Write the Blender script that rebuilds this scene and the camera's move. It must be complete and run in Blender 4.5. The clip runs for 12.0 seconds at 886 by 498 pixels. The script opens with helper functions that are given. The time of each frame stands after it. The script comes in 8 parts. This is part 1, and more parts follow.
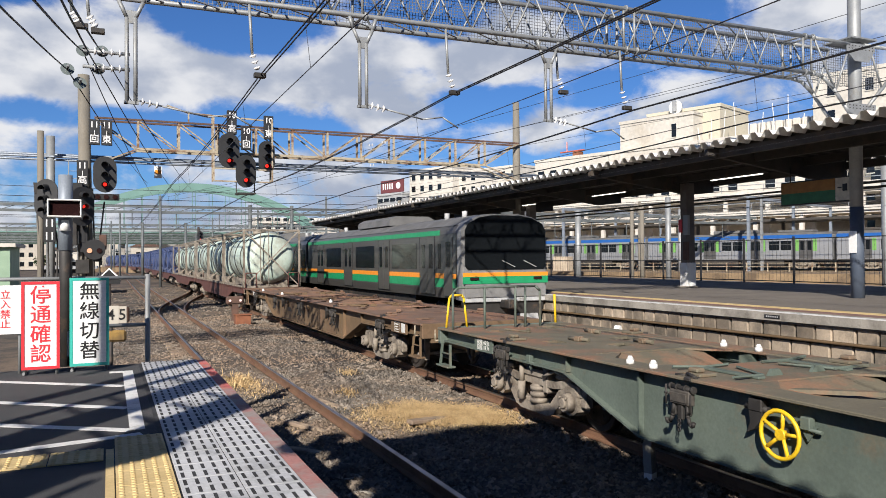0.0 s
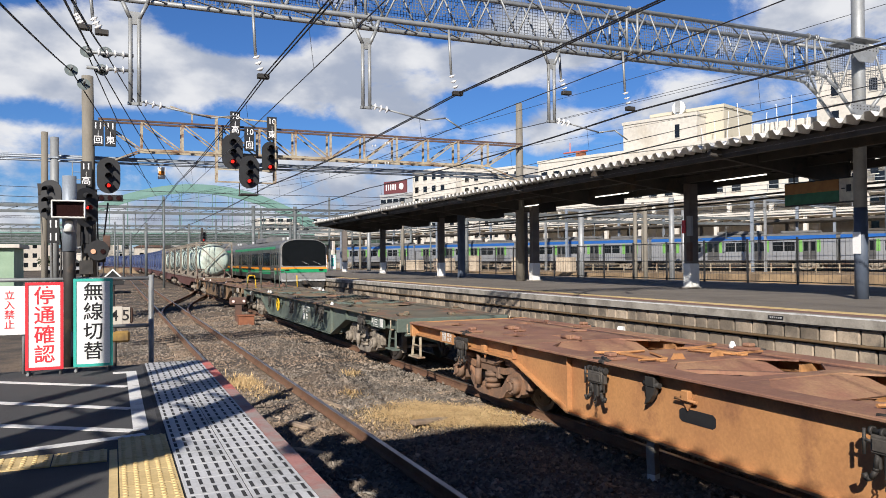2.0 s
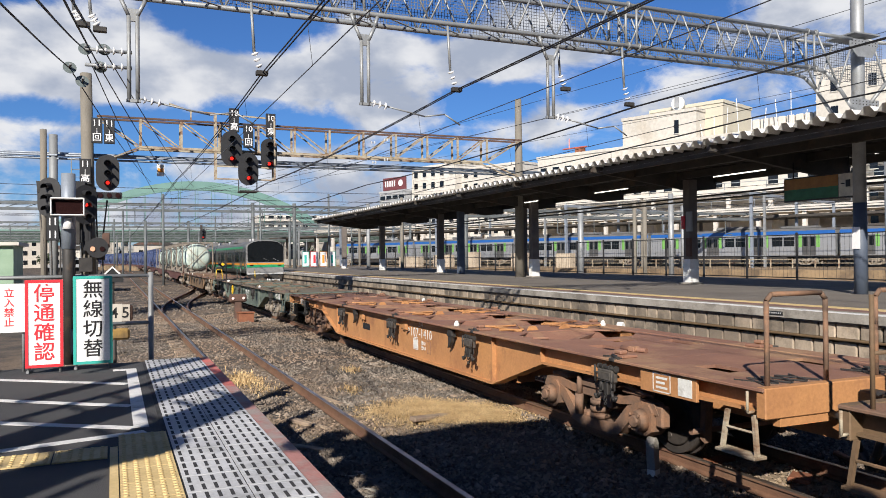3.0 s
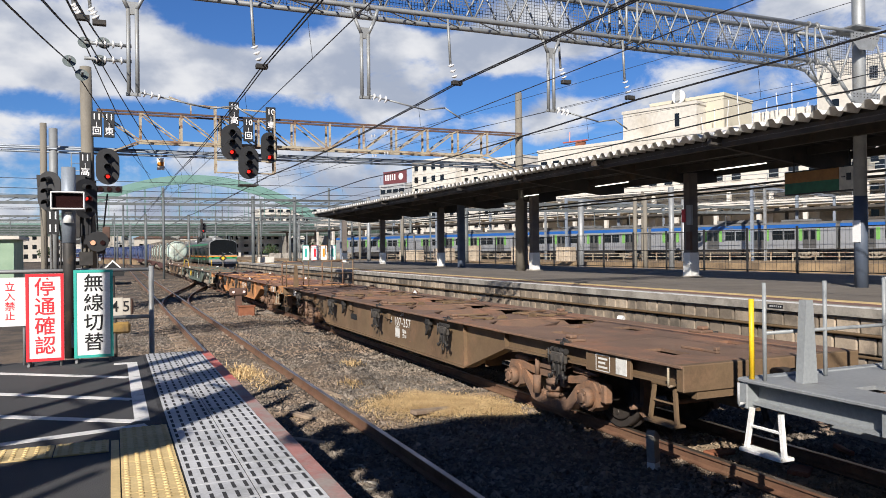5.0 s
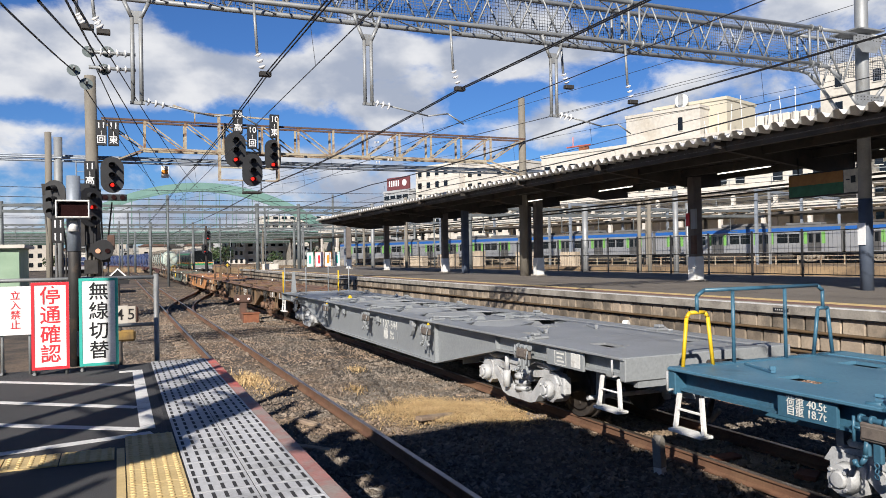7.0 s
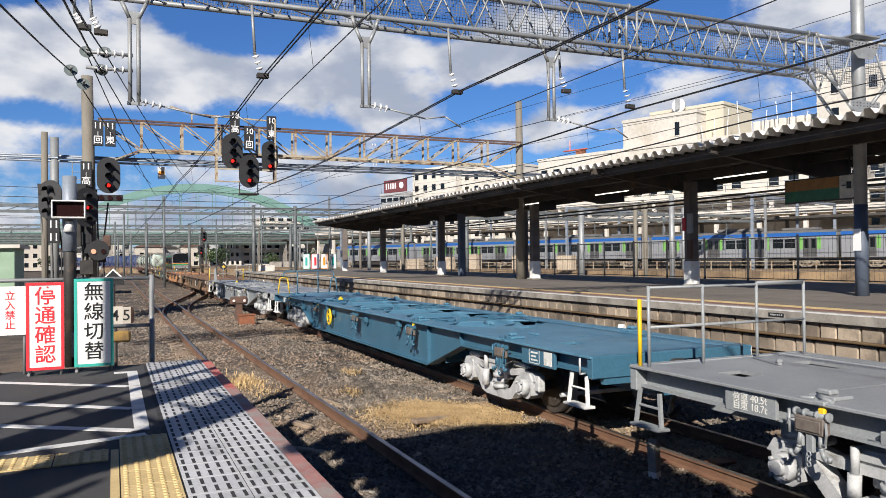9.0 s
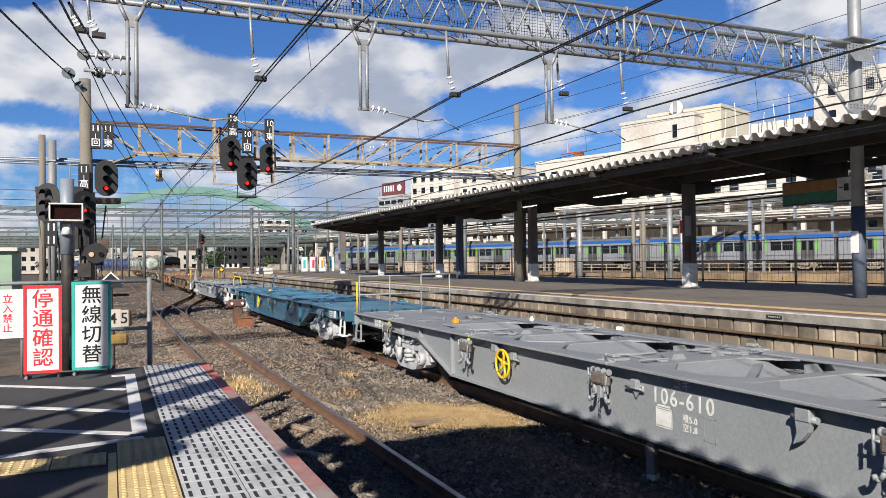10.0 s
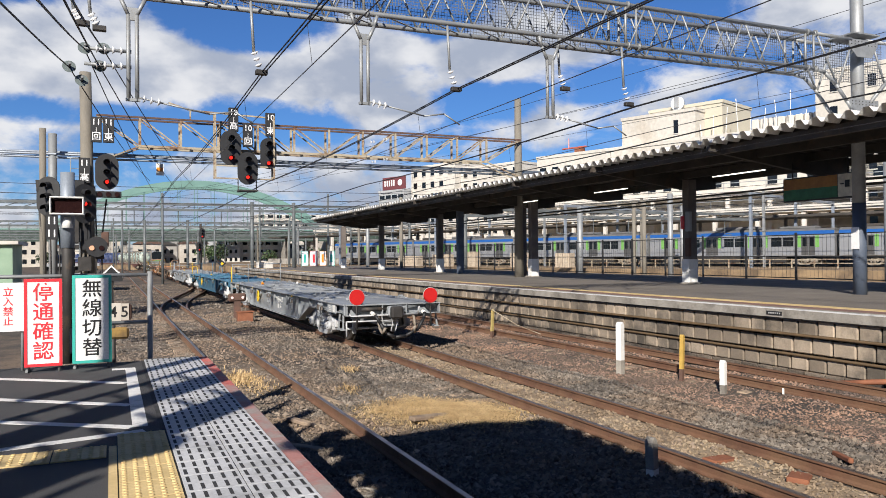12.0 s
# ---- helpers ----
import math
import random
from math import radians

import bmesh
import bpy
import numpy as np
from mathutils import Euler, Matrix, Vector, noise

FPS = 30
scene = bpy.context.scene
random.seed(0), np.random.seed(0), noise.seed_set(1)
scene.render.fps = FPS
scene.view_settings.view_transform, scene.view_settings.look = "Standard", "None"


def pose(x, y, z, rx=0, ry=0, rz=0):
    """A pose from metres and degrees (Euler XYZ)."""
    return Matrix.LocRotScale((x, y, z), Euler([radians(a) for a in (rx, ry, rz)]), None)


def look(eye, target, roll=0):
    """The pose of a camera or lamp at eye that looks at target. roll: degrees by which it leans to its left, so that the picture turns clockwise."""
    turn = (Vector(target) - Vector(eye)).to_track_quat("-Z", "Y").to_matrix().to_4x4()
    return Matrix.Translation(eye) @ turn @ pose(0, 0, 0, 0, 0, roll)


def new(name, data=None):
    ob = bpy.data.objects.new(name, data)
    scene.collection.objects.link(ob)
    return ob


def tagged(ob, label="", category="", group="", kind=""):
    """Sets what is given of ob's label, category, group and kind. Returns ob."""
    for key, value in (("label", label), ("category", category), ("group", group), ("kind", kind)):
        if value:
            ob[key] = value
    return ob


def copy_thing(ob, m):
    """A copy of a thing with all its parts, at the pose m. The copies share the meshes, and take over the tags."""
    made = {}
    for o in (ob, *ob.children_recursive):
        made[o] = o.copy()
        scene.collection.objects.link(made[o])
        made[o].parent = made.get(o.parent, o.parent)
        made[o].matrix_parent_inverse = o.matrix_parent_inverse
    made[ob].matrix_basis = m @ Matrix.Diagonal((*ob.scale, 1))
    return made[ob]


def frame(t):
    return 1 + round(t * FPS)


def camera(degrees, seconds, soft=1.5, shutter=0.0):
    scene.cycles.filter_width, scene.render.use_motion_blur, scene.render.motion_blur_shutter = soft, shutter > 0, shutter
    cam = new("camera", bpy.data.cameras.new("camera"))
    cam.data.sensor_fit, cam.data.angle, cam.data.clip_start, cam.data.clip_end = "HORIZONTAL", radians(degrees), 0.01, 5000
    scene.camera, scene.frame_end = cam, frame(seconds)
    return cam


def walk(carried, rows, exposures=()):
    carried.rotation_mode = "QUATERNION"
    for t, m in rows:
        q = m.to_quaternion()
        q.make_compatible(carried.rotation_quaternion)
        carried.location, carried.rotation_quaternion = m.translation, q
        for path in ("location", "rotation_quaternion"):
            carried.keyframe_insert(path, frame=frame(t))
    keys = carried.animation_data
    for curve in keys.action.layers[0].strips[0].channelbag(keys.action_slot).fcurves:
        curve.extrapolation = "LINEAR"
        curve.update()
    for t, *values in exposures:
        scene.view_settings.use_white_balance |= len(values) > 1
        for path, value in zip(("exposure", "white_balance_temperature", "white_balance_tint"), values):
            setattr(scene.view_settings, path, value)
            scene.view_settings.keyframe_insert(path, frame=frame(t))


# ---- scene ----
# ================= camera =================
EYE = Vector((0.0, 0.0, 2.28))
cam = camera(60.29, 12.0, soft=0.9)


def aim(yaw, pitch, roll):
    """Camera pose from its turn to the right of the tracks, its tilt up and its lean, in degrees."""
    a, b = radians(yaw), radians(pitch)
    way = Vector((math.sin(a) * math.cos(b), math.cos(a) * math.cos(b), math.sin(b)))
    return look(EYE, EYE + way, roll)


TURNS = [
    (0, 23.643, 0.706, -0.414),
    (0.5, 23.680, 0.868, -0.479),
    (1, 23.605, 0.880, -0.464),
    (1.5, 23.480, 0.771, -0.413),
    (2, 23.413, 0.768, -0.412),
    (2.5, 23.447, 0.662, -0.493),
    (3, 23.449, 0.498, -0.587),
    (5, 23.420, 0.018, -0.622),
    (5.5, 23.278, 0.439, -0.711),
    (6, 23.048, 0.694, -0.759),
    (6.5, 23.052, 0.627, -0.800),
    (7, 23.119, 0.454, -1.029),
    (9, 23.391, 0.664, -0.643),
    (9.5, 23.395, 0.844, -0.678),
    (10, 23.535, 0.852, -0.707),
    (10.5, 23.710, 0.753, -0.702),
    (11, 23.753, 0.595, -0.564),
    (11.5, 23.650, 0.463, -0.537),
    (12, 23.500, 0.468, -0.498),
]
walk(cam, [(t, aim(a, b, c)) for t, a, b, c in TURNS], exposures=[(0.0, 0.5), (12.0, 0.5)])

# ================= light =================
SUN_WAY = Vector((0.6, 0.8, -0.58)).normalized()
sun = new("sun", bpy.data.lights.new("sun", "SUN"))
sun.data.energy, sun.data.angle, sun.data.color = 5.0, radians(0.55), (1.0, 0.928, 0.832)
sun.rotation_euler = SUN_WAY.to_track_quat("-Z", "Y").to_euler()
sun.location = (0, 0, 60)

world = bpy.data.worlds.new("sky")
scene.world = world
world.use_nodes = True
wn, wl = world.node_tree.nodes, world.node_tree.links
wn.clear()
sky = wn.new("ShaderNodeTexSky")
sky.sky_type, sky.sun_disc = "NISHITA", False
sky.sun_elevation = math.asin(-SUN_WAY.z)
sky.sun_rotation = math.atan2(-SUN_WAY.x, -SUN_WAY.y)
sky.air_density, sky.dust_density, sky.ozone_density = 1.0, 0.25, 3.0
coord = wn.new("ShaderNodeTexCoord")
sep = wn.new("ShaderNodeSeparateXYZ")
wl.new(coord.outputs["Generated"], sep.inputs[0])
shift = wn.new("ShaderNodeMapping")
shift.inputs["Location"].default_value, shift.inputs["Scale"].default_value = (1.7, 4.1, 0.4), (1.0, 1.0, 1.7)
wl.new(coord.outputs["Generated"], shift.inputs["Vector"])
puff = wn.new("ShaderNodeTexNoise")
puff.inputs["Scale"].default_value, puff.inputs["Detail"].default_value = 8.5, 12.0
puff.inputs["Roughness"].default_value, puff.inputs["Distortion"].default_value = 0.6, 0.25
wl.new(shift.outputs[0], puff.inputs["Vector"])


def sky_math(op, a, b=None):
    nd = wn.new("ShaderNodeMath")
    nd.operation = op
    for k, v in enumerate((a, b)):
        if v is None:
            continue
        if isinstance(v, (int, float)):
            nd.inputs[k].default_value = v
        else:
            wl.new(v, nd.inputs[k])
    return nd.outputs[0]


# cloud heaps and blue gaps by their bearing and height in degrees: bearing, height, half width, half height, weight
HEAPS = [(-4, 13.5, 10, 4.0, 0.30), (5, 12.5, 6, 3.2, 0.20), (-7, 8.0, 6, 1.6, 0.16), (18, 13.6, 8, 3.6, 0.26), (24, 9.6, 9, 2.0, 0.14), (30, 14.5, 6, 2.8, 0.26), (15, 6.5, 9, 1.6, 0.14),
         (48, 17.0, 7, 3.0, 0.30), (40, 11.0, 7, 1.8, 0.12), (35, 9.0, 6, 2.0, 0.10), (70, 14.0, 14, 5.0, 0.25), (-28, 12.0, 12, 6.0, 0.25), (25, 2.5, 40, 2.5, 0.16),
         (9, 17.0, 6, 2.2, -0.26), (-9, 18.0, 6, 2.0, -0.22), (8, 9.6, 8, 1.7, -0.24), (-6, 9.9, 7, 0.9, -0.22), (27, 11.4, 4, 1.5, -0.26), (40, 17.2, 6, 2.6, -0.3), (34, 12.4, 5, 1.4, -0.2), (22, 17.8, 5, 1.6, -0.2)]
bearing = sky_math("MULTIPLY", sky_math("ARCTAN2", sep.outputs["X"], sep.outputs["Y"]), 57.2958)
height = sky_math("MULTIPLY", sky_math("ARCSINE", sep.outputs["Z"]), 57.2958)
heap = puff.outputs["Fac"]
for a, e, ra, re, weight in HEAPS:
    du = sky_math("POWER", sky_math("ABSOLUTE", sky_math("MULTIPLY", sky_math("SUBTRACT", bearing, a), 1 / ra)), 2.0)
    dv = sky_math("POWER", sky_math("ABSOLUTE", sky_math("MULTIPLY", sky_math("SUBTRACT", height, e), 1 / re)), 2.0)
    near = sky_math("MAXIMUM", sky_math("SUBTRACT", 1.0, sky_math("MULTIPLY", sky_math("ADD", du, dv), 0.6)), 0.0)
    heap = sky_math("ADD", heap, sky_math("MULTIPLY", near, weight))
cover = wn.new("ShaderNodeMapRange"); cover.interpolation_type = "SMOOTHSTEP"
cover.inputs["From Min"].default_value, cover.inputs["From Max"].default_value = 0.46, 0.68
wl.new(heap, cover.inputs["Value"])
shade = wn.new("ShaderNodeTexNoise")
shade.inputs["Scale"].default_value, shade.inputs["Detail"].default_value = 11.0, 10.0
wl.new(shift.outputs[0], shade.inputs["Vector"])
tone = wn.new("ShaderNodeMix"); tone.data_type = "RGBA"
tone.inputs[6].default_value, tone.inputs[7].default_value = (11.5, 13.0, 16.4, 1), (23.5, 23.8, 24.8, 1)
ramp = wn.new("ShaderNodeMapRange"); ramp.interpolation_type = "SMOOTHSTEP"
ramp.inputs["From Min"].default_value, ramp.inputs["From Max"].default_value = 0.34, 0.66
wl.new(shade.outputs["Fac"], ramp.inputs["Value"])
wl.new(ramp.outputs[0], tone.inputs[0])
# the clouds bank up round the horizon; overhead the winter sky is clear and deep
bank = wn.new("ShaderNodeMapRange"); bank.interpolation_type = "SMOOTHSTEP"
bank.inputs["From Min"].default_value, bank.inputs["From Max"].default_value = 0.34, 0.5
bank.inputs["To Min"].default_value, bank.inputs["To Max"].default_value = 1.0, 0.0
wl.new(sep.outputs["Z"], bank.inputs["Value"])
low = sky_math("MULTIPLY", cover.outputs[0], bank.outputs[0])
blend = wn.new("ShaderNodeMix"); blend.data_type = "RGBA"
wl.new(low, blend.inputs[0])
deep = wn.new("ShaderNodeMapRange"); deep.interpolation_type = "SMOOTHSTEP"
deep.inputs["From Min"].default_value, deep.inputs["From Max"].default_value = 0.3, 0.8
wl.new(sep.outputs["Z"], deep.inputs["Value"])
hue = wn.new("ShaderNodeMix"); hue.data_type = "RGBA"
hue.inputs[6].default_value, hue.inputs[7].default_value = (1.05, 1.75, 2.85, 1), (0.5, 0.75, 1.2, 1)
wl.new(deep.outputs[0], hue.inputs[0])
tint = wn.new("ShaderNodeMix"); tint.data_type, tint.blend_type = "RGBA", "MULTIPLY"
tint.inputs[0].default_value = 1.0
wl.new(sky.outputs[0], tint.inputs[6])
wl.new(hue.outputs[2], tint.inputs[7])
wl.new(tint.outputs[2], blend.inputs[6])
wl.new(tone.outputs[2], blend.inputs[7])
back = wn.new("ShaderNodeBackground")
back.inputs["Strength"].default_value = 0.0245
wl.new(blend.outputs[2], back.inputs["Color"])
wout = wn.new("ShaderNodeOutputWorld")
wl.new(back.outputs[0], wout.inputs[0])

# ================= materials =================
def surface(name, a, b=None, rough=0.7, metal=0.0, scale=6.0, bump=0.15, c=None, spots=0.25, fine=60.0, space="Object", stretch=(1, 1, 1), per_piece=0.0, grain=0.0):
    """A worn surface: colour a to b over a coarse noise, patches of c, a fine relief and uneven gloss."""
    m = bpy.data.materials.new(name)
    m.use_nodes = True
    n, l = m.node_tree.nodes, m.node_tree.links
    p = n["Principled BSDF"]
    b = b or tuple(v * 0.75 for v in a)
    tc = n.new("ShaderNodeTexCoord")
    mp = n.new("ShaderNodeMapping")
    mp.inputs["Scale"].default_value = stretch
    if space == "World":
        geo = n.new("ShaderNodeNewGeometry")
        l.new(geo.outputs["Position"], mp.inputs[0])
    else:
        l.new(tc.outputs["Object"], mp.inputs[0])
    big = n.new("ShaderNodeTexNoise")
    big.inputs["Scale"].default_value, big.inputs["Detail"].default_value = scale, 6
    l.new(mp.outputs[0], big.inputs["Vector"])
    small = n.new("ShaderNodeTexNoise")
    small.inputs["Scale"].default_value, small.inputs["Detail"].default_value = fine, 4
    l.new(mp.outputs[0], small.inputs["Vector"])
    r1 = n.new("ShaderNodeMapRange")
    r1.inputs["From Min"].default_value, r1.inputs["From Max"].default_value = 0.35, 0.65
    l.new(big.outputs["Fac"], r1.inputs["Value"])
    mix = n.new("ShaderNodeMix"); mix.data_type = "RGBA"
    mix.inputs[6].default_value, mix.inputs[7].default_value = (*a, 1), (*b, 1)
    l.new(r1.outputs[0], mix.inputs[0])
    out = mix.outputs[2]
    if c:
        pat = n.new("ShaderNodeTexNoise")
        pat.inputs["Scale"].default_value, pat.inputs["Detail"].default_value, pat.inputs["Roughness"].default_value = scale * 0.6, 9, 0.7
        sh = n.new("ShaderNodeVectorMath"); sh.inputs[1].default_value = (7.3, 2.1, 5.7)
        l.new(mp.outputs[0], sh.inputs[0]); l.new(sh.outputs[0], pat.inputs["Vector"])
        r2 = n.new("ShaderNodeMapRange")
        r2.inputs["From Min"].default_value, r2.inputs["From Max"].default_value = 0.68 - spots, 0.76 - spots * 0.7
        l.new(pat.outputs["Fac"], r2.inputs["Value"])
        m2 = n.new("ShaderNodeMix"); m2.data_type = "RGBA"; m2.inputs[7].default_value = (*c, 1)
        l.new(r2.outputs[0], m2.inputs[0]); l.new(out, m2.inputs[6])
        out = m2.outputs[2]
    gain = n.new("ShaderNodeMapRange")
    gain.inputs["To Min"].default_value, gain.inputs["To Max"].default_value = 0.75 - grain, 1.25 + grain
    l.new(small.outputs["Fac"], gain.inputs["Value"])
    value = gain.outputs[0]
    if per_piece:
        info = n.new("ShaderNodeObjectInfo")
        rr = n.new("ShaderNodeMapRange")
        rr.inputs["To Min"].default_value, rr.inputs["To Max"].default_value = 1 - per_piece, 1 + per_piece
        l.new(info.outputs["Random"], rr.inputs["Value"])
        geo2 = n.new("ShaderNodeNewGeometry")
        rs = n.new("ShaderNodeMapRange")
        rs.inputs["To Min"].default_value, rs.inputs["To Max"].default_value = 1 - per_piece, 1 + per_piece
        l.new(geo2.outputs["Random Per Island"], rs.inputs["Value"])
        mu = n.new("ShaderNodeMath"); mu.operation = "MULTIPLY"
        l.new(rr.outputs[0], mu.inputs[0]); l.new(rs.outputs[0], mu.inputs[1])
        mu2 = n.new("ShaderNodeMath"); mu2.operation = "MULTIPLY"
        l.new(mu.outputs[0], mu2.inputs[0]); l.new(value, mu2.inputs[1])
        value = mu2.outputs[0]
    sc = n.new("ShaderNodeVectorMath"); sc.operation = "SCALE"
    l.new(out, sc.inputs[0]); l.new(value, sc.inputs["Scale"])
    l.new(sc.outputs[0], p.inputs["Base Color"])
    rg = n.new("ShaderNodeMapRange")
    rg.inputs["To Min"].default_value, rg.inputs["To Max"].default_value = max(0.02, rough - 0.12), min(1, rough + 0.12)
    l.new(big.outputs["Fac"], rg.inputs["Value"]); l.new(rg.outputs[0], p.inputs["Roughness"])
    p.inputs["Metallic"].default_value = metal
    if bump:
        bp = n.new("ShaderNodeBump")
        bp.inputs["Strength"].default_value, bp.inputs["Distance"].default_value = bump, 0.01
        l.new(small.outputs["Fac"], bp.inputs["Height"]); l.new(bp.outputs[0], p.inputs["Normal"])
    return m


def glow(name, colour, strength):
    m = bpy.data.materials.new(name)
    m.use_nodes = True
    p = m.node_tree.nodes["Principled BSDF"]
    p.inputs["Base Color"].default_value = (*[v * 0.3 for v in colour], 1)
    p.inputs["Emission Color"].default_value = (*colour, 1)
    p.inputs["Emission Strength"].default_value = strength
    return m


def glossy(name, colour, rough=0.08, metal=0.0):
    return surface(name, colour, tuple(v * 0.85 for v in colour), rough=rough, metal=metal, scale=1.5, bump=0.0, fine=9.0)


BALLAST = surface("ballast", (0.088, 0.073, 0.06), (0.05, 0.043, 0.037), 0.9, scale=0.7, bump=1.0, c=(0.17, 0.125, 0.088), spots=0.22, fine=22, space="World", grain=0.5)
STONE = surface("ballast_stone", (0.225, 0.193, 0.16), (0.105, 0.092, 0.08), 0.9, scale=0.8, bump=0.3, c=(0.2, 0.148, 0.108), spots=0.24, fine=40, space="World", per_piece=0.42)
DRYGRASS = surface("dry_grass", (0.64, 0.47, 0.25), (0.48, 0.33, 0.16), 0.85, scale=3, bump=0.0, per_piece=0.25, space="World")
RAILSIDE = surface("rusty_rail", (0.17, 0.085, 0.05), (0.11, 0.055, 0.034), 0.85, scale=2.5, bump=0.3, c=(0.17, 0.095, 0.055), fine=35, space="World")
RAILTOP = surface("polished_rail", (0.4, 0.34, 0.3), (0.25, 0.19, 0.15), 0.34, 0.85, scale=1.5, bump=0.02, space="World")
RAILDULL = surface("dull_rail", (0.25, 0.15, 0.1), (0.17, 0.09, 0.06), 0.5, 0.5, scale=3, bump=0.1, space="World")
SLEEPER = surface("sleeper", (0.21, 0.155, 0.115), (0.12, 0.09, 0.07), 0.9, scale=5, bump=0.6, c=(0.3, 0.23, 0.16), fine=50, per_piece=0.3)
ASPHALT = surface("platform_asphalt", (0.062, 0.062, 0.065), (0.046, 0.046, 0.05), 0.9, scale=1.2, bump=0.6, fine=140, space="World", grain=0.25)
CONCRETE = surface("concrete", (0.36, 0.335, 0.295), (0.25, 0.232, 0.205), 0.88, scale=2.0, bump=0.4, c=(0.17, 0.155, 0.135), spots=0.2, fine=30, space="World")
BLOCK = surface("platform_block", (0.30, 0.245, 0.185), (0.19, 0.155, 0.12), 0.9, scale=1.2, bump=0.5, c=(0.1, 0.085, 0.068), spots=0.22, fine=26, per_piece=0.34, space="World")
PAVING = surface("worn_paving", (0.17, 0.15, 0.13), (0.13, 0.115, 0.1), 0.9, scale=0.8, bump=0.4, c=(0.16, 0.14, 0.12), spots=0.2, fine=60, space="World", grain=0.2)
DUST = surface("track_dust", (0.3, 0.225, 0.15), (0.19, 0.14, 0.095), 0.95, scale=1.4, bump=0.8, c=(0.33, 0.26, 0.18), spots=0.22, fine=30, space="World", grain=0.35)
REDSTONE = surface("reddish_stone", (0.2, 0.135, 0.105), (0.1, 0.072, 0.06), 0.9, scale=0.8, bump=0.3, c=(0.27, 0.17, 0.12), spots=0.24, fine=40, space="World", per_piece=0.4)
WHITELINE = surface("white_paint", (0.74, 0.74, 0.73), (0.6, 0.6, 0.6), 0.7, scale=5, bump=0.1, c=(0.3, 0.3, 0.3), spots=0.14, space="World")
TILEWHITE = surface("grating_tile", (0.58, 0.59, 0.61), (0.48, 0.49, 0.52), 0.6, scale=3, bump=0.15, c=(0.34, 0.35, 0.36), spots=0.15, space="World", per_piece=0.06)
SLOT = surface("dark_slot", (0.04, 0.04, 0.045), (0.02, 0.02, 0.022), 0.9, bump=0)
TACTILE = surface("yellow_tactile", (0.68, 0.52, 0.26), (0.59, 0.44, 0.21), 0.7, scale=4, bump=0.2, c=(0.42, 0.28, 0.1), spots=0.14, space="World", per_piece=0.06)
REDLINE = surface("red_strip", (0.62, 0.16, 0.13), (0.45, 0.1, 0.09), 0.7, scale=6, bump=0.2, c=(0.4, 0.25, 0.2), spots=0.2, space="World")
PINKLINE = surface("worn_red_strip", (0.42, 0.2, 0.18), (0.33, 0.15, 0.14), 0.7, scale=5, bump=0.2, c=(0.32, 0.27, 0.25), spots=0.25, space="World")
TILEBAND = surface("reddish_paver", (0.26, 0.15, 0.125), (0.2, 0.12, 0.1), 0.85, scale=2, bump=0.2, space="World", per_piece=0.15)
GALV = surface("galvanised_steel", (0.32, 0.335, 0.345), (0.25, 0.262, 0.27), 0.55, 0.35, scale=3, bump=0.08, c=(0.27, 0.27, 0.26), spots=0.14)
MESHMAT = surface("net_steel", (0.2, 0.21, 0.23), (0.13, 0.14, 0.16), 0.6, 0.3, bump=0)
RUSTPAINT = surface("rusty_cream_paint", (0.42, 0.37, 0.28), (0.33, 0.28, 0.2), 0.75, scale=2.0, bump=0.2, c=(0.17, 0.085, 0.045), spots=0.2, stretch=(1, 1, 3))
RUSTDARK = surface("rusty_brown_paint", (0.13, 0.07, 0.05), (0.08, 0.05, 0.04), 0.8, scale=3, bump=0.2)
POLE = surface("concrete_pole", (0.22, 0.2, 0.165), (0.165, 0.15, 0.125), 0.85, scale=2, bump=0.15, fine=40, c=(0.2, 0.18, 0.15), spots=0.14, stretch=(1, 1, 0.3))
PIPEGREY = surface("grey_pipe", (0.27, 0.31, 0.36), (0.22, 0.25, 0.3), 0.5, 0.2, scale=2, bump=0.05)
WIRE = surface("wire", (0.03, 0.03, 0.035), (0.02, 0.02, 0.022), 0.6, 0.3, bump=0)
COPPER = surface("contact_wire", (0.06, 0.05, 0.05), (0.03, 0.03, 0.03), 0.4, 0.5, bump=0)
PORCELAIN = surface("white_porcelain", (0.85, 0.85, 0.85), (0.75, 0.75, 0.76), 0.2, bump=0)
BLACK = surface("black_paint", (0.02, 0.021, 0.023), (0.013, 0.013, 0.015), 0.55, scale=3, bump=0.05)
DARKSTEEL = surface("dark_steel", (0.045, 0.042, 0.04), (0.028, 0.026, 0.025), 0.65, 0.2, scale=4, bump=0.2, c=(0.1, 0.07, 0.05), spots=0.12)
WHITEPAINT = surface("white_enamel", (0.8, 0.8, 0.78), (0.72, 0.72, 0.7), 0.5, scale=3, bump=0.05, c=(0.5, 0.47, 0.42), spots=0.1)
SIGNWHITE = surface("sign_white", (0.82, 0.82, 0.82), (0.78, 0.78, 0.79), 0.4, scale=2, bump=0.0)
SIGNRED = surface("sign_red", (0.68, 0.035, 0.05), (0.6, 0.03, 0.045), 0.45, scale=2, bump=0.0)
SIGNTEAL = surface("sign_teal", (0.05, 0.45, 0.38), (0.04, 0.38, 0.33), 0.45, scale=2, bump=0.0)
INK = surface("black_ink", (0.012, 0.012, 0.014), (0.012, 0.012, 0.014), 0.5, bump=0)
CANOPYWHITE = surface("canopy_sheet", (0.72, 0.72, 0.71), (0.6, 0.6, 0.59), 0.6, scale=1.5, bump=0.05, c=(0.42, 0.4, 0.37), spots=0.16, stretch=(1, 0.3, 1))
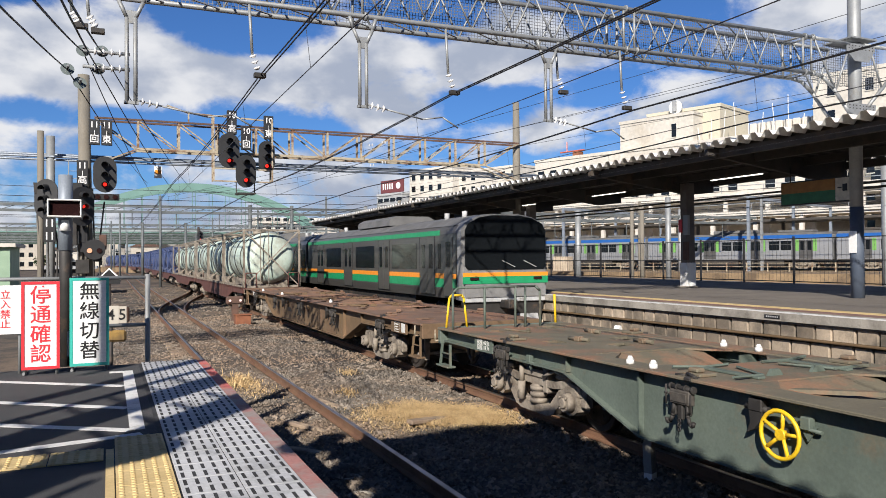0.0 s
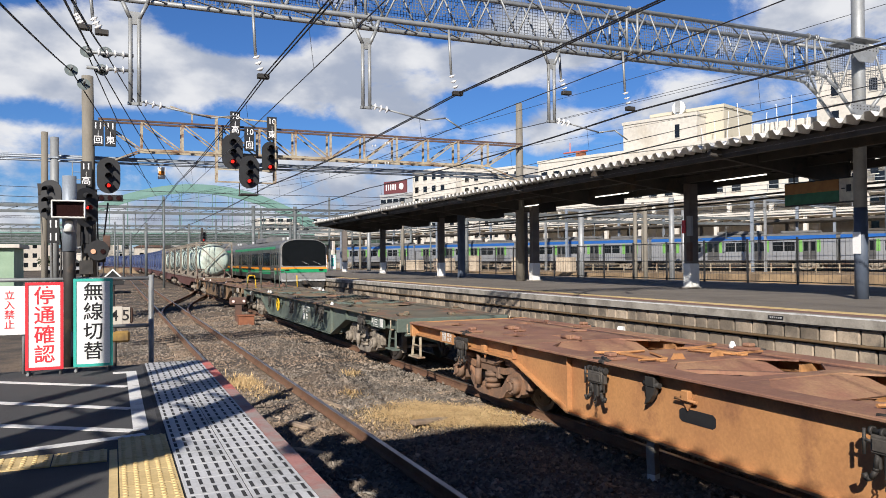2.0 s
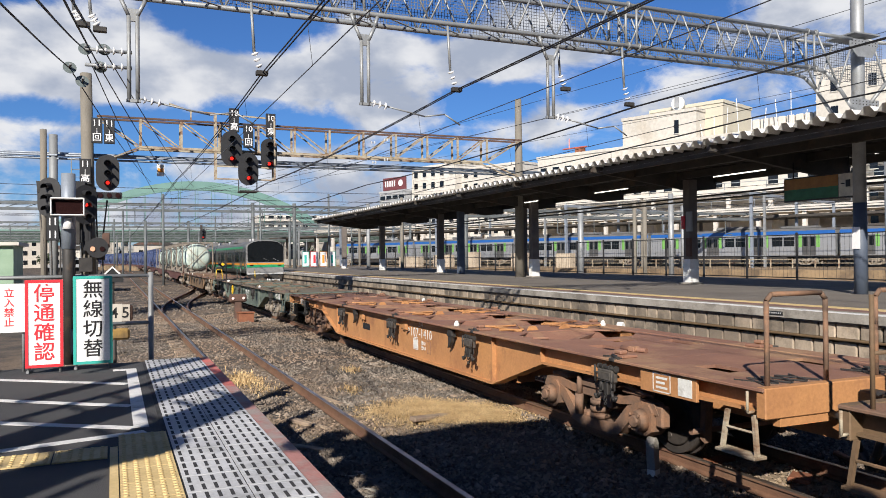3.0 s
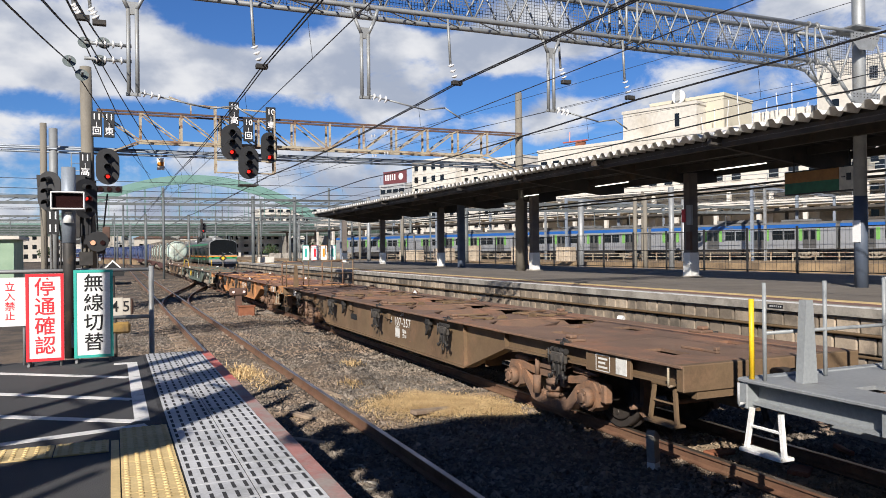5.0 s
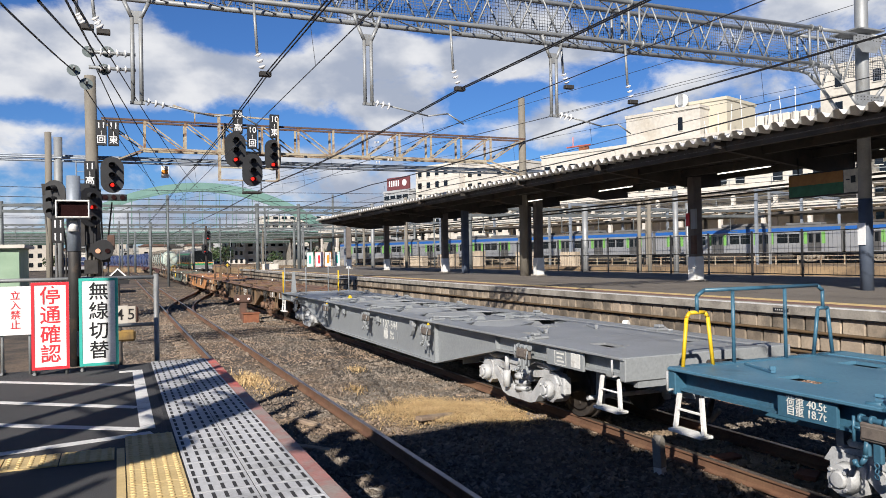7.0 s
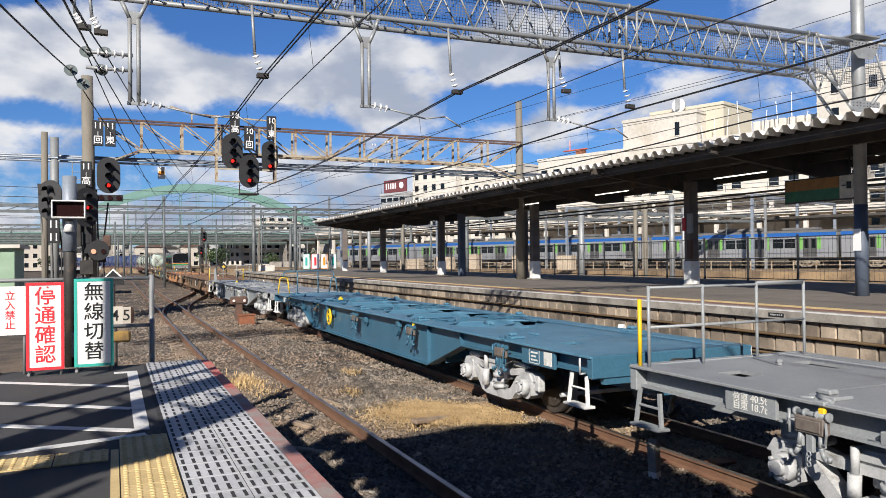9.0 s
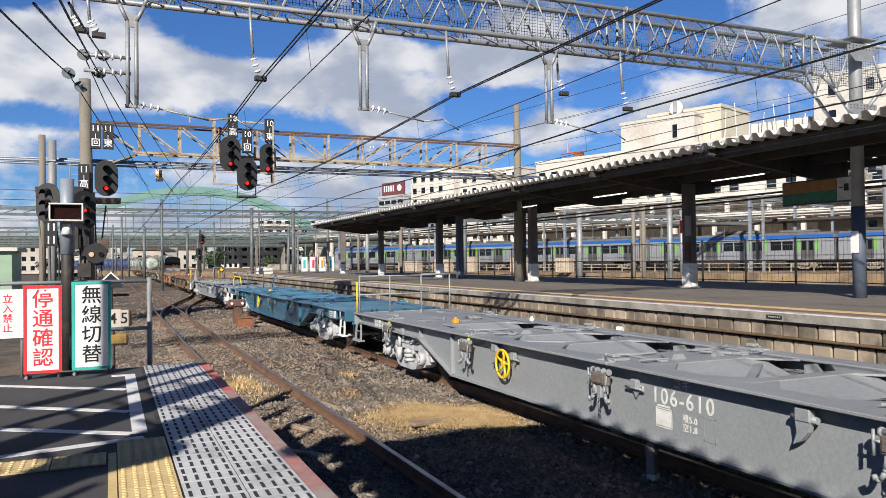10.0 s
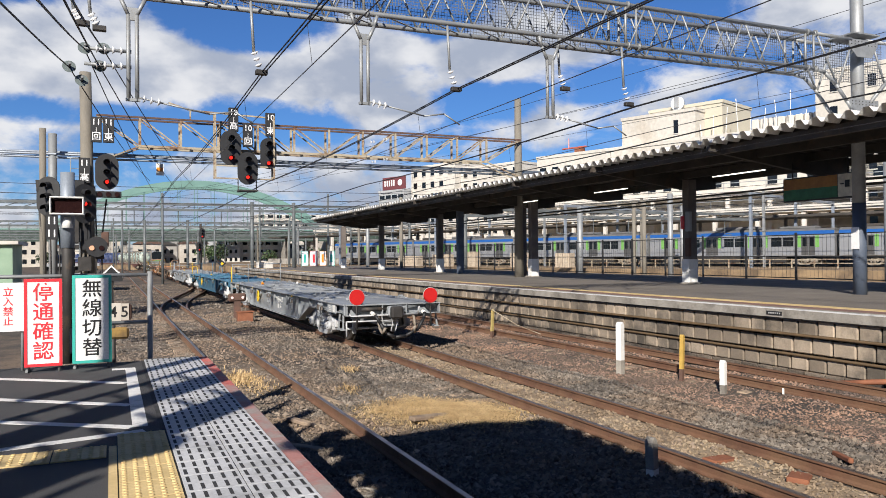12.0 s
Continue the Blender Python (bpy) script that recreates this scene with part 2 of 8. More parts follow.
CANOPYDARK = surface("canopy_steel_and_shade", (0.06, 0.053, 0.047), (0.04, 0.036, 0.032), 0.75, scale=1.2, bump=0.1, c=(0.09, 0.065, 0.045), spots=0.14)
POSTBROWN = surface("brown_post", (0.17, 0.145, 0.125), (0.12, 0.1, 0.09), 0.7, scale=2, bump=0.1)
POSTBLUE = surface("blue_grey_post", (0.1, 0.125, 0.17), (0.07, 0.09, 0.13), 0.6, scale=2, bump=0.1)
FENCEBLACK = surface("fence_black", (0.03, 0.03, 0.032), (0.02, 0.02, 0.022), 0.6, bump=0)
GREENPAINT = surface("bridge_green", (0.16, 0.29, 0.255), (0.13, 0.245, 0.215), 0.6, scale=0.2, bump=0.0, space="World")
DARKGREEN = surface("bridge_dark_green", (0.04, 0.068, 0.052), (0.028, 0.05, 0.038), 0.6, scale=0.3, bump=0.0, space="World")
CREAM = surface("cream_wall", (0.56, 0.53, 0.475), (0.5, 0.47, 0.42), 0.85, scale=0.12, bump=0.02, c=(0.44, 0.39, 0.32), spots=0.1, fine=2, space="World")
OFFWHITE = surface("white_wall", (0.6, 0.565, 0.51), (0.53, 0.5, 0.45), 0.85, scale=0.1, bump=0.02, fine=2, space="World")
BEIGE = surface("beige_wall", (0.5, 0.46, 0.4), (0.42, 0.38, 0.33), 0.85, scale=0.15, bump=0.02, fine=2, space="World")
GREYWALL = surface("grey_wall", (0.4, 0.41, 0.42), (0.3, 0.31, 0.32), 0.85, scale=0.2, bump=0.02, fine=2, space="World")
MAROON = surface("maroon_panel", (0.16, 0.045, 0.05), (0.13, 0.04, 0.045), 0.6, bump=0)
WINDOWDARK = glossy("window_glass", (0.009, 0.011, 0.013), 0.06)
TANKMINT = surface("pale_mint_tank", (0.56, 0.67, 0.6), (0.44, 0.54, 0.48), 0.5, scale=1.2, bump=0.05, c=(0.34, 0.37, 0.32), spots=0.18)
TANKBLUE = surface("blue_tank", (0.055, 0.085, 0.2), (0.04, 0.06, 0.15), 0.5, scale=1, bump=0.05, c=(0.12, 0.12, 0.15), spots=0.16)
PAINTS = {
    "green": surface("dull_green_paint", (0.12, 0.15, 0.128), (0.092, 0.118, 0.1), 0.65, scale=1.6, bump=0.12, c=(0.14, 0.12, 0.085), spots=0.12, fine=30),
    "orange": surface("rusty_orange_paint", (0.47, 0.235, 0.095), (0.38, 0.18, 0.075), 0.72, scale=1.6, bump=0.15, c=(0.26, 0.12, 0.06), spots=0.13, fine=30),
    "brown": surface("rust_brown_paint", (0.17, 0.115, 0.065), (0.125, 0.08, 0.046), 0.75, scale=1.6, bump=0.15, c=(0.2, 0.12, 0.07), spots=0.16, fine=30),
    "grey": surface("fresh_grey_paint", (0.27, 0.29, 0.305), (0.25, 0.268, 0.282), 0.45, scale=1.2, bump=0.03, c=(0.2, 0.2, 0.2), spots=0.04, fine=30),
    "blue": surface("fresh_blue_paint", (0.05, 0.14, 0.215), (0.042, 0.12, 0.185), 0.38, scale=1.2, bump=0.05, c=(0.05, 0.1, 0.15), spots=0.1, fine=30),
    "maroon": surface("maroon_rust_paint", (0.13, 0.05, 0.04), (0.09, 0.04, 0.033), 0.75, scale=2, bump=0.1),
}
DECKS = {
    "green": surface("worn_green_deck", (0.16, 0.142, 0.1), (0.12, 0.108, 0.078), 0.8, scale=1.5, bump=0.2, c=(0.24, 0.13, 0.08), spots=0.2, fine=30),
    "orange": surface("rusty_deck", (0.27, 0.135, 0.09), (0.2, 0.1, 0.07), 0.8, scale=1.5, bump=0.2, c=(0.32, 0.19, 0.11), spots=0.2, fine=30),
    "brown": surface("rusty_brown_deck", (0.2, 0.125, 0.085), (0.145, 0.092, 0.065), 0.8, scale=1.5, bump=0.2, c=(0.25, 0.13, 0.08), spots=0.2, fine=30),
    "grey": surface("fresh_grey_deck", (0.27, 0.285, 0.3), (0.23, 0.243, 0.258), 0.42, scale=1.2, bump=0.05, c=(0.19, 0.19, 0.19), spots=0.1, fine=30),
    # blue deck: sky reflection put into a lighter copy of the side paint
    "blue": surface("fresh_blue_deck_sky_lit", (0.085, 0.21, 0.31), (0.07, 0.175, 0.265), 0.4, scale=1.2, bump=0.05, c=(0.05, 0.11, 0.15), spots=0.1, fine=30), "maroon": PAINTS["maroon"],
}
BOGIEWORN = surface("dusty_bogie", (0.31, 0.27, 0.22), (0.2, 0.17, 0.14), 0.85, scale=5, bump=0.25, c=(0.12, 0.1, 0.08), spots=0.2)
BOGIERUST = surface("rusty_bogie", (0.2, 0.12, 0.08), (0.13, 0.085, 0.06), 0.85, scale=5, bump=0.25, c=(0.26, 0.14, 0.08), spots=0.2)
BOGIENEW = surface("light_grey_bogie", (0.5, 0.51, 0.52), (0.36, 0.37, 0.38), 0.6, scale=5, bump=0.1, c=(0.22, 0.21, 0.2), spots=0.12)
WHEELSTEEL = surface("wheel_steel", (0.1, 0.085, 0.075), (0.06, 0.052, 0.048), 0.6, 0.5, scale=5, bump=0.2)
YELLOW = surface("yellow_paint", (0.8, 0.52, 0.02), (0.7, 0.45, 0.02), 0.45, bump=0.05)
REDDISC = surface("red_reflector", (0.5, 0.016, 0.016), (0.46, 0.014, 0.014), 0.4, bump=0.0)
ORANGEBOX = surface("orange_box", (0.26, 0.1, 0.05), (0.2, 0.075, 0.04), 0.8, scale=5, bump=0.2)
STAINLESS = surface("stainless_steel", (0.17, 0.166, 0.158), (0.135, 0.132, 0.126), 0.38, 0.6, scale=1, bump=0.02, stretch=(1, 0.1, 3))
STAINLESSDARK = surface("train_roof_grey", (0.19, 0.19, 0.19), (0.14, 0.14, 0.14), 0.6, 0.3, scale=1.5, bump=0.05)
BANDGREEN = surface("band_green", (0.02, 0.3, 0.13), (0.018, 0.26, 0.11), 0.35, bump=0)
BANDORANGE = surface("band_orange", (0.85, 0.3, 0.03), (0.78, 0.27, 0.03), 0.35, bump=0)
BANDBLUE = surface("band_blue", (0.02, 0.11, 0.38), (0.018, 0.095, 0.33), 0.35, bump=0)
BANDLIME = surface("band_lime", (0.17, 0.4, 0.1), (0.15, 0.35, 0.09), 0.4, bump=0)
SILVERCAR = surface("silver_car_body", (0.36, 0.37, 0.385), (0.3, 0.31, 0.325), 0.4, 0.4, scale=0.6, bump=0.02)
REDGLOW = glow("red_signal_lens", (1.0, 0.03, 0.02), 1.0)
AMBERTUBE = glow("lamp_tube", (1.0, 0.95, 0.85), 2.0)
LENSOFF = surface("dark_lens", (0.03, 0.012, 0.012), (0.02, 0.01, 0.01), 0.15, bump=0)
FOLIAGE = surface("hedge_leaves", (0.06, 0.1, 0.035), (0.035, 0.06, 0.022), 0.8, scale=3, bump=0.2, per_piece=0.35)
BRICKPALE = surface("pale_block_pile", (0.5, 0.42, 0.32), (0.4, 0.33, 0.25), 0.9, scale=2, bump=0.1)
EARTH = surface("dry_earth", (0.17, 0.12, 0.075), (0.11, 0.078, 0.05), 0.95, scale=0.5, bump=0.5, c=(0.3, 0.21, 0.12), spots=0.25, space="World")


# ================= mesh helpers =================
def box(bm, x0, x1, y0, y1, z0, z1, bevel=0.0):
    v = [bm.verts.new(p) for p in ((x0, y0, z0), (x1, y0, z0), (x1, y1, z0), (x0, y1, z0), (x0, y0, z1), (x1, y0, z1), (x1, y1, z1), (x0, y1, z1))]
    f = [bm.faces.new([v[i] for i in q]) for q in ((3, 2, 1, 0), (4, 5, 6, 7), (0, 1, 5, 4), (1, 2, 6, 5), (2, 3, 7, 6), (3, 0, 4, 7))]
    if bevel:
        bmesh.ops.bevel(bm, geom=list({e for q in f for e in q.edges}), offset=bevel, segments=1, affect="EDGES", clamp_overlap=True)
    return bm


def tube(bm, p, q, r, n=8, r2=None, caps=True):
    """A round bar from p to q."""
    p, q = Vector(p), Vector(q)
    d = (q - p).normalized()
    a = d.orthogonal().normalized()
    b = d.cross(a)
    r2 = r if r2 is None else r2
    rings = []
    for c, rad in ((p, r), (q, r2)):
        rings.append([bm.verts.new(c + rad * (math.cos(2 * math.pi * k / n) * a + math.sin(2 * math.pi * k / n) * b)) for k in range(n)])
    for k in range(n):
        f = bm.faces.new((rings[0][k], rings[0][(k + 1) % n], rings[1][(k + 1) % n], rings[1][k]))
        f.smooth = n > 5
    if caps:
        bm.faces.new(rings[0][::-1]); bm.faces.new(rings[1])
    return bm


def bent(bm, pts, r, n=6):
    for p, q in zip(pts, pts[1:]):
        tube(bm, p, q, r, n)
    return bm


def prism(bm, outline, axis, a, b):
    """An outline of (u, v) pairs drawn out along an axis from a to b; u and v are the other two axes in order."""
    def at(u, v, w):
        return {0: (w, u, v), 1: (u, w, v), 2: (u, v, w)}[axis]
    lo = [bm.verts.new(at(u, v, a)) for u, v in outline]
    hi = [bm.verts.new(at(u, v, b)) for u, v in outline]
    k = len(outline)
    for i in range(k):
        bm.faces.new((lo[i], lo[(i + 1) % k], hi[(i + 1) % k], hi[i]))
    bm.faces.new(lo[::-1]); bm.faces.new(hi)
    return bm


def disc(bm, c, axis, r, thick, n=20):
    c = Vector(c)
    d = Vector([1.0 if k == axis else 0.0 for k in range(3)]) * thick / 2
    return tube(bm, c - d, c + d, r, n)


def ring(bm, c, axis, r, wire, n=20, m=6):
    """A round hoop about an axis."""
    c = Vector(c)
    u, v = [Vector([1.0 if k == j else 0.0 for k in range(3)]) for j in range(3) if j != axis]
    w = Vector([1.0 if k == axis else 0.0 for k in range(3)])
    rows = []
    for i in range(n):
        a = 2 * math.pi * i / n
        o = math.cos(a) * u + math.sin(a) * v
        rows.append([bm.verts.new(c + o * (r + wire * math.cos(2 * math.pi * j / m)) + w * wire * math.sin(2 * math.pi * j / m)) for j in range(m)])
    for i in range(n):
        for j in range(m):
            f = bm.faces.new((rows[i][j], rows[(i + 1) % n][j], rows[(i + 1) % n][(j + 1) % m], rows[i][(j + 1) % m]))
            f.smooth = True
    return bm


def made(name, bm, material):
    bmesh.ops.recalc_face_normals(bm, faces=bm.faces)
    me = bpy.data.meshes.new(name)
    bm.to_mesh(me)
    bm.free()
    for m in material if isinstance(material, (list, tuple)) else [material]:
        me.materials.append(m)
    return me


def part(name, bm, material, parent=None, label=""):
    ob = new(name, made(name, bm, material) if isinstance(bm, bmesh.types.BMesh) else bm)
    ob.parent = parent
    if label:
        ob["label"] = label
    return ob


def thing(name, label, category, at=None, group="", kind=""):
    ob = new(name)
    ob.empty_display_size = 0.2
    if at is not None:
        ob.matrix_basis = at
    return tagged(ob, label, category, group, kind)


def setting(name, bm, material, label="", category=""):
    return tagged(part(name, bm, material), label, category or name, "", "structure")


def words(body, size, depth, material, parent, m, name="lettering", spacing=1.0, line=1.0, align="CENTER"):
    """Raised letters in the built-in font, as a mesh part."""
    cu = bpy.data.curves.new(name, "FONT")
    cu.body, cu.size, cu.extrude, cu.align_x, cu.align_y = body, size, depth, align, "CENTER"
    cu.offset = size * 0.009
    cu.space_line, cu.space_character, cu.resolution_u = line, spacing, 3
    tmp = bpy.data.objects.new(name, cu)
    scene.collection.objects.link(tmp)
    dg = bpy.context.evaluated_depsgraph_get()
    me = bpy.data.meshes.new_from_object(tmp.evaluated_get(dg))
    bpy.data.objects.remove(tmp)
    me.materials.clear()
    me.materials.append(material)
    ob = new(name, me)
    ob.parent = parent
    ob.matrix_basis = m
    return ob


def B():
    return bmesh.new()

# ================= ground and tracks =================
NEAR, FREIGHT, THIRD = 2.52, 6.52, 11.21
GROUND = -0.20


def bank_up(x):
    """Height of the low ballast bank between the near track and the goods track."""
    return 0.1 * math.exp(-((x - 4.45) / 0.75) ** 2)


bm = B()
xs = [-900, -300, -100, -40, -15] + [-6 + 0.5 * k for k in range(40)] + [20, 30, 45, 70, 120, 300, 1200]
ys = [-300, -60, -20, -5] + [0.5 * k for k in range(90)] + [50, 60, 75, 100, 140, 200, 300, 600, 2500]
grid = []
for y in ys:
    row = []
    for x in xs:
        z = GROUND
        if -6 < x < 13 and 0 < y < 45:
            z += 0.045 * noise.noise((x * 0.5, y * 0.4, 0.3)) + 0.02 * noise.noise((x * 1.7, y * 1.5, 4.0))
            near = min(abs(x - c) for c in (NEAR, FREIGHT, THIRD))
            z += 0.045 if near < 0.9 else 0.0
            z += bank_up(x)
        row.append(bm.verts.new((x, y, z)))
    grid.append(row)
for r0, r1 in zip(grid, grid[1:]):
    for k in range(len(xs) - 1):
        f = bm.faces.new((r0[k], r0[k + 1], r1[k + 1], r1[k]))
        f.smooth = True
        f.material_index = 1 if 6.0 <= xs[k] < 7.0 and -5 < r0[k].co.y < 60 else 0
setting("ground", bm, [BALLAST, DUST], "brown-grey track ballast with dust and dry weeds", "ground")



def bend(y):
    """How far the tracks swing to the left beyond the yard."""
    return -max(0.0, y - 140.0) ** 2 / 900.0


RAIL = [(-0.06, -0.145), (0.06, -0.145), (0.06, -0.13), (0.012, -0.11), (0.012, -0.04), (0.033, -0.03), (0.033, -0.006), (-0.033, -0.006), (-0.033, -0.03), (-0.012, -0.04), (-0.012, -0.11), (-0.06, -0.13)]


def rail(points, top, label):
    """A rail along a line of (x, y), with its worn running surface as a part."""
    bm, cap = B(), B()
    rings, caps = [], []
    for i, (x, y) in enumerate(points):
        a, b = points[max(i - 1, 0)], points[min(i + 1, len(points) - 1)]
        d = Vector((b[0] - a[0], b[1] - a[1])).normalized()
        sx, sy = d.y, -d.x
        rings.append([bm.verts.new((x + sx * u, y + sy * u, v)) for u, v in RAIL])
        caps.append([cap.verts.new((x + sx * u, y + sy * u, v)) for u, v in ((-0.033, -0.006), (-0.026, 0.0), (0.026, 0.0), (0.033, -0.006))])
    for p, q in zip(rings, rings[1:]):
        for k in range(len(RAIL)):
            bm.faces.new((p[k], p[(k + 1) % len(RAIL)], q[(k + 1) % len(RAIL)], q[k]))
    for p, q in zip(caps, caps[1:]):
        for k in range(3):
            cap.faces.new((p[k], p[k + 1], q[k + 1], q[k]))
    ob = setting("rail", bm, RAILSIDE, label, "rail")
    part("running_surface", cap, top, ob)
    return ob


for cx, top, what in ((NEAR, RAILTOP, "rust-brown rail with a polished top beside the platform"), (FREIGHT, RAILTOP, "rust-brown rail with a polished top under the goods train"), (THIRD, RAILDULL, "rust-brown rail below the far platform")):
    for s in (-0.565, 0.565):
        rail([(cx + s, -30), (cx + s, 20)] + [(cx + s + bend(y), y) for y in range(130, 400, 15)], top, what)


def turnout(x0, y0, x1, y1, n=14):
    for s in (-0.565, 0.565):
        pts = []
        for k in range(n + 1):
            u = k / n
            e = u * u * (3 - 2 * u)
            pts.append((x0 + s + (x1 - x0) * e, y0 + (y1 - y0) * u))
        rail(pts, RAILDULL, "curved switch rail between two tracks")


turnout(NEAR, 34, FREIGHT, 66)
for s in (-0.565, 0.565):
    rail([(-2.4 + s, 45), (-2.4 + s, 400)], RAILDULL, "rust-brown rail in the yard")
    rail([(15.3 + s, 75), (15.3 + s, 400)], RAILDULL, "rust-brown rail in the yard")

# ================= near platform =================
P1, P1END, PZ = 1.03, 9.4, 1.1
bm = B()
box(bm, -9, P1 - 0.06, -20, P1END - 0.02, -0.4, PZ - 0.12)
box(bm, -9, P1, -20, P1END, PZ - 0.12, PZ)
platform1 = setting("platform_near", bm, ASPHALT, "dark asphalt station platform with painted lines", "platform")


def patch(name, x0, x1, y0, y1, z0, z1, material, parent=None, label="", category=""):
    return setting(name, box(B(), x0, x1, y0, y1, z0, z1), material, label, category) if parent is None else part(name, box(B(), x0, x1, y0, y1, z0, z1), material, parent, label)


patch("edge_strip", 0.94, P1 + 0.002, -6, 7.2, PZ - 0.1, PZ + 0.006, PINKLINE, platform1, "faded red edge strip")
patch("edge_strip", 0.94, P1 + 0.002, 7.2, P1END + 0.002, PZ - 0.1, PZ + 0.007, REDLINE, platform1, "bright red edge strip")
patch("painted_line", 0.13, 0.23, 5.75, 8.85, PZ, PZ + 0.004, WHITELINE, platform1, "white painted line")

# ================= far platform =================
P2, P2Z = 12.62, 1.1
bm = B()
box(bm, P2 + 0.22, 27.2, -25, 88, -0.5, P2Z - 0.2)
box(bm, P2 + 0.05, 27.2, -25, 88, P2Z - 0.2, P2Z)
platform2 = setting("platform_far", bm, PAVING, "asphalt platform with a block wall towards the tracks", "platform")
patch("coping", P2, P2 + 0.55, -25, 88, P2Z - 0.16, P2Z + 0.008, CONCRETE, platform2, "grey concrete coping")
patch("painted_line", P2 + 0.02, P2 + 0.26, -25, 88, P2Z + 0.008, P2Z + 0.013, WHITELINE, platform2, "white edge line")
patch("paving_band", P2 + 0.55, P2 + 1.15, -25, 88, P2Z, P2Z + 0.006, TILEBAND, platform2, "reddish paving band")
EDGERED = surface("faded_red_line", (0.3, 0.17, 0.15), (0.22, 0.13, 0.115), 0.85, scale=1.5, bump=0.2, c=(0.14, 0.115, 0.1), spots=0.22, fine=40, space="World")
for xa, xb in ((0.52, 0.6), (0.66, 0.74), (0.8, 0.88)):
    patch("painted_line", P2 + xa, P2 + xb, -25, 88, P2Z, P2Z + 0.0045, EDGERED, platform2, "worn reddish edge line")
patch("tactile_strip", P2 + 1.1, P2 + 1.52, -25, 88, P2Z, P2Z + 0.012, TACTILE, platform2, "yellow tactile strip")
for z in (0.42, 0.02):
    bm = B()
    tube(bm, (P2 - 0.02, -25, z + 0.2), (P2 - 0.02, 88, z + 0.2), 0.03, 6)
    part("cable", bm, surface("wall_cable", (0.11, 0.07, 0.035), rough=0.8, bump=0), platform2, "brown cable along the wall")

# ================= canopy over the far platform =================
def canopy(name, x0, x1, y0, y1, z0, z1, label, pitch=0.44):
    """A platform roof of folded sheet on steel beams; the folds run across and end in a toothed edge."""
    top = thing(name, label, "canopy")
    bm = B()
    n = int((y1 - y0) / pitch)
    lo0 = None
    prof = []
    for k in range(n):
        y = y0 + k * pitch
        prof += [(y, 0.0), (y + pitch * 0.16, 0.0), (y + pitch * 0.42, 0.15), (y + pitch * 0.74, 0.15)]
    prof.append((y1, 0.0))
    # dark second layer below the white sheet; shade under the roof put into colour
    for t, m, kind, says in ((0.0, CANOPYDARK, "shade_sheet", "dark layer coloured as shade under the roof sheet"), (0.012, CANOPYWHITE, "roof_sheet", "white folded metal roof sheet")):
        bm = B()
        e = 0.55 if kind == "shade_sheet" else 0.0
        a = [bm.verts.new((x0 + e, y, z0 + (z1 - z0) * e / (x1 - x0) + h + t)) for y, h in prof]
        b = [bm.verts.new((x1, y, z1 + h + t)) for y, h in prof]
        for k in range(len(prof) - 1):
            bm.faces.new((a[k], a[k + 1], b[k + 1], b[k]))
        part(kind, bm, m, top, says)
    def skew(x):
        return z0 + (z1 - z0) * (x - x0) / (x1 - x0)
    for x in (x0 + 0.6, x0 + (x1 - x0) * 0.33, x0 + (x1 - x0) * 0.66, x1 - 0.25):
        part("purlin", box(B(), x - 0.08, x + 0.08, y0, y1, skew(x) - 0.26, skew(x) - 0.01), CANOPYDARK, top, "brown-grey steel purlin")
    y = y0 + 1.6
    while y < y1:
        bm = B()
        prism(bm, [(x0 + 0.1, z0 - 0.02), (x0 + 0.1, z0 - 0.2), (x1 - 1.4, z1 - 0.62), (x1 - 0.2, z1 - 0.5), (x1 - 0.2, z1 - 0.02)], 1, y, y + 0.16)
        part("rafter", bm, CANOPYDARK, top, "brown-grey steel rafter")
        y += 5.95
    return top


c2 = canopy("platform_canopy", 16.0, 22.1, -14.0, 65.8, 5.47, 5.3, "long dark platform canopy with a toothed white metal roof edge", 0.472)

# ================= overhead structures =================
def pole(name, x, y, z1, r, label, material=POLE, z0=GROUND - 0.3, r2=None, lean=0.0):
    ob = part(name, tube(B(), (0, 0, 0), (lean, 0, z1 - z0), r, 14, r2 or r), material)
    ob.location = (x, y, z0)
    return tagged(ob, label, "pole")


# pipe portal across all tracks close to the camera
GY, GD, GB, GT = 14.4, 0.66, 7.08, 8.02
portal = thing("pipe_portal", "grey galvanised pipe truss portal with netting across the tracks", "gantry")
X0, X1 = -7.0, 16.9
for z, w in ((GB, 0.052), (GT, 0.052)):
    for y in (GY, GY + GD):
        part("chord", tube(B(), (X0, y, z), (X1, y, z), w, 10), GALV, portal)
bay = 1.0
n = int((X1 - X0) / bay)
for y in (GY, GY + GD):
    for k in range(n):
        a = X0 + k * bay
        bm = B()
        tube(bm, (a, y, GB), (a + bay * 0.47, y, GT), 0.021, 6)
        tube(bm, (a + bay * 0.53, y, GT), (a + bay, y, GB), 0.021, 6)
        part("brace", bm, GALV, portal)
for x in (-3.0, 4.6, 10.9, 11.2, 16.6, 16.9):
    bm = B()
    tube(bm, (x, GY, GB), (x, GY, GT), 0.03, 8)
    tube(bm, (x, GY + GD, GB), (x, GY + GD, GT), 0.03, 8)
    tube(bm, (x, GY, GB), (x, GY + GD, GB), 0.025, 6)
    tube(bm, (x, GY, GT), (x, GY + GD, GT), 0.025, 6)
    part("frame_post", bm, GALV, portal)
    for z in (GB, GT):
        part("flange", disc(B(), (x + 0.06, GY, z), 0, 0.085, 0.05, 14), GALV, portal)
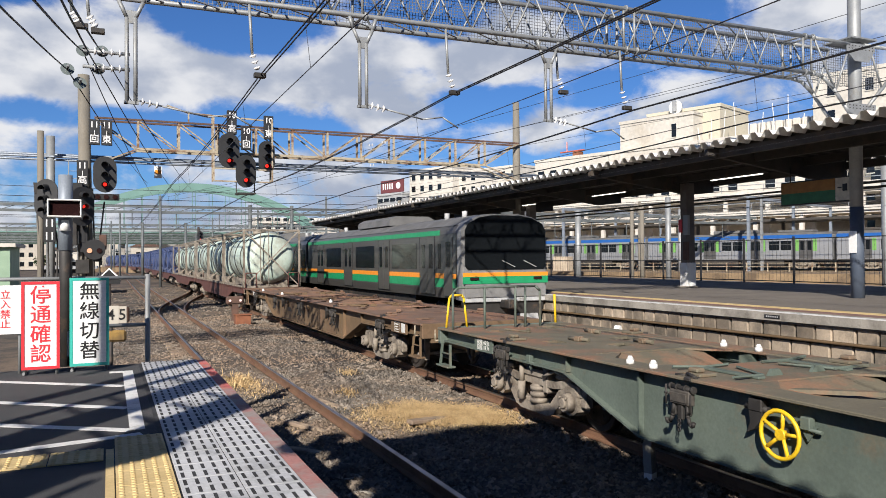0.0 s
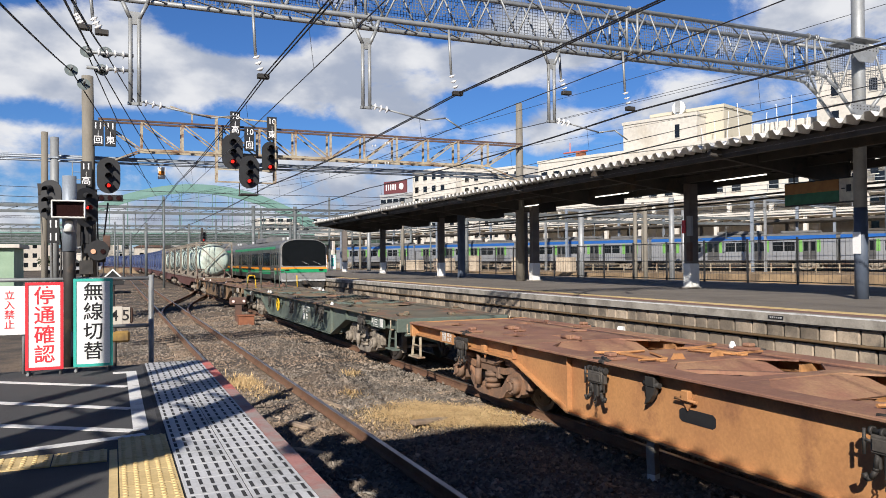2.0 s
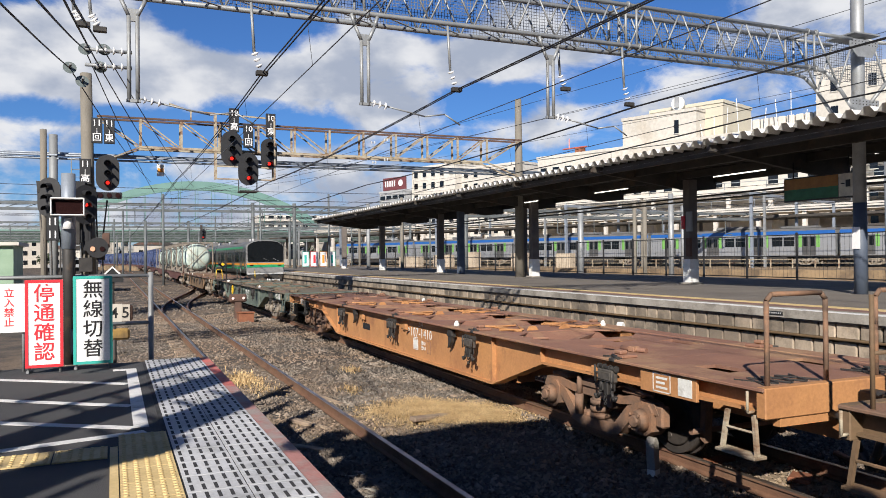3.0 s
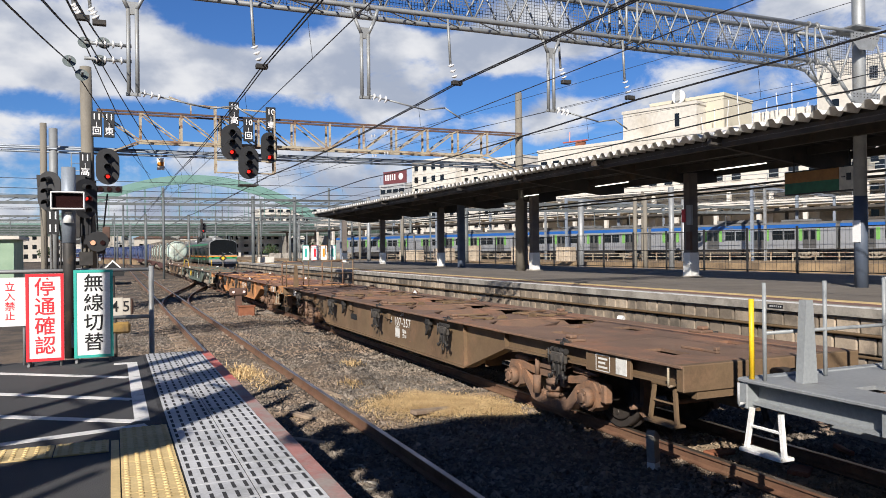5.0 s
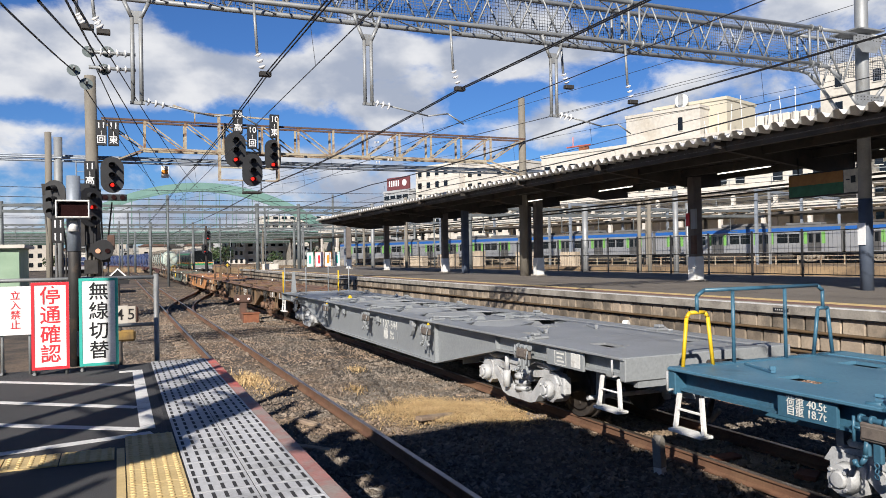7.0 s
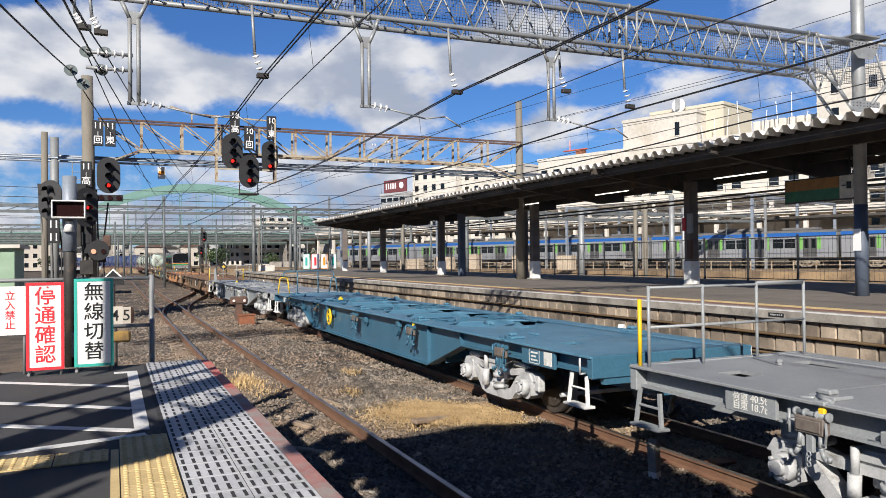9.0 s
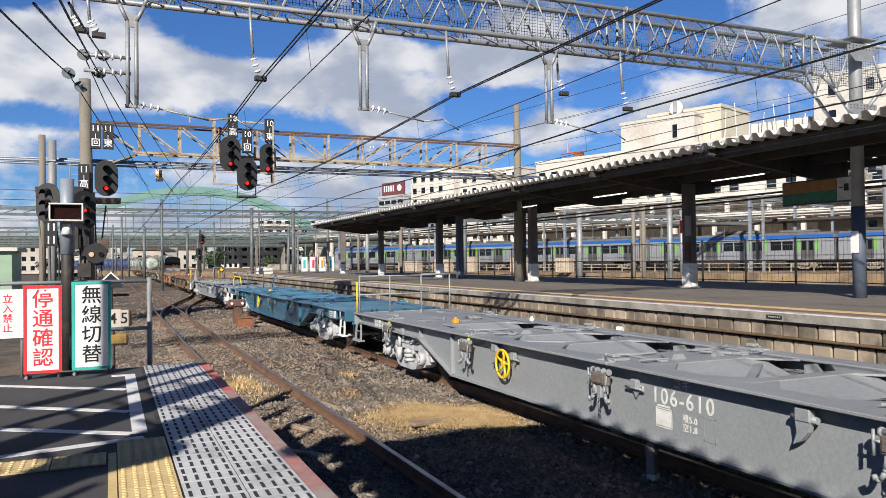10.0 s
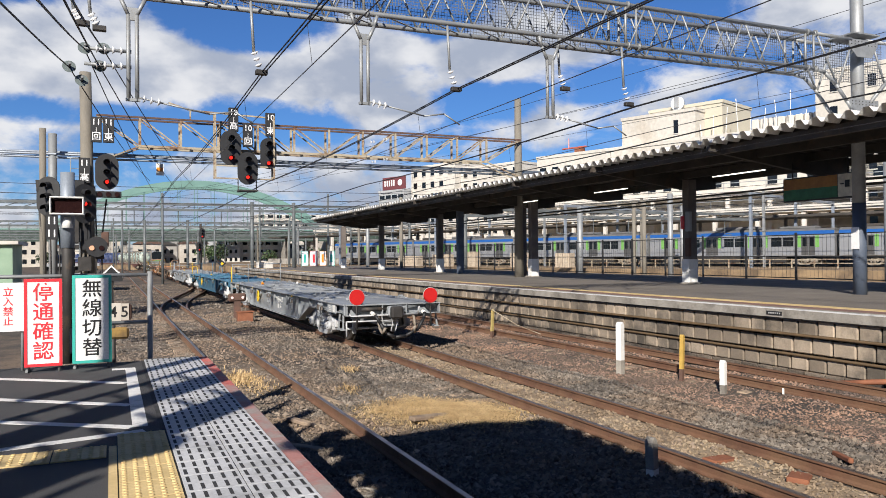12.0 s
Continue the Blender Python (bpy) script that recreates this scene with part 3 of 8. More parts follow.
for k in range(n):
    a = X0 + k * bay
    part("cross_brace", tube(B(), (a, GY, GB), (a + bay, GY + GD, GB), 0.016, 5), GALV, portal)
    part("cross_brace", tube(B(), (a, GY, GT), (a + bay, GY + GD, GT), 0.016, 5), GALV, portal)
# netting behind and below the truss
bm = B()
step = 0.07
x = X0
while x < 20.5:
    box(bm, x, x + 0.011, GY + GD + 0.07, GY + GD + 0.075, GB - 0.02, GT + 0.25)
    x += step
z = GB - 0.02
while z < GT + 0.25:
    box(bm, X0, 20.5, GY + GD + 0.078, GY + GD + 0.083, z, z + 0.011)
    z += step
part("netting", bm, MESHMAT, portal, "dark wire netting")
# haunch and mast at the far platform
bm = B()
for y in (GY, GY + GD):
    pts = [(X1, GB), (17.3, GB - 0.06), (17.7, GB - 0.34), (18.1, GB - 0.75), (18.35, GB - 1.0)]
    for p, q in zip(pts, pts[1:]):
        tube(bm, (p[0], y, p[1]), (q[0], y, q[1]), 0.05, 8)
    tube(bm, (X1, y, GT), (18.3, y, GT - 0.02), 0.05, 8)
    tube(bm, (X1 + 0.1, y, GT), (17.75, y, GB - 0.35), 0.03, 6)
    tube(bm, (17.8, y, GB - 0.35), (18.35, y, GT - 0.05), 0.03, 6)
part("haunch", bm, GALV, portal)
mast = part("mast", tube(B(), (18.95, GY + 0.33, 3.62), (18.95, GY + 0.33, 11.5), 0.17, 18), GALV, portal, "thick grey steel tube mast")
part("mast_foot", tube(B(), (18.95, GY + 0.33, P2Z), (18.95, GY + 0.33, 3.62), 0.175, 18), POSTBLUE, portal, "dark blue painted foot of the mast")
part("mast_sign", box(B(), 18.76, 18.775, GY + 0.2, GY + 0.44, 2.35, 2.95), SIGNWHITE, portal, "small white notice on the mast")
for z0, z1 in ((GT - 0.42, GT + 0.12), (GB - 1.1, GB - 0.62)):
    bm = B()
    prism(bm, [(18.2, z0 + 0.42), (19.3, z0 + 0.42), (19.3, z0 + 0.3), (19.05, z0 - 0.05), (18.5, z0 - 0.05), (18.2, z0 + 0.2)], 1, GY - 0.03, GY - 0.008)
    g = part("gusset", bm, GALV, portal, "riveted grey gusset plate")
    bm = B()
    for i in range(8):
        for j in (0, 1):
            disc(bm, (18.28 + 0.13 * i, GY - 0.035, z0 + 0.36 - 0.08 * j), 1, 0.014, 0.02, 6)
    part("rivets", bm, DARKSTEEL, g)
part("walkway", box(B(), 18.3, 19.3, GY - 0.1, GY + 0.8, GT + 0.13, GT + 0.17), GALV, portal)
bm = B()
tube(bm, (18.9, GY, GT), (24.5, GY, GT), 0.05, 8)
tube(bm, (19.0, GY, GB - 0.75), (19.8, GY, GB), 0.05, 8)
tube(bm, (19.8, GY, GB), (24.5, GY, GB), 0.05, 8)
tube(bm, (19.1, GY, GT), (19.6, GY, GB - 0.2), 0.03, 6)
part("outer_span", bm, GALV, portal)

# lattice portal further on
HY, HB, HT = 35.0, 7.05, 8.28
portal2 = thing("lattice_portal", "rusty cream lattice girder portal carrying signals", "gantry")
HX0, HX1 = -0.55, 19.7
for y in (HY, HY + 0.7):
    part("chord", box(B(), HX0, HX1, y - 0.05, y + 0.05, HT - 0.04, HT + 0.04), RUSTDARK, portal2, "rusty dark top chord")
    part("chord", box(B(), HX0 + 1.7, HX1 - 2.0, y - 0.05, y + 0.05, HB - 0.05, HB + 0.05), RUSTPAINT, portal2)
nb = 11
xb = [HX0 + 1.7 + (HX1 - 2.0 - HX0 - 1.7) * k / (nb - 1) for k in range(nb)]
for y in (HY, HY + 0.7):
    for k, x in enumerate(xb):
        part("post", box(B(), x - 0.045, x + 0.045, y - 0.04, y + 0.04, HB + 0.05, HT - 0.04), RUSTPAINT, portal2)
        if k < nb - 1:
            up = k >= nb // 2
            a, b = (x, HB), (xb[k + 1], HT)
            if not up:
                a, b = (x, HT), (xb[k + 1], HB)
            part("brace", tube(B(), (a[0], y, a[1]), (b[0], y, b[1]), 0.04, 4), RUSTPAINT, portal2)
    bm = B()
    tube(bm, (HX0 + 1.7, y, HB), (HX0, y, HT), 0.045, 4)
    part("end_brace", bm, RUSTPAINT, portal2)
    for q in ((HX0 + 1.7, HB, HX0, HB - 0.75), (HX1 - 2.0, HB, HX1, HT), (HX1 - 2.0, HB, HX1, HB - 0.75)):
        part("end_brace", tube(B(), (q[0], y, q[1]), (q[2], y, q[3]), 0.045, 4), RUSTPAINT, portal2)
for k in range(nb - 1):
    part("cross_brace", tube(B(), (xb[k], HY, HB), (xb[k + 1], HY + 0.7, HB), 0.03, 4), RUSTPAINT, portal2)
for z, y in ((HB - 0.28, HY + 1.0), (HB - 0.38, HY + 0.85), (HB - 0.5, HY + 0.95)):
    part("cable_pipe", tube(B(), (-18, y, z), (26, y, z), 0.05, 6), PIPEGREY, portal2, "blue-grey pipe below the girder")
pole("concrete_mast", -0.85, HY + 0.35, 10.1, 0.29, "tall weathered concrete mast carrying signals", r2=0.23, lean=-0.12)
pole("concrete_mast", 19.75, HY + 0.35, 10.5, 0.25, "tall weathered concrete mast at the girder's end", z0=P2Z, r2=0.17)
pole("concrete_mast", -2.55, HY, 7.6, 0.13, "short grey concrete mast")
pole("concrete_mast", -2.25, HY + 1, 7.55, 0.17, "short grey steel mast with bolts", GALV)

# overhead lines: messenger wires, droppers and contact wires
WIREOBS = []


def line(name, pts, r, label, material=WIRE):
    bm = B()
    rings = []
    for p in pts:
        rings.append([bm.verts.new((p[0] + r * math.cos(2 * math.pi * k / 5), p[1] + 0.0, p[2] + r * math.sin(2 * math.pi * k / 5))) if abs(pts[0][1] - pts[-1][1]) > 0.2 else bm.verts.new((p[0] + r * math.cos(2 * math.pi * k / 5), p[1] + r * math.sin(2 * math.pi * k / 5), p[2])) for k in range(5)])
    for a, b in zip(rings, rings[1:]):
        for k in range(5):
            bm.faces.new((a[k], a[(k + 1) % 5], b[(k + 1) % 5], b[k]))
    ob = part(name, bm, material)
    return tagged(ob, label, "wire", "overhead wires")


def span(x0, y0, z0, x1, y1, z1, sag, n=10):
    return [(x0 + (x1 - x0) * k / n, y0 + (y1 - y0) * k / n, z0 + (z1 - z0) * k / n - sag * 4 * (k / n) * (1 - k / n)) for k in range(n + 1)]


def catenary(x, ylist, zm, zc, sags):
    for a, b in zip(ylist, ylist[1:]):
        s = sags
        mess = span(x, a, zm, x, b, zm, s)
        line("messenger_wire", mess, 0.013, "dark twin messenger wire over a track")
        line("messenger_wire", [(p[0] + 0.06, p[1], p[2] + 0.0) for p in mess], 0.013, "dark twin messenger wire over a track")
        line("contact_wire", span(x + 0.1, a, zc, x + 0.1, b, zc, 0.02, 2), 0.008, "thin contact wire over a track", COPPER)
        for k in range(1, len(mess) - 1, 2):
            p = mess[k]
            line("dropper", [(p[0] + 0.03, p[1], p[2]), (p[0] + 0.1, p[1], zc)], 0.004, "thin dropper rod between two wires")


YS = [-22.0, GY + 0.2, HY + 0.4, 78.0, 130.0, 190.0]
for x in (NEAR, FREIGHT, THIRD, 15.0):
    catenary(x + 0.08, YS, 5.74, 5.08, 0.12)


def insulator(bm, p, q, n=4):
    """A string of porcelain sheds from p to q."""
    p, q = Vector(p), Vector(q)
    d = (q - p).normalized()
    for k in range(n):
        c = p + (q - p) * ((k + 0.5) / n)
        tube(bm, c - d * 0.012, c + d * 0.03, 0.075, 10, 0.03)
    return bm


def hanger(x, y, z, drop):
    h = thing("wire_hanger", "galvanised hanger with white porcelain insulators", "insulator", pose(x, y, z), "wire hangers")
    part("rod", tube(B(), (0, 0, 0), (0.05, 0, -drop * 0.72), 0.028, 8), GALV, h)
    part("insulator_string", insulator(B(), (0.05, 0, -drop * 0.7), (0.16, 0, -drop * 0.95), 3), PORCELAIN, h)
    part("clamp", box(B(), 0.08, 0.3, -0.06, 0.06, -drop - 0.06, -drop + 0.03, 0.01), DARKSTEEL, h)
    return h


for x in (NEAR, FREIGHT, 10.9):
    hanger(x - 0.12, GY, GB - 0.04, 1.3)
hanger(9.25, GY + 0.3, GB - 0.04, 1.0)
hanger(-0.62, GY, GB - 0.04, 0.72)
hanger(-0.36, GY, GB - 0.04, 0.78)


def drop_arm(x, y, z, long):
    """A forked tube pair hanging from the truss that holds a pull-off rod."""
    h = thing("drop_arm", "galvanised twin-tube drop arm holding a pull-off rod", "bracket", pose(x, y, z), "drop arms")
    for s in (-1, 1):
        part("arm_tube", bent(B(), [(0.27 * s, 0, 0), (0.2 * s, 0, -0.22), (0.07 * s, 0, -0.5), (0.07 * s, 0, -long)], 0.036, 8), GALV, h)
    part("fork_plate", prism(B(), [(-0.13, -0.38), (0.13, -0.38), (0.06, -0.6), (-0.06, -0.6)], 1, -0.02, 0.02), GALV, h)
    part("foot", box(B(), -0.12, 0.12, -0.03, 0.03, -long, -long + 0.05), GALV, h)
    part("insulator_string", insulator(B(), (0.12, 0, -long + 0.06), (0.48, 0, -long + 0.0), 3), PORCELAIN, h)
    bm = B()
    bent(bm, [(0.1, 0, -long + 0.07), (0.5, 0, -long), (1.3, 0.1, -long - 0.12), (1.75, 0.1, -long - 0.05), (2.1, 0.1, -long - 0.25)], 0.016, 6)
    part("pull_off_rod", bm, GALV, h)
    return h


for x, l in ((0.36, 2.02), (4.6, 1.78), (8.85, 1.78)):
    drop_arm(x, GY - 0.02, GB - 0.04, l)

# ================= goods wagons =================
WL = 19.6   # length of a frame; 20.45 m from coupling to coupling
HALF = 1.26
SILL = 1.1    # middle of a side sill's web; the top flange overhangs it


def belly(depth_mid, slope0, slope1):
    """Side outline of a fish-bellied sill as (y, z) pairs; y runs back from the front end at 0."""
    return [(0, 1.04), (-WL, 1.04), (-WL, 0.84), (-WL + slope0, 0.80), (-WL + slope1, depth_mid), (-slope1, depth_mid), (-slope0, 0.80), (0, 0.84)]


def wheelset_mesh():
    bm = B()
    for x in (-0.56, 0.56):
        tube(bm, (x - 0.065, 0, 0), (x + 0.065, 0, 0), 0.405, 28)
        s = -1 if x < 0 else 1
        tube(bm, (x + s * 0.066, 0, 0), (x + s * 0.075, 0, 0), 0.33, 24, 0.3)
        tube(bm, (x - s * 0.065, 0, 0), (x - s * 0.095, 0, 0), 0.43, 28)
        for k in range(6):
            a = k * math.pi / 3
            disc(bm, (x + s * 0.08, 0.22 * math.cos(a), 0.22 * math.sin(a)), 0, 0.03, 0.02, 6)
    tube(bm, (-0.98, 0, 0), (0.98, 0, 0), 0.075, 10)
    return made("wheelset", bm, WHEELSTEEL)


WHEELSET = wheelset_mesh()


def bogie_frame_mesh(material, name):
    """Cast side frames that bow down between the axle boxes, with springs, dampers and brake gear."""
    bm = B()
    for s in (-1, 1):
        x = s * 0.97
        # upper arch and lower bow, with an open window between them
        prism(bm, [(-1.2, 0.5), (-1.12, 0.62), (-0.78, 0.66), (-0.5, 0.6), (0.5, 0.6), (0.78, 0.66), (1.12, 0.62), (1.2, 0.5), (1.0, 0.48), (0.78, 0.55), (0.5, 0.51), (-0.5, 0.51), (-0.78, 0.55), (-1.0, 0.48)], 0, x - 0.07, x + 0.07)
        prism(bm, [(-0.8, 0.56), (-0.66, 0.52), (-0.4, 0.27), (-0.3, 0.25), (0.3, 0.25), (0.4, 0.27), (0.66, 0.52), (0.8, 0.56), (0.8, 0.44), (0.66, 0.32), (0.5, 0.16), (0.34, 0.12), (-0.34, 0.12), (-0.5, 0.16), (-0.66, 0.32), (-0.8, 0.44)], 0, x - 0.08, x + 0.08)
        for y in (-0.95, 0.95):
            t = 1 if y > 0 else -1
            prism(bm, [(y - 0.17, 0.52), (y - 0.1, 0.6), (y + 0.1, 0.6), (y + 0.17, 0.52), (y + 0.15, 0.3), (y + 0.07, 0.24), (y - 0.07, 0.24), (y - 0.15, 0.3)], 0, x - 0.1, x + 0.11)
            tube(bm, (x + s * 0.1, y, 0.405), (x + s * 0.2, y, 0.405), 0.135, 14, 0.115)
            tube(bm, (x + s * 0.2, y, 0.405), (x + s * 0.23, y, 0.405), 0.08, 12, 0.06)
            for a in (45, 135, 225, 315):
                c = radians(a)
                tube(bm, (x + s * 0.19, y + 0.1 * math.cos(c), 0.405 + 0.1 * math.sin(c)), (x + s * 0.225, y + 0.1 * math.cos(c), 0.405 + 0.1 * math.sin(c)), 0.018, 6)
            box(bm, x - 0.06, x + 0.06, y - 0.1 + 0.2 * t, y + 0.02 + 0.2 * t, 0.36, 0.6, 0.02)
            box(bm, x - 0.09, x + 0.09, y - 0.36 * (t > 0) - 0.02, y + 0.36 * (t < 0) + 0.02, 0.655, 0.72, 0.02)
            # clasp of the brake, hung outside the wheel
            prism(bm, [(y + 0.42 * t, 0.66), (y + 0.5 * t, 0.66), (y + 0.47 * t, 0.2), (y + 0.4 * t, 0.24)], 0, x - s * 0.42 - 0.05, x - s * 0.42 + 0.05)
        for k in range(3):
            tube(bm, (x + s * 0.02, -0.04, 0.262 + 0.085 * k), (x + s * 0.02, -0.04, 0.318 + 0.085 * k), 0.125, 12)
        tube(bm, (x + s * 0.02, -0.04, 0.25), (x + s * 0.02, -0.04, 0.52), 0.095, 10)
        tube(bm, (x + s * 0.13, 0.26, 0.27), (x + s * 0.13, 0.25, 0.52), 0.055, 10)
        tube(bm, (x + s * 0.13, 0.25, 0.52), (x + s * 0.13, 0.24, 0.74), 0.036, 8)
        box(bm, x - 0.1, x + 0.12, -0.3, 0.34, 0.6, 0.72, 0.03)
        box(bm, x - 0.08, x + 0.14, -0.36, -0.24, 0.42, 0.78, 0.02)
        box(bm, x - 0.05, x + 0.16, 0.18, 0.32, 0.22, 0.3, 0.02)
        bent(bm, [(x + s * 0.1, -1.15, 0.7), (x + s * 0.12, -0.62, 0.76), (x + s * 0.14, -0.35, 0.66)], 0.02, 6)
    box(bm, -0.95, 0.95, -0.22, 0.22, 0.4, 0.7, 0.02)
    for y in (-1.38, 1.38):
        tube(bm, (-0.75, y, 0.33), (0.75, y, 0.33), 0.035, 6)
    return made(name, bm, material)


BOGIES = {k: bogie_frame_mesh(m, "bogie_frame") for k, m in (("worn", BOGIEWORN), ("rust", BOGIERUST), ("new", BOGIENEW))}


def hook(bm, y, way, z0, z1):
    """A bent claw that hangs from z0 to z1 and curls out."""
    bent(bm, [(-0.06, y, z0), (-0.075, y + 0.01 * way, (z0 + z1) / 2), (-0.07, y + 0.015 * way, z1 + 0.09), (-0.08, y + 0.055 * way, z1 + 0.02), (-0.08, y + 0.1 * way, z1), (-0.08, y + 0.12 * way, z1 + 0.05)], 0.026, 6)


def lock_mesh():
    """A folded container lock on the side of the frame: cover plate, claws, link and pin; gear on the flange above it."""
    bm = B()
    box(bm, -0.1, 0.0, -0.18, 0.16, -0.24, -0.07, 0.014)
    box(bm, -0.115, -0.1, -0.15, 0.13, -0.21, -0.1, 0.006)
    for f in bm.faces:
        f.material_index = 1
    count = len(bm.faces)
    box(bm, -0.08, -0.03, -0.045, 0.045, -0.42, -0.24, 0.012)
    box(bm, -0.07, -0.02, -0.16, -0.09, -0.36, -0.24, 0.012)
    box(bm, -0.07, -0.02, 0.08, 0.14, -0.38, -0.24, 0.012)
    hook(bm, -0.12, -1, -0.24, -0.46)
    hook(bm, 0.11, 1, -0.24, -0.48)
    for k in range(3):
        ring(bm, (-0.085, 0.0, -0.43 - 0.05 * k), k % 2, 0.024, 0.008, 8, 4)
    tube(bm, (-0.09, 0.22, -0.26), (-0.09, 0.22, -0.03), 0.016, 6)
    tube(bm, (-0.09, 0.15, -0.13), (-0.09, 0.24, -0.13), 0.014, 6)
    tube(bm, (-0.05, -0.22, -0.05), (-0.05, 0.19, -0.05), 0.028, 8)
    for y in (-0.2, -0.08, 0.06, 0.17):
        tube(bm, (-0.05, y - 0.016, -0.05), (-0.05, y + 0.016, -0.05), 0.045, 8)
    bent(bm, [(-0.09, -0.2, -0.1), (-0.13, -0.24, -0.2), (-0.1, -0.2, -0.3), (-0.08, -0.14, -0.33)], 0.012, 5)
    box(bm, -0.06, 0.1, -0.16, -0.04, 0.04, 0.09, 0.012)
    box(bm, -0.04, 0.14, 0.02, 0.14, 0.04, 0.075, 0.012)
    tube(bm, (0.0, -0.2, 0.09), (0.06, 0.02, 0.11), 0.022, 6)
    tube(bm, (0.12, 0.02, 0.08), (0.02, 0.18, 0.08), 0.02, 6)
    prism(bm, [(-0.1, 0.04), (0.06, 0.04), (0.03, 0.11), (-0.07, 0.12)], 0, 0.04, 0.07)
    return made("container_lock", bm, [DARKSTEEL, DARKSTEEL])


LOCK = lock_mesh()
LOCK.materials[1] = surface("worn_lock", (0.085, 0.075, 0.066), (0.05, 0.045, 0.04), 0.7, scale=9, bump=0.2)
LOCKS_NEW = {}
for shade_name in ("grey", "blue"):
    LOCKS_NEW[shade_name] = LOCK.copy()
    LOCKS_NEW[shade_name].materials[0] = PAINTS[shade_name]
    LOCKS_NEW[shade_name].materials[1] = surface("brown_lock_cover", (0.17, 0.145, 0.125), (0.12, 0.1, 0.09), 0.6, scale=12, bump=0.1)


def knob_mesh():
    bm = B()
    tube(bm, (0, 0, 0), (0, 0, 0.05), 0.05, 10, 0.045)
    tube(bm, (0, 0, 0.05), (0, 0, 0.09), 0.045, 10, 0.02)
    return made("guide_cone", bm, WHITEPAINT)


KNOB = knob_mesh()


def handwheel_mesh():
    bm = B()
    ring(bm, (0, 0, 0), 0, 0.205, 0.02, 24, 6)
    for k in range(5):
        a = 2 * math.pi * k / 5 + 0.3
        tube(bm, (0.03, 0, 0), (0, 0.2 * math.cos(a), 0.2 * math.sin(a)), 0.018, 6)
    disc(bm, (0.02, 0, 0), 0, 0.05, 0.05, 10)
    return made("handwheel", bm, YELLOW)


HANDWHEEL = handwheel_mesh()
WAGONS = {}


def small_meshes():
    pad = B()
    box(pad, -0.12, 0.1, -0.13, 0.13, 0, 0.035, 0.008)
    box(pad, -0.03, 0.08, -0.07, 0.07, 0.035, 0.085, 0.015)
    f1 = box(B(), -0.12, 0.12, -0.03, 0.03, 0, 0.03, 0.008)
    f2 = B()
    box(f2, -0.025, 0.025, -0.3, 0.3, 0, 0.03, 0.006)
    box(f2, -0.03, 0.03, -0.3, -0.25, 0.03, 0.07, 0.006)
    f3 = B()
    tube(f3, (0, -0.2, 0.03), (0, 0.2, 0.03), 0.03, 8)
    box(f3, -0.06, 0.06, -0.05, 0.05, 0, 0.07, 0.01)
    br = B()
    box(br, -0.07, 0.0, -0.05, 0.05, -0.06, 0.05, 0.008)
    tube(br, (-0.05, -0.16, -0.05), (-0.05, 0.16, -0.05), 0.016, 6)
    prism(br, [(-0.1, -0.02), (0.1, -0.02), (0.0, -0.16)], 0, -0.03, -0.015)
    tag = box(B(), -0.03, 0.01, -0.035, 0.035, -0.08, 0.05, 0.012)
    return made("container_pad", pad, DARKSTEEL), [made("deck_fitting", f, DARKSTEEL) for f in (f1, f2, f3)], made("side_bracket", br, DARKSTEEL), made("yellow_tag", tag, YELLOW)


PAD, FITS, BRACKET, TAG = small_meshes()
TINTED = {}


def tinted(me, material):
    """The same mesh in another paint, made once."""
    key = (me.name, material.name)
    if key not in TINTED:
        TINTED[key] = me.copy()
        TINTED[key].materials[0] = material
    return TINTED[key]


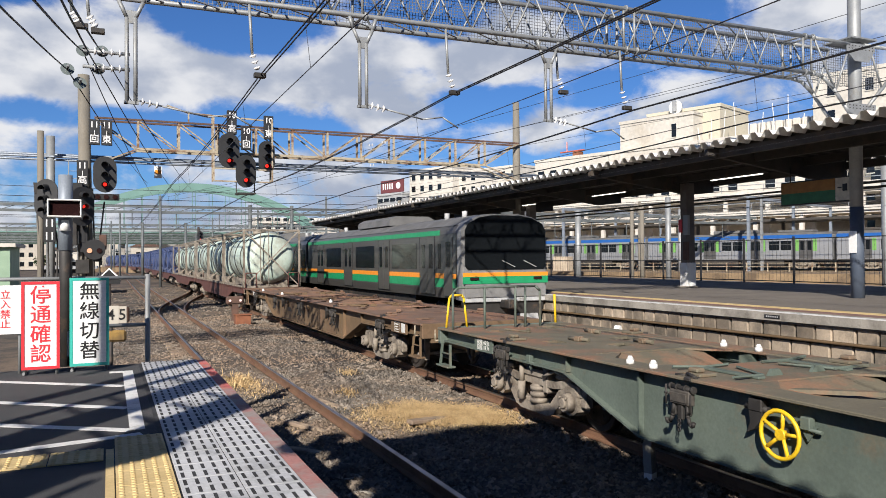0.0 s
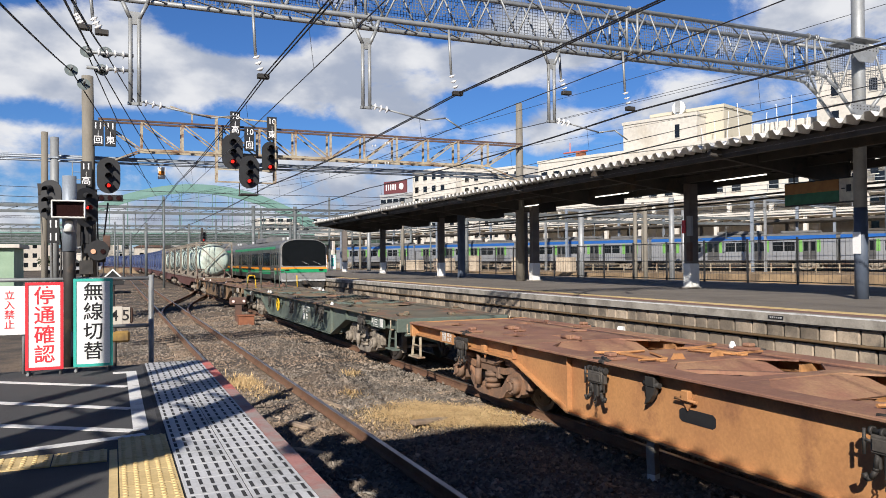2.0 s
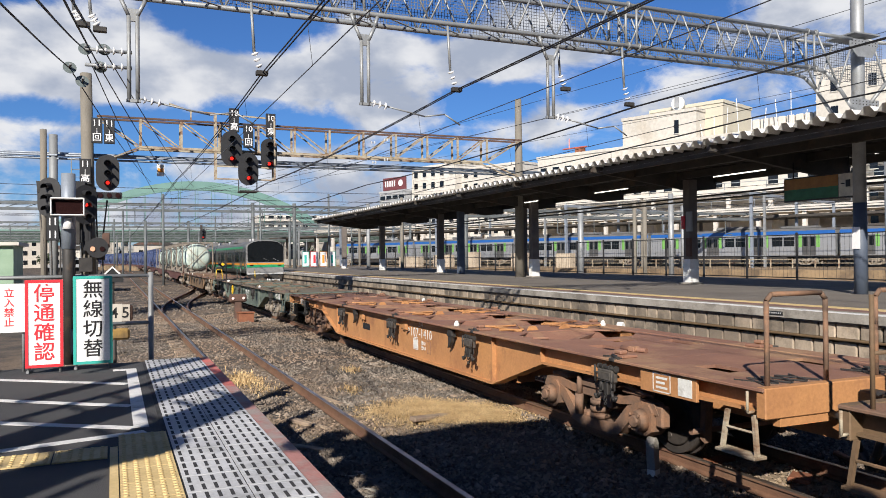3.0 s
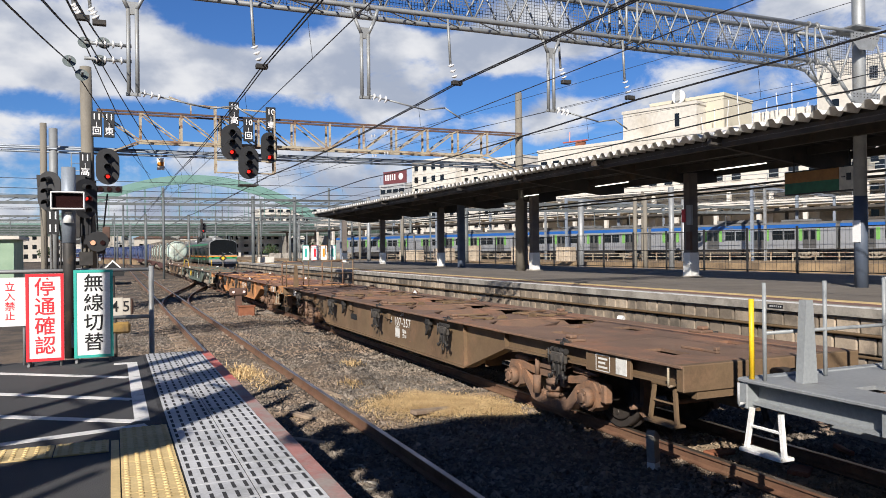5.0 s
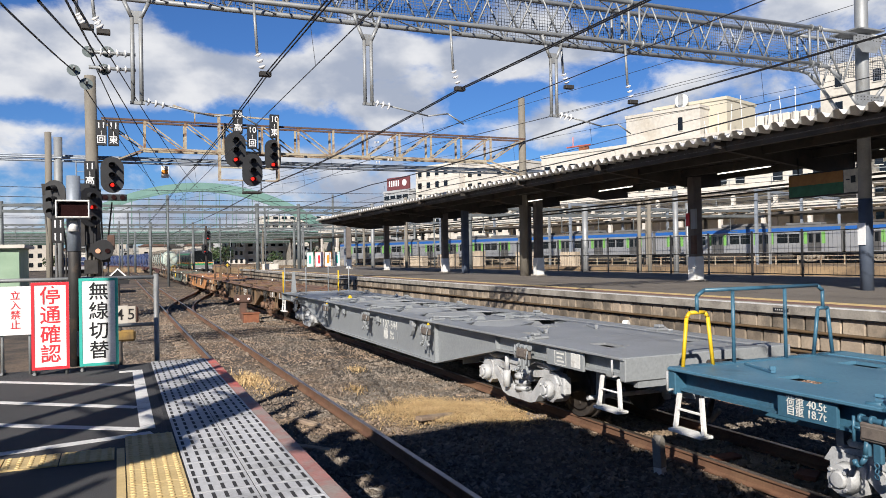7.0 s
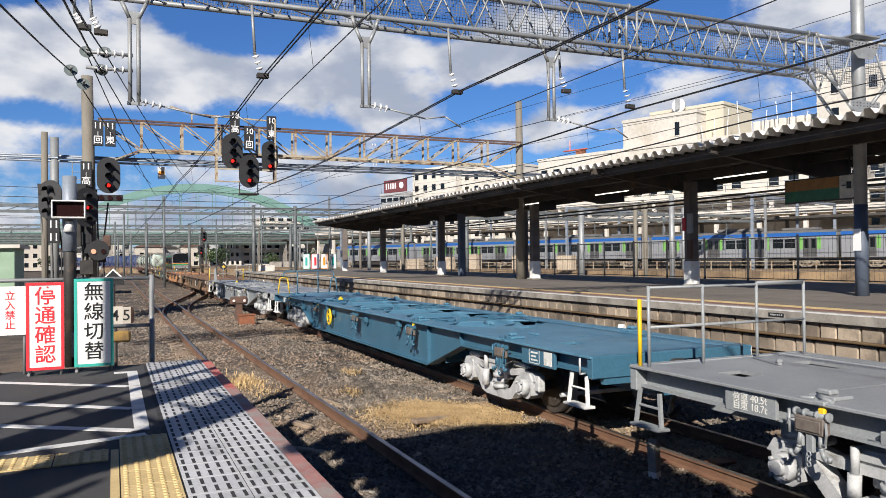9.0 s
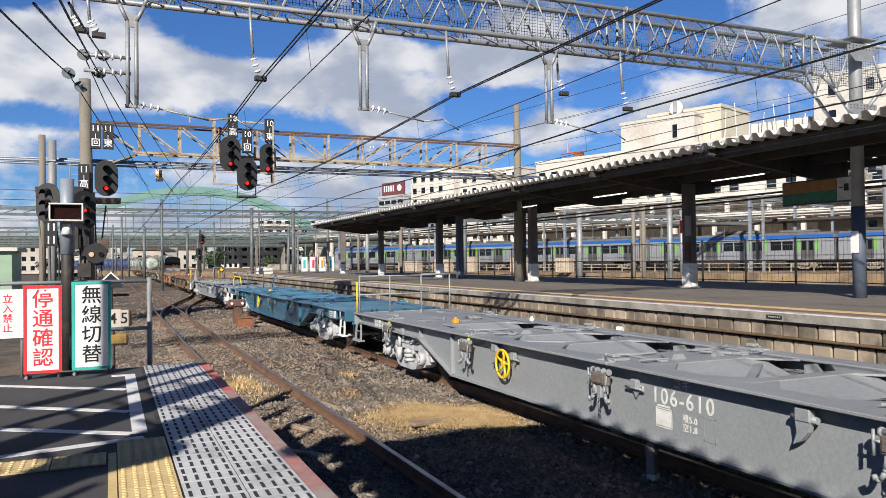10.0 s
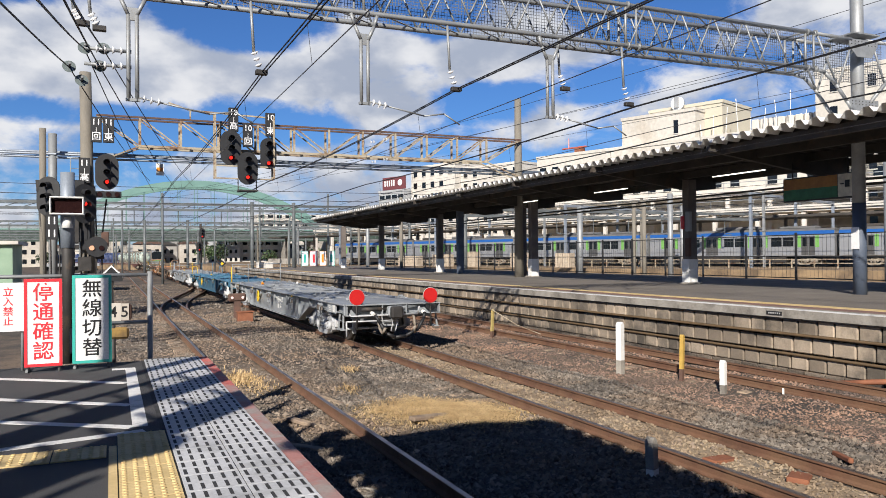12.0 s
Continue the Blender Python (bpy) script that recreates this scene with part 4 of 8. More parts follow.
def wagon(key, paint, bogie, label, number="", code="", wheel_at=None, rails="", holes=(), knobs=(), tail=False, band=True, plates=(), extra="", load="積5.0\n空1.8"):
    """An empty container flat wagon. Its origin is at rail level under the front end of the frame; it reaches back along -y."""
    w = thing("container_wagon", label, "wagon", None, "wagons of the goods train")
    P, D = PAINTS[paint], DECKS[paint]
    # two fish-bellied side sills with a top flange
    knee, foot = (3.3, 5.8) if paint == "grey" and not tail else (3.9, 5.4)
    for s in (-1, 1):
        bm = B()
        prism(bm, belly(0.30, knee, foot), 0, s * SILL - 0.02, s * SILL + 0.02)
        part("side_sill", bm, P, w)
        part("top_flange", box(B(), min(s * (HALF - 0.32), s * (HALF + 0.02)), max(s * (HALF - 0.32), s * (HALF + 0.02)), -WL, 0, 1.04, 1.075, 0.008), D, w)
        bm = B()
        o = belly(0.30, knee, foot)
        for p, q in zip(o[2:], o[3:]):
            d = Vector((0, q[0] - p[0], q[1] - p[1]))
            m = HALF * s
            v = [bm.verts.new((m + dx * s, y, z)) for dx, (y, z) in ((-0.28, p), (-0.06, p), (-0.06, q), (-0.28, q))]
            u = [bm.verts.new((m + dx * s, y, z + 0.025)) for dx, (y, z) in ((-0.28, p), (-0.06, p), (-0.06, q), (-0.28, q))]
            bm.faces.new(v); bm.faces.new(u)
            bm.faces.new((v[0], v[1], u[1], u[0])); bm.faces.new((v[2], v[3], u[3], u[2])); bm.faces.new((v[1], v[2], u[2], u[1])); bm.faces.new((v[3], v[0], u[0], u[3]))
        part("bottom_flange", bm, P, w)
        for y in (knee + 0.05, foot, WL - foot, WL - knee - 0.05):
            part("stiffener", box(B(), min(s * (SILL + 0.021), s * (HALF - 0.07)), max(s * (SILL + 0.021), s * (HALF - 0.07)), -y - 0.012, -y + 0.012, 0.82 if min(y, WL - y) < foot - 0.5 else 0.33, 1.04), P, w)
    part("centre_sill", box(B(), -0.22, 0.22, -WL + 0.1, -0.1, 0.5, 0.84), P, w)
    part("centre_flange", box(B(), -0.3, 0.3, -15.4, -4.2, 0.845, 0.87, 0.006), D, w)
    # deck: pierced plates over the bogies, open wells between cross beams in the middle
    edge = HALF - 0.325
    rd = random.Random(len(WAGONS) + 5)
    for y0, y1 in ((0.0, 2.1), (2.1, 4.2), (15.4, 17.5), (17.5, WL)):
        cuts = []
        for x in (-0.62, 0.62):
            if rd.random() < 0.8:
                cuts.append((x - 0.1 - rd.uniform(0, 0.12), x + 0.12, rd.uniform(0.3, 0.6), rd.uniform(0.3, 0.62)))
        if y0 > 0 and y1 < WL and 3 in holes:
            cuts.append((-0.16, 0.16, 0.75 if y0 < 9 else 0.12, 0.34))
        xs_ = sorted({-edge, edge, *[c[0] for c in cuts], *[c[1] for c in cuts]})
        bm = B()
        for xa, xb_ in zip(xs_, xs_[1:]):
            spans = sorted((y0 + (y1 - y0) * c[2] * 0.8, y0 + (y1 - y0) * c[2] * 0.8 + c[3]) for c in cuts if c[0] <= xa + 1e-6 and c[1] >= xb_ - 1e-6)
            at = y0 + 0.006
            for p0, p1 in spans + [(y1 - 0.006, None)]:
                box(bm, xa, xb_, -p0, -at, 1.03, 1.066)
                at = p1
        bmesh.ops.remove_doubles(bm, verts=bm.verts[:], dist=0.0005)
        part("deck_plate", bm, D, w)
        part("cross_member", box(B(), -SILL + 0.03, SILL - 0.03, -y1 + 0.01, -y1 + 0.09, 0.72, 1.028), P, w)
    bays = ((4.2, 5.6), (6.7, 7.85), (8.05, 9.45), (10.35, 11.6), (11.8, 13.1), (14.15, 15.4))
    for k, ((a, b), (c, d)) in enumerate(zip(bays, bays[1:])):
        wide = c - b
        bm = B()
        box(bm, -edge, edge, -c, -b, 1.035, 1.062, 0.005)
        box(bm, -SILL + 0.03, SILL - 0.03, -c + 0.02, -c + 0.05, 0.74, 1.034)
        box(bm, -SILL + 0.03, SILL - 0.03, -b - 0.05, -b - 0.02, 0.74, 1.034)
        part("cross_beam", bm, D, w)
        if wide > 0.4:
            # folded lock linkage across the beam
            for s in (-1, 1):
                part("linkage_rod", bent(B(), [(s * 0.98, -b - 0.12, 1.1), (s * 0.6, -b - 0.2, 1.085), (s * 0.25, -b - 0.16, 1.085)], 0.018, 5), P, w)
                part("linkage_rod", bent(B(), [(s * 0.95, -c + 0.14, 1.1), (s * 0.5, -c + 0.2, 1.085), (s * 0.3, -b - 0.35, 1.085)], 0.016, 5), P, w)
                part("linkage_bar", box(B(), s * 0.62 - 0.05, s * 0.62 + 0.05, -c + 0.1, -b - 0.1, 1.063, 1.09, 0.006), P, w)
                part("linkage_stop", prism(B(), [(s * 0.3 - 0.1, 1.063), (s * 0.3 + 0.1, 1.063), (s * 0.3 + 0.05, 1.13), (s * 0.3 - 0.05, 1.13)], 1, -c + 0.22, -c + 0.26), P, w)
    for k, (a, b) in enumerate(bays):
        if b - a < 1:
            continue
        for s in (-1, 1):
            # gussets in the corners of the well
            for y, t in ((a, -1), (b, 1)):
                part("gusset", prism(B(), [(s * edge, -y), (s * (edge - 0.42), -y), (s * edge, -y + t * 0.42)], 2, 1.036, 1.06), D, w)
            part("inner_rib", box(B(), min(s * 0.78, s * (SILL - 0.03)), max(s * 0.78, s * (SILL - 0.03)), -(a + b) / 2 - 0.015, -(a + b) / 2 + 0.015, 0.4, 1.03), P, w)
        if k % 2:
            part("diagonal_bar", box(B(), -0.05, 0.05, -1.15, 1.15, -0.02, 0.02), D, w).matrix_basis = pose(0, -(a + b) / 2, 0.985, 0, 0, 50 if k == 1 else -50)
        part("sloped_plate", prism(B(), [(-a - 0.005, 1.045), (-a - 0.03, 1.045), (-a - 0.5, 0.9), (-a - 0.48, 0.88)], 0, -0.72, 0.72), D, w)
        part("well_strut", box(B(), -SILL + 0.03, SILL - 0.03, -a - 0.42, -a - 0.36, 0.44, 0.56), P, w)
    part("end_beam", box(B(), -HALF, HALF, -0.1, 0.012, 0.8, 1.078, 0.01), P, w)
    part("end_beam", box(B(), -HALF, HALF, -WL - 0.012, -WL + 0.1, 0.8, 1.078, 0.01), P, w)
    # locks, cones and gear along both sides
    lock = LOCKS_NEW[paint] if paint in LOCKS_NEW else LOCK
    for s in (-1, 1):
        for y in (2.4, 6.2, 9.9, 13.6, 17.3):
            o = part("container_lock", lock, None, w)
            o.matrix_basis = pose(s * (HALF - 0.02), -y, 1.01, 0, 0, 0 if s < 0 else 180) @ Matrix.Diagonal((0.85, 0.85, 0.85, 1))
        for y in (7.1, 12.7):
            bm = B()
            prism(bm, [(-0.08, -0.08), (0.08, -0.08), (0.06, -0.2), (0.1, -0.3), (0.02, -0.26), (-0.05, -0.18)], 0, -0.03, 0.03)
            tube(bm, (0, -0.13, -0.07), (0, 0.13, -0.07), 0.03, 8)
            box(bm, -0.04, 0.04, -0.08, 0.08, -0.1, 0.02, 0.012)
            o = part("folding_catch", made("folding_catch", bm, lock.materials[0]), None, w)
            o.matrix_basis = pose(s * (HALF - 0.06), -y, 0.99)
    for x, y in knobs:
        o = part("guide_cone", KNOB, None, w, "white guide cone")
        o.location = (x, -y, 1.078)
    if wheel_at:
        o = part("handwheel", HANDWHEEL, None, w, "yellow five-spoked handwheel")
        o.matrix_basis = pose(-HALF + 0.03, -wheel_at, 0.74, 12, 0, 0)
        part("handwheel_bracket", box(B(), -HALF + 0.05, -SILL - 0.02, -wheel_at - 0.03, -wheel_at + 0.03, 0.71, 0.79, 0.008), DARKSTEEL, w)
    # couplings and hoses
    for y, s in ((0, 1), (-WL, -1)):
        bm = B()
        box(bm, -0.1, 0.1, min(y, y + s * 0.3), max(y, y + s * 0.3), 0.76, 0.98, 0.02)
        box(bm, -0.17, 0.14, min(y + s * 0.28, y + s * 0.46), max(y + s * 0.28, y + s * 0.46), 0.72, 1.02, 0.04)
        part("coupler", bm, DARKSTEEL, w)
        for x in (-0.45, 0.5):
            part("brake_hose", bent(B(), [(x, y, 0.8), (x, y + s * 0.22, 0.74), (x, y + s * 0.3, 0.5), (x * 0.9, y + s * 0.4, 0.36), (x * 0.8, y + s * 0.5, 0.5)], 0.034, 6), BLACK if paint != "grey" else BOGIEWORN, w)
        for x in (-1, 1):
            bm = B()
            xx = x * (HALF - 0.02)
            bent(bm, [(xx, y - s * 0.14, 0.82), (xx + 0.02 * x, y - s * 0.09, 0.46)], 0.026, 4)
            bent(bm, [(xx, y - s * 0.46, 0.82), (xx + 0.02 * x, y - s * 0.51, 0.46)], 0.026, 4)
            box(bm, xx - 0.09, xx + 0.07, min(y - s * 0.06, y - s * 0.54), max(y - s * 0.06, y - s * 0.54), 0.43, 0.462, 0.006)
            bent(bm, [(xx + 0.01 * x, y - s * 0.11, 0.66), (xx + 0.01 * x, y - s * 0.49, 0.66)], 0.014, 5)
            part("step", bm, PAINTS["grey"] if tail else WHITEPAINT if paint in ("grey", "blue") else RUSTPAINT if paint == "orange" else P, w)
            if not tail:
                part("grab_handle", bent(B(), [(xx + 0.05 * x, y - s * 0.1, 0.86), (xx + 0.12 * x, y - s * 0.1, 0.86), (xx + 0.12 * x, y - s * 0.1, 1.05)], 0.014, 6), BOGIENEW if paint in ("grey", "blue") else RUSTPAINT, w)
    # bogies
    for yb in (-2.9, -WL + 2.9):
        bg = part("bogie", BOGIES[bogie], None, w)
        bg.location = (0, yb, 0)
        for dy in (-0.95, 0.95):
            o = part("wheelset", WHEELSET, None, bg)
            o.location = (0, dy, 0.405)
    # fittings on the deck
    for s in (-1, 1):
        for y in (2.4, 6.2, 9.9, 13.6, 17.3):
            o = part("container_pad", tinted(PAD, D), None, w)
            o.matrix_basis = pose(s * (HALF - 0.2), -y, 1.075, 0, 0, 0 if s > 0 else 180)
    for k in range(7):
        o = part("deck_fitting", tinted(FITS[rd.randrange(len(FITS))], D), None, w)
        o.matrix_basis = pose(rd.choice((-0.85, -0.55, -0.3, 0.3, 0.55, 0.85)) + rd.uniform(-0.08, 0.08), -rd.choice((rd.uniform(0.4, 4.7), rd.uniform(15, 19.2))), 1.067, 0, 0, rd.choice((0, 90, 12, -20)))
    for s in (-1, 1):
        part("air_pipe", tube(B(), (s * (SILL - 0.12), -0.4, 0.9), (s * (SILL - 0.12), -WL + 0.4, 0.9), 0.02, 6), P, w)
        for y in (3.0, 7.6, 10.4, 16.9):
            o = part("side_bracket", tinted(BRACKET, P), None, w)
            o.matrix_basis = pose(s * (SILL + 0.03), -y, 0.88, 0, 0, 0 if s < 0 else 180)
        if paint in ("grey", "blue"):
            for y in (2.4, 6.2, 13.6):
                o = part("yellow_tag", TAG, None, w, "yellow lock tag")
                o.matrix_basis = pose(s * (HALF + 0.0), -y - 0.1, 0.98)
    # brake gear under the frame
    bm = B()
    tube(bm, (-0.75, -8.2, 0.62), (-0.75, -9.3, 0.62), 0.17, 14)
    box(bm, 0.4, 0.9, -10.6, -10.1, 0.45, 0.8, 0.02)
    tube(bm, (-0.5, -11.5, 0.6), (-0.5, -12.6, 0.6), 0.13, 12)
    part("brake_gear", bm, DARKSTEEL, w)
    # lettering on both sides
    for s in (-1, 1):
        rot = Euler((radians(90), 0, radians(-90 if s < 0 else 90))).to_matrix().to_4x4()
        light = surface("stencil_white", (0.75, 0.75, 0.72), (0.6, 0.6, 0.57), 0.6, scale=8, bump=0, c=(0.4, 0.38, 0.34), spots=0.12) if "stencil" not in WAGONS else WAGONS["stencil"]
        WAGONS["stencil"] = light
        lie = Euler((0, 0, radians(-90 if s < 0 else 90))).to_matrix().to_4x4()
        face = s * (SILL + 0.0225)

        def mark(name, bm, d, z, says):
            """Paint on the sill, d metres towards the start of the number."""
            part(name, bm, light, w, says).matrix_basis = Matrix.Translation((face, -11.1 - d * s, z)) @ lie

        if number:
            words(number, 0.24, 0.0015, light, w, Matrix.Translation((face, -11.1, 0.79)) @ rot, "stencil_number", 1.2)["label"] = "white stencilled wagon number"
            words(load, 0.092, 0.0015, light, w, Matrix.Translation((face, -11.1 + 0.12 * s, 0.57)) @ rot, "stencil_text", 1.1, 1.0)
            words("\u30b3\u30ad", 0.12, 0.0015, light, w, Matrix.Translation((face, -11.1, 0.955)) @ rot, "stencil_letters", 1.3)
            mark("stencil", box(B(), -0.045, 0.045, 0, 0.003, -0.055, 0.055), 0.66, 0.805, "white square mark")
            mark("stencil", box(B(), -0.11, 0.11, 0, 0.004, -0.085, 0.085), 0.28, 0.57, "white card in a frame")
            bm = B()
            for p, q in (((-0.13, -0.105), (0.13, -0.095)), ((-0.13, 0.095), (0.13, 0.105)), ((-0.13, -0.105), (-0.12, 0.105)), ((0.12, -0.105), (0.13, 0.105)), ((-0.1, 0.115), (0.1, 0.135))):
                box(bm, p[0], q[0], 0, 0.006, p[1], q[1])
            mark("card_frame", bm, 0.28, 0.57, "thin frame round a white card")
            bm = B()
            for p, q in (((-0.085, -0.12), (0.085, -0.108)), ((-0.085, 0.108), (0.085, 0.12)), ((-0.085, -0.12), (-0.073, 0.12)), ((0.073, -0.12), (0.085, 0.12))):
                box(bm, p[0], q[0], 0, 0.006, p[1], q[1])
            part("card_frame", bm, tinted(PAD, D).materials[0], w, "empty steel card frame").matrix_basis = Matrix.Translation((face, -11.1 + 0.4 * s, 0.57)) @ lie
        if paint in ("green", "orange", "brown"):
            hole = B()
            if paint == "green":
                disc(hole, (0, 0, 0), 1, 0.05, 0.006, 12)
            else:
                prism(hole, [(-0.26, -0.04), (-0.22, -0.07), (0.22, -0.07), (0.26, -0.04), (0.26, 0.04), (0.22, 0.07), (-0.22, 0.07), (-0.26, 0.04)], 1, -0.003, 0.003)
            part("sill_hole", hole, BLACK, w, "dark opening in the sill").matrix_basis = Matrix.Translation((face, -11.1 - (0.95 if paint == "green" else 3.4) * s, 0.66)) @ lie
        part("data_board", box(B(), min(s * (HALF - 0.06), s * (HALF - 0.022)), max(s * (HALF - 0.06), s * (HALF - 0.022)), -18.72, -17.85, 0.8, 1.038, 0.004), P, w)
        part("card", box(B(), min(s * (HALF - 0.022), s * (HALF - 0.016)), max(s * (HALF - 0.022), s * (HALF - 0.016)), -18.66, -18.46, 0.83, 1.01), light, w, "white card on the data board")
        words(code, 0.17, 0.0015, light, w, Matrix.Translation((s * (HALF - 0.02), -17.98, 0.92)) @ rot, "stencil_letters")
        bm = B()
        for p, q in (((-0.14, -0.1), (0.14, -0.088)), ((-0.14, 0.088), (0.14, 0.1)), ((-0.14, -0.1), (-0.128, 0.1)), ((0.128, -0.1), (0.14, 0.1))):
            box(bm, p[0], q[0], 0, 0.003, p[1], q[1])
        for z in (-0.05, 0.0, 0.05):
            box(bm, -0.09, 0.09 - 0.04 * (z == 0), 0, 0.003, z - 0.012, z + 0.012)
        tagged(part("stencil", bm, light, w, "white stencilled frame with data lines"), kind="stuff").matrix_basis = Matrix.Translation((s * (HALF - 0.02), -18.2, 0.92)) @ lie
        part("data_board", box(B(), min(s * (HALF - 0.06), s * (HALF - 0.022)), max(s * (HALF - 0.06), s * (HALF - 0.022)), -2.0, -1.4, 0.83, 1.038, 0.004), P, w)
        at = Matrix.Translation((s * (HALF - 0.019), -1.7, 0.935)) @ rot
        words("\u8377\u91cd 40.5t\n\u81ea\u91cd 18.7t", 0.094, 0.0015, light, w, at, "stencil_text", 1.0, 0.85)["label"] = "white stencilled load figures"
    # railing at the front end
    if rails:
        steel = PAINTS[paint] if rails == "low" else BOGIEWORN
        ys = (-0.1, -0.95)
        if rails == "yellow_hoop":
            part("hoop", bent(B(), [(-1.14, -0.08, 1.07), (-1.08, -0.08, 1.58), (-1.04, -0.08, 1.63), (-0.84, -0.08, 1.63), (-0.8, -0.08, 1.58), (-0.74, -0.08, 1.07)], 0.021, 8), YELLOW, w, "yellow hoop rail")
            if paint == "blue":
                part("hoop", bent(B(), [(0.72, -0.08, 1.07), (0.8, -0.08, 1.6), (0.95, -0.08, 1.6), (1.02, -0.08, 1.07)], 0.021, 8), P, w)
            else:
                part("yellow_post", tube(B(), (1.08, -0.08, 1.07), (1.06, -0.08, 1.6), 0.024, 8), YELLOW, w, "yellow hand rail post")
            back = [(-0.94, -0.08, 1.63), (-0.94, -0.08, 1.8), (-0.84, -0.08, 1.86), (0.8, -0.08, 1.86), (0.88, -0.08, 1.8), (0.88, -0.08, 1.6)] if paint == "blue" else [(-1.2, -0.5, 1.07), (-1.2, -0.5, 1.7), (-1.1, -0.5, 1.78), (0.4, -0.5, 1.78), (0.5, -0.5, 1.7), (0.5, -0.5, 1.07)]
            part("rail_frame", bent(B(), back, 0.022, 6), P, w)
            for x in ((-0.45, 0.3) if paint == "blue" else (-0.6, 0.0, 0.2)):
                yy = -0.08 if paint == "blue" else -0.5
                part("rail_post", tube(B(), (x, yy, 1.07), (x, yy, 1.84 if paint == "blue" else 1.78), 0.022, 6), P, w)
        elif rails.startswith("cage"):
            if rails == "cage_plain":
                part("rail_frame", bent(B(), [(-1.2, -0.25, 1.93), (1.1, -0.25, 1.93)], 0.015, 6), P, w)
            for x in (-1.2, -0.45, 0.35, 1.1):
                part("rail_post", tube(B(), (x, -0.25, 1.07), (x, -0.25, 1.95), 0.02, 6), P, w)
            part("rail_frame", bent(B(), [(-1.2, -0.25, 1.5), (1.1, -0.25, 1.5)], 0.018, 6), P, w)
            part("rail_frame", bent(B(), [(0.35, -0.25, 1.95), (1.1, -0.25, 1.95)], 0.018, 6), P, w)
            if paint != "brown":
                part("yellow_post", tube(B(), (-1.22, -0.12, 1.07), (-1.22, -0.12, 1.8), 0.024, 8), YELLOW, w, "yellow hand rail post")
            if rails == "cage" and paint != "brown":
              part("yellow_post", tube(B(), (0.75, -0.12, 1.07), (0.75, -0.12, 1.8), 0.024, 8), YELLOW, w, "yellow hand rail post")
            if rails == "cage":
              part("ladder_stand", prism(B(), [(-1.02, 1.07), (-0.84, 1.07), (-0.89, 1.8), (-0.97, 1.8)], 1, -0.5, -0.42), P, w)
    if paint == "orange":
        # hoop railing and a tread mesh at the rear end
        for x0, x1 in ((-1.12, -0.38), (0.3, 1.05)):
            part("hoop", bent(B(), [(x0, -WL + 0.1, 1.07), (x0, -WL + 0.1, 1.84), (x0 + 0.06, -WL + 0.1, 1.9), (x1 - 0.06, -WL + 0.1, 1.9), (x1, -WL + 0.1, 1.84), (x1, -WL + 0.1, 1.07)], 0.024, 8), BOGIERUST, w, "rusty hoop railing")
            bm = B()
            for k in range(4):
                bent(bm, [(x0 + 0.18 * k, -WL + 0.14, 1.08), (x0 + 0.18 * k + 0.16, -WL + 0.5, 1.08)], 0.01, 4)
                bent(bm, [(x0 + 0.18 * k + 0.16, -WL + 0.14, 1.08), (x0 + 0.18 * k, -WL + 0.5, 1.08)], 0.01, 4)
            part("tread_bars", bm, DARKSTEEL, w)
    if tail:
        for x in (-0.98, 0.98):
            part("tail_disc", disc(B(), (x, -WL - 0.16, 1.26), 1, 0.195, 0.02, 28), REDDISC, w, "red round tail marker disc")
            part("disc_rim", ring(B(), (x, -WL - 0.16, 1.26), 1, 0.197, 0.007, 28, 5), BOGIENEW, w, "white rim of a tail disc")
            part("lamp_case", tube(B(), (x + 0.03, -WL - 0.03, 1.02), (x + 0.03, -WL - 0.14, 1.02), 0.15, 14), BLACK, w)
            part("disc_bracket", bent(B(), [(x, -WL - 0.15, 1.1), (x, -WL - 0.15, 0.5), (x, -WL - 0.02, 0.5)], 0.02, 6), DARKSTEEL, w)
        part("air_pipe", bent(B(), [(-0.56, -WL - 0.3, 0.82), (-0.46, -WL - 0.4, 0.62), (-0.3, -WL - 0.42, 0.36), (-0.08, -WL - 0.42, 0.26), (0.2, -WL - 0.4, 0.28), (0.55, -WL - 0.38, 0.44), (0.72, -WL - 0.34, 0.7), (0.77, -WL - 0.28, 0.84)], 0.042, 8), BLACK, w)
        part("uncoupling_bar", bent(B(), [(-1.15, -WL - 0.05, 0.86), (-1.15, -WL - 0.22, 0.8), (0.6, -WL - 0.22, 0.8), (0.62, -WL - 0.3, 1.0)], 0.018, 6), BOGIENEW, w)
        for z in (0.8, 1.05):
            part("end_flange", box(B(), -HALF, HALF, -WL - 0.16, -WL - 0.013, z, z + 0.025), PAINTS["grey"], w)
        for x in (-HALF + 0.02, -0.32, 0.32, HALF - 0.04):
            part("end_rib", box(B(), x, x + 0.025, -WL - 0.15, -WL - 0.013, 0.825, 1.05), PAINTS["grey"], w)
        part("coupler_box", box(B(), -0.2, 0.22, -WL - 0.32, -WL - 0.013, 0.74, 1.02, 0.06), PAINTS["grey"], w)
        part("spring_rod", tube(B(), (-0.85, -WL - 0.1, 0.95), (-0.2, -WL - 0.1, 0.95), 0.055, 10), DARKSTEEL, w)
        for x in (-0.6, 0.75):
            part("hose_cap", tube(B(), (x, -WL - 0.16, 0.86), (x + 0.02, -WL - 0.28, 0.83), 0.055, 10, 0.045), WHITEPAINT, w, "white hose cap")
        part("step_bar", bent(B(), [(-HALF + 0.03, -WL - 0.1, 0.3), (-HALF + 0.03, -WL - 0.1, 0.66), (0.1, -WL - 0.2, 0.66)], 0.02, 6), BOGIENEW, w)
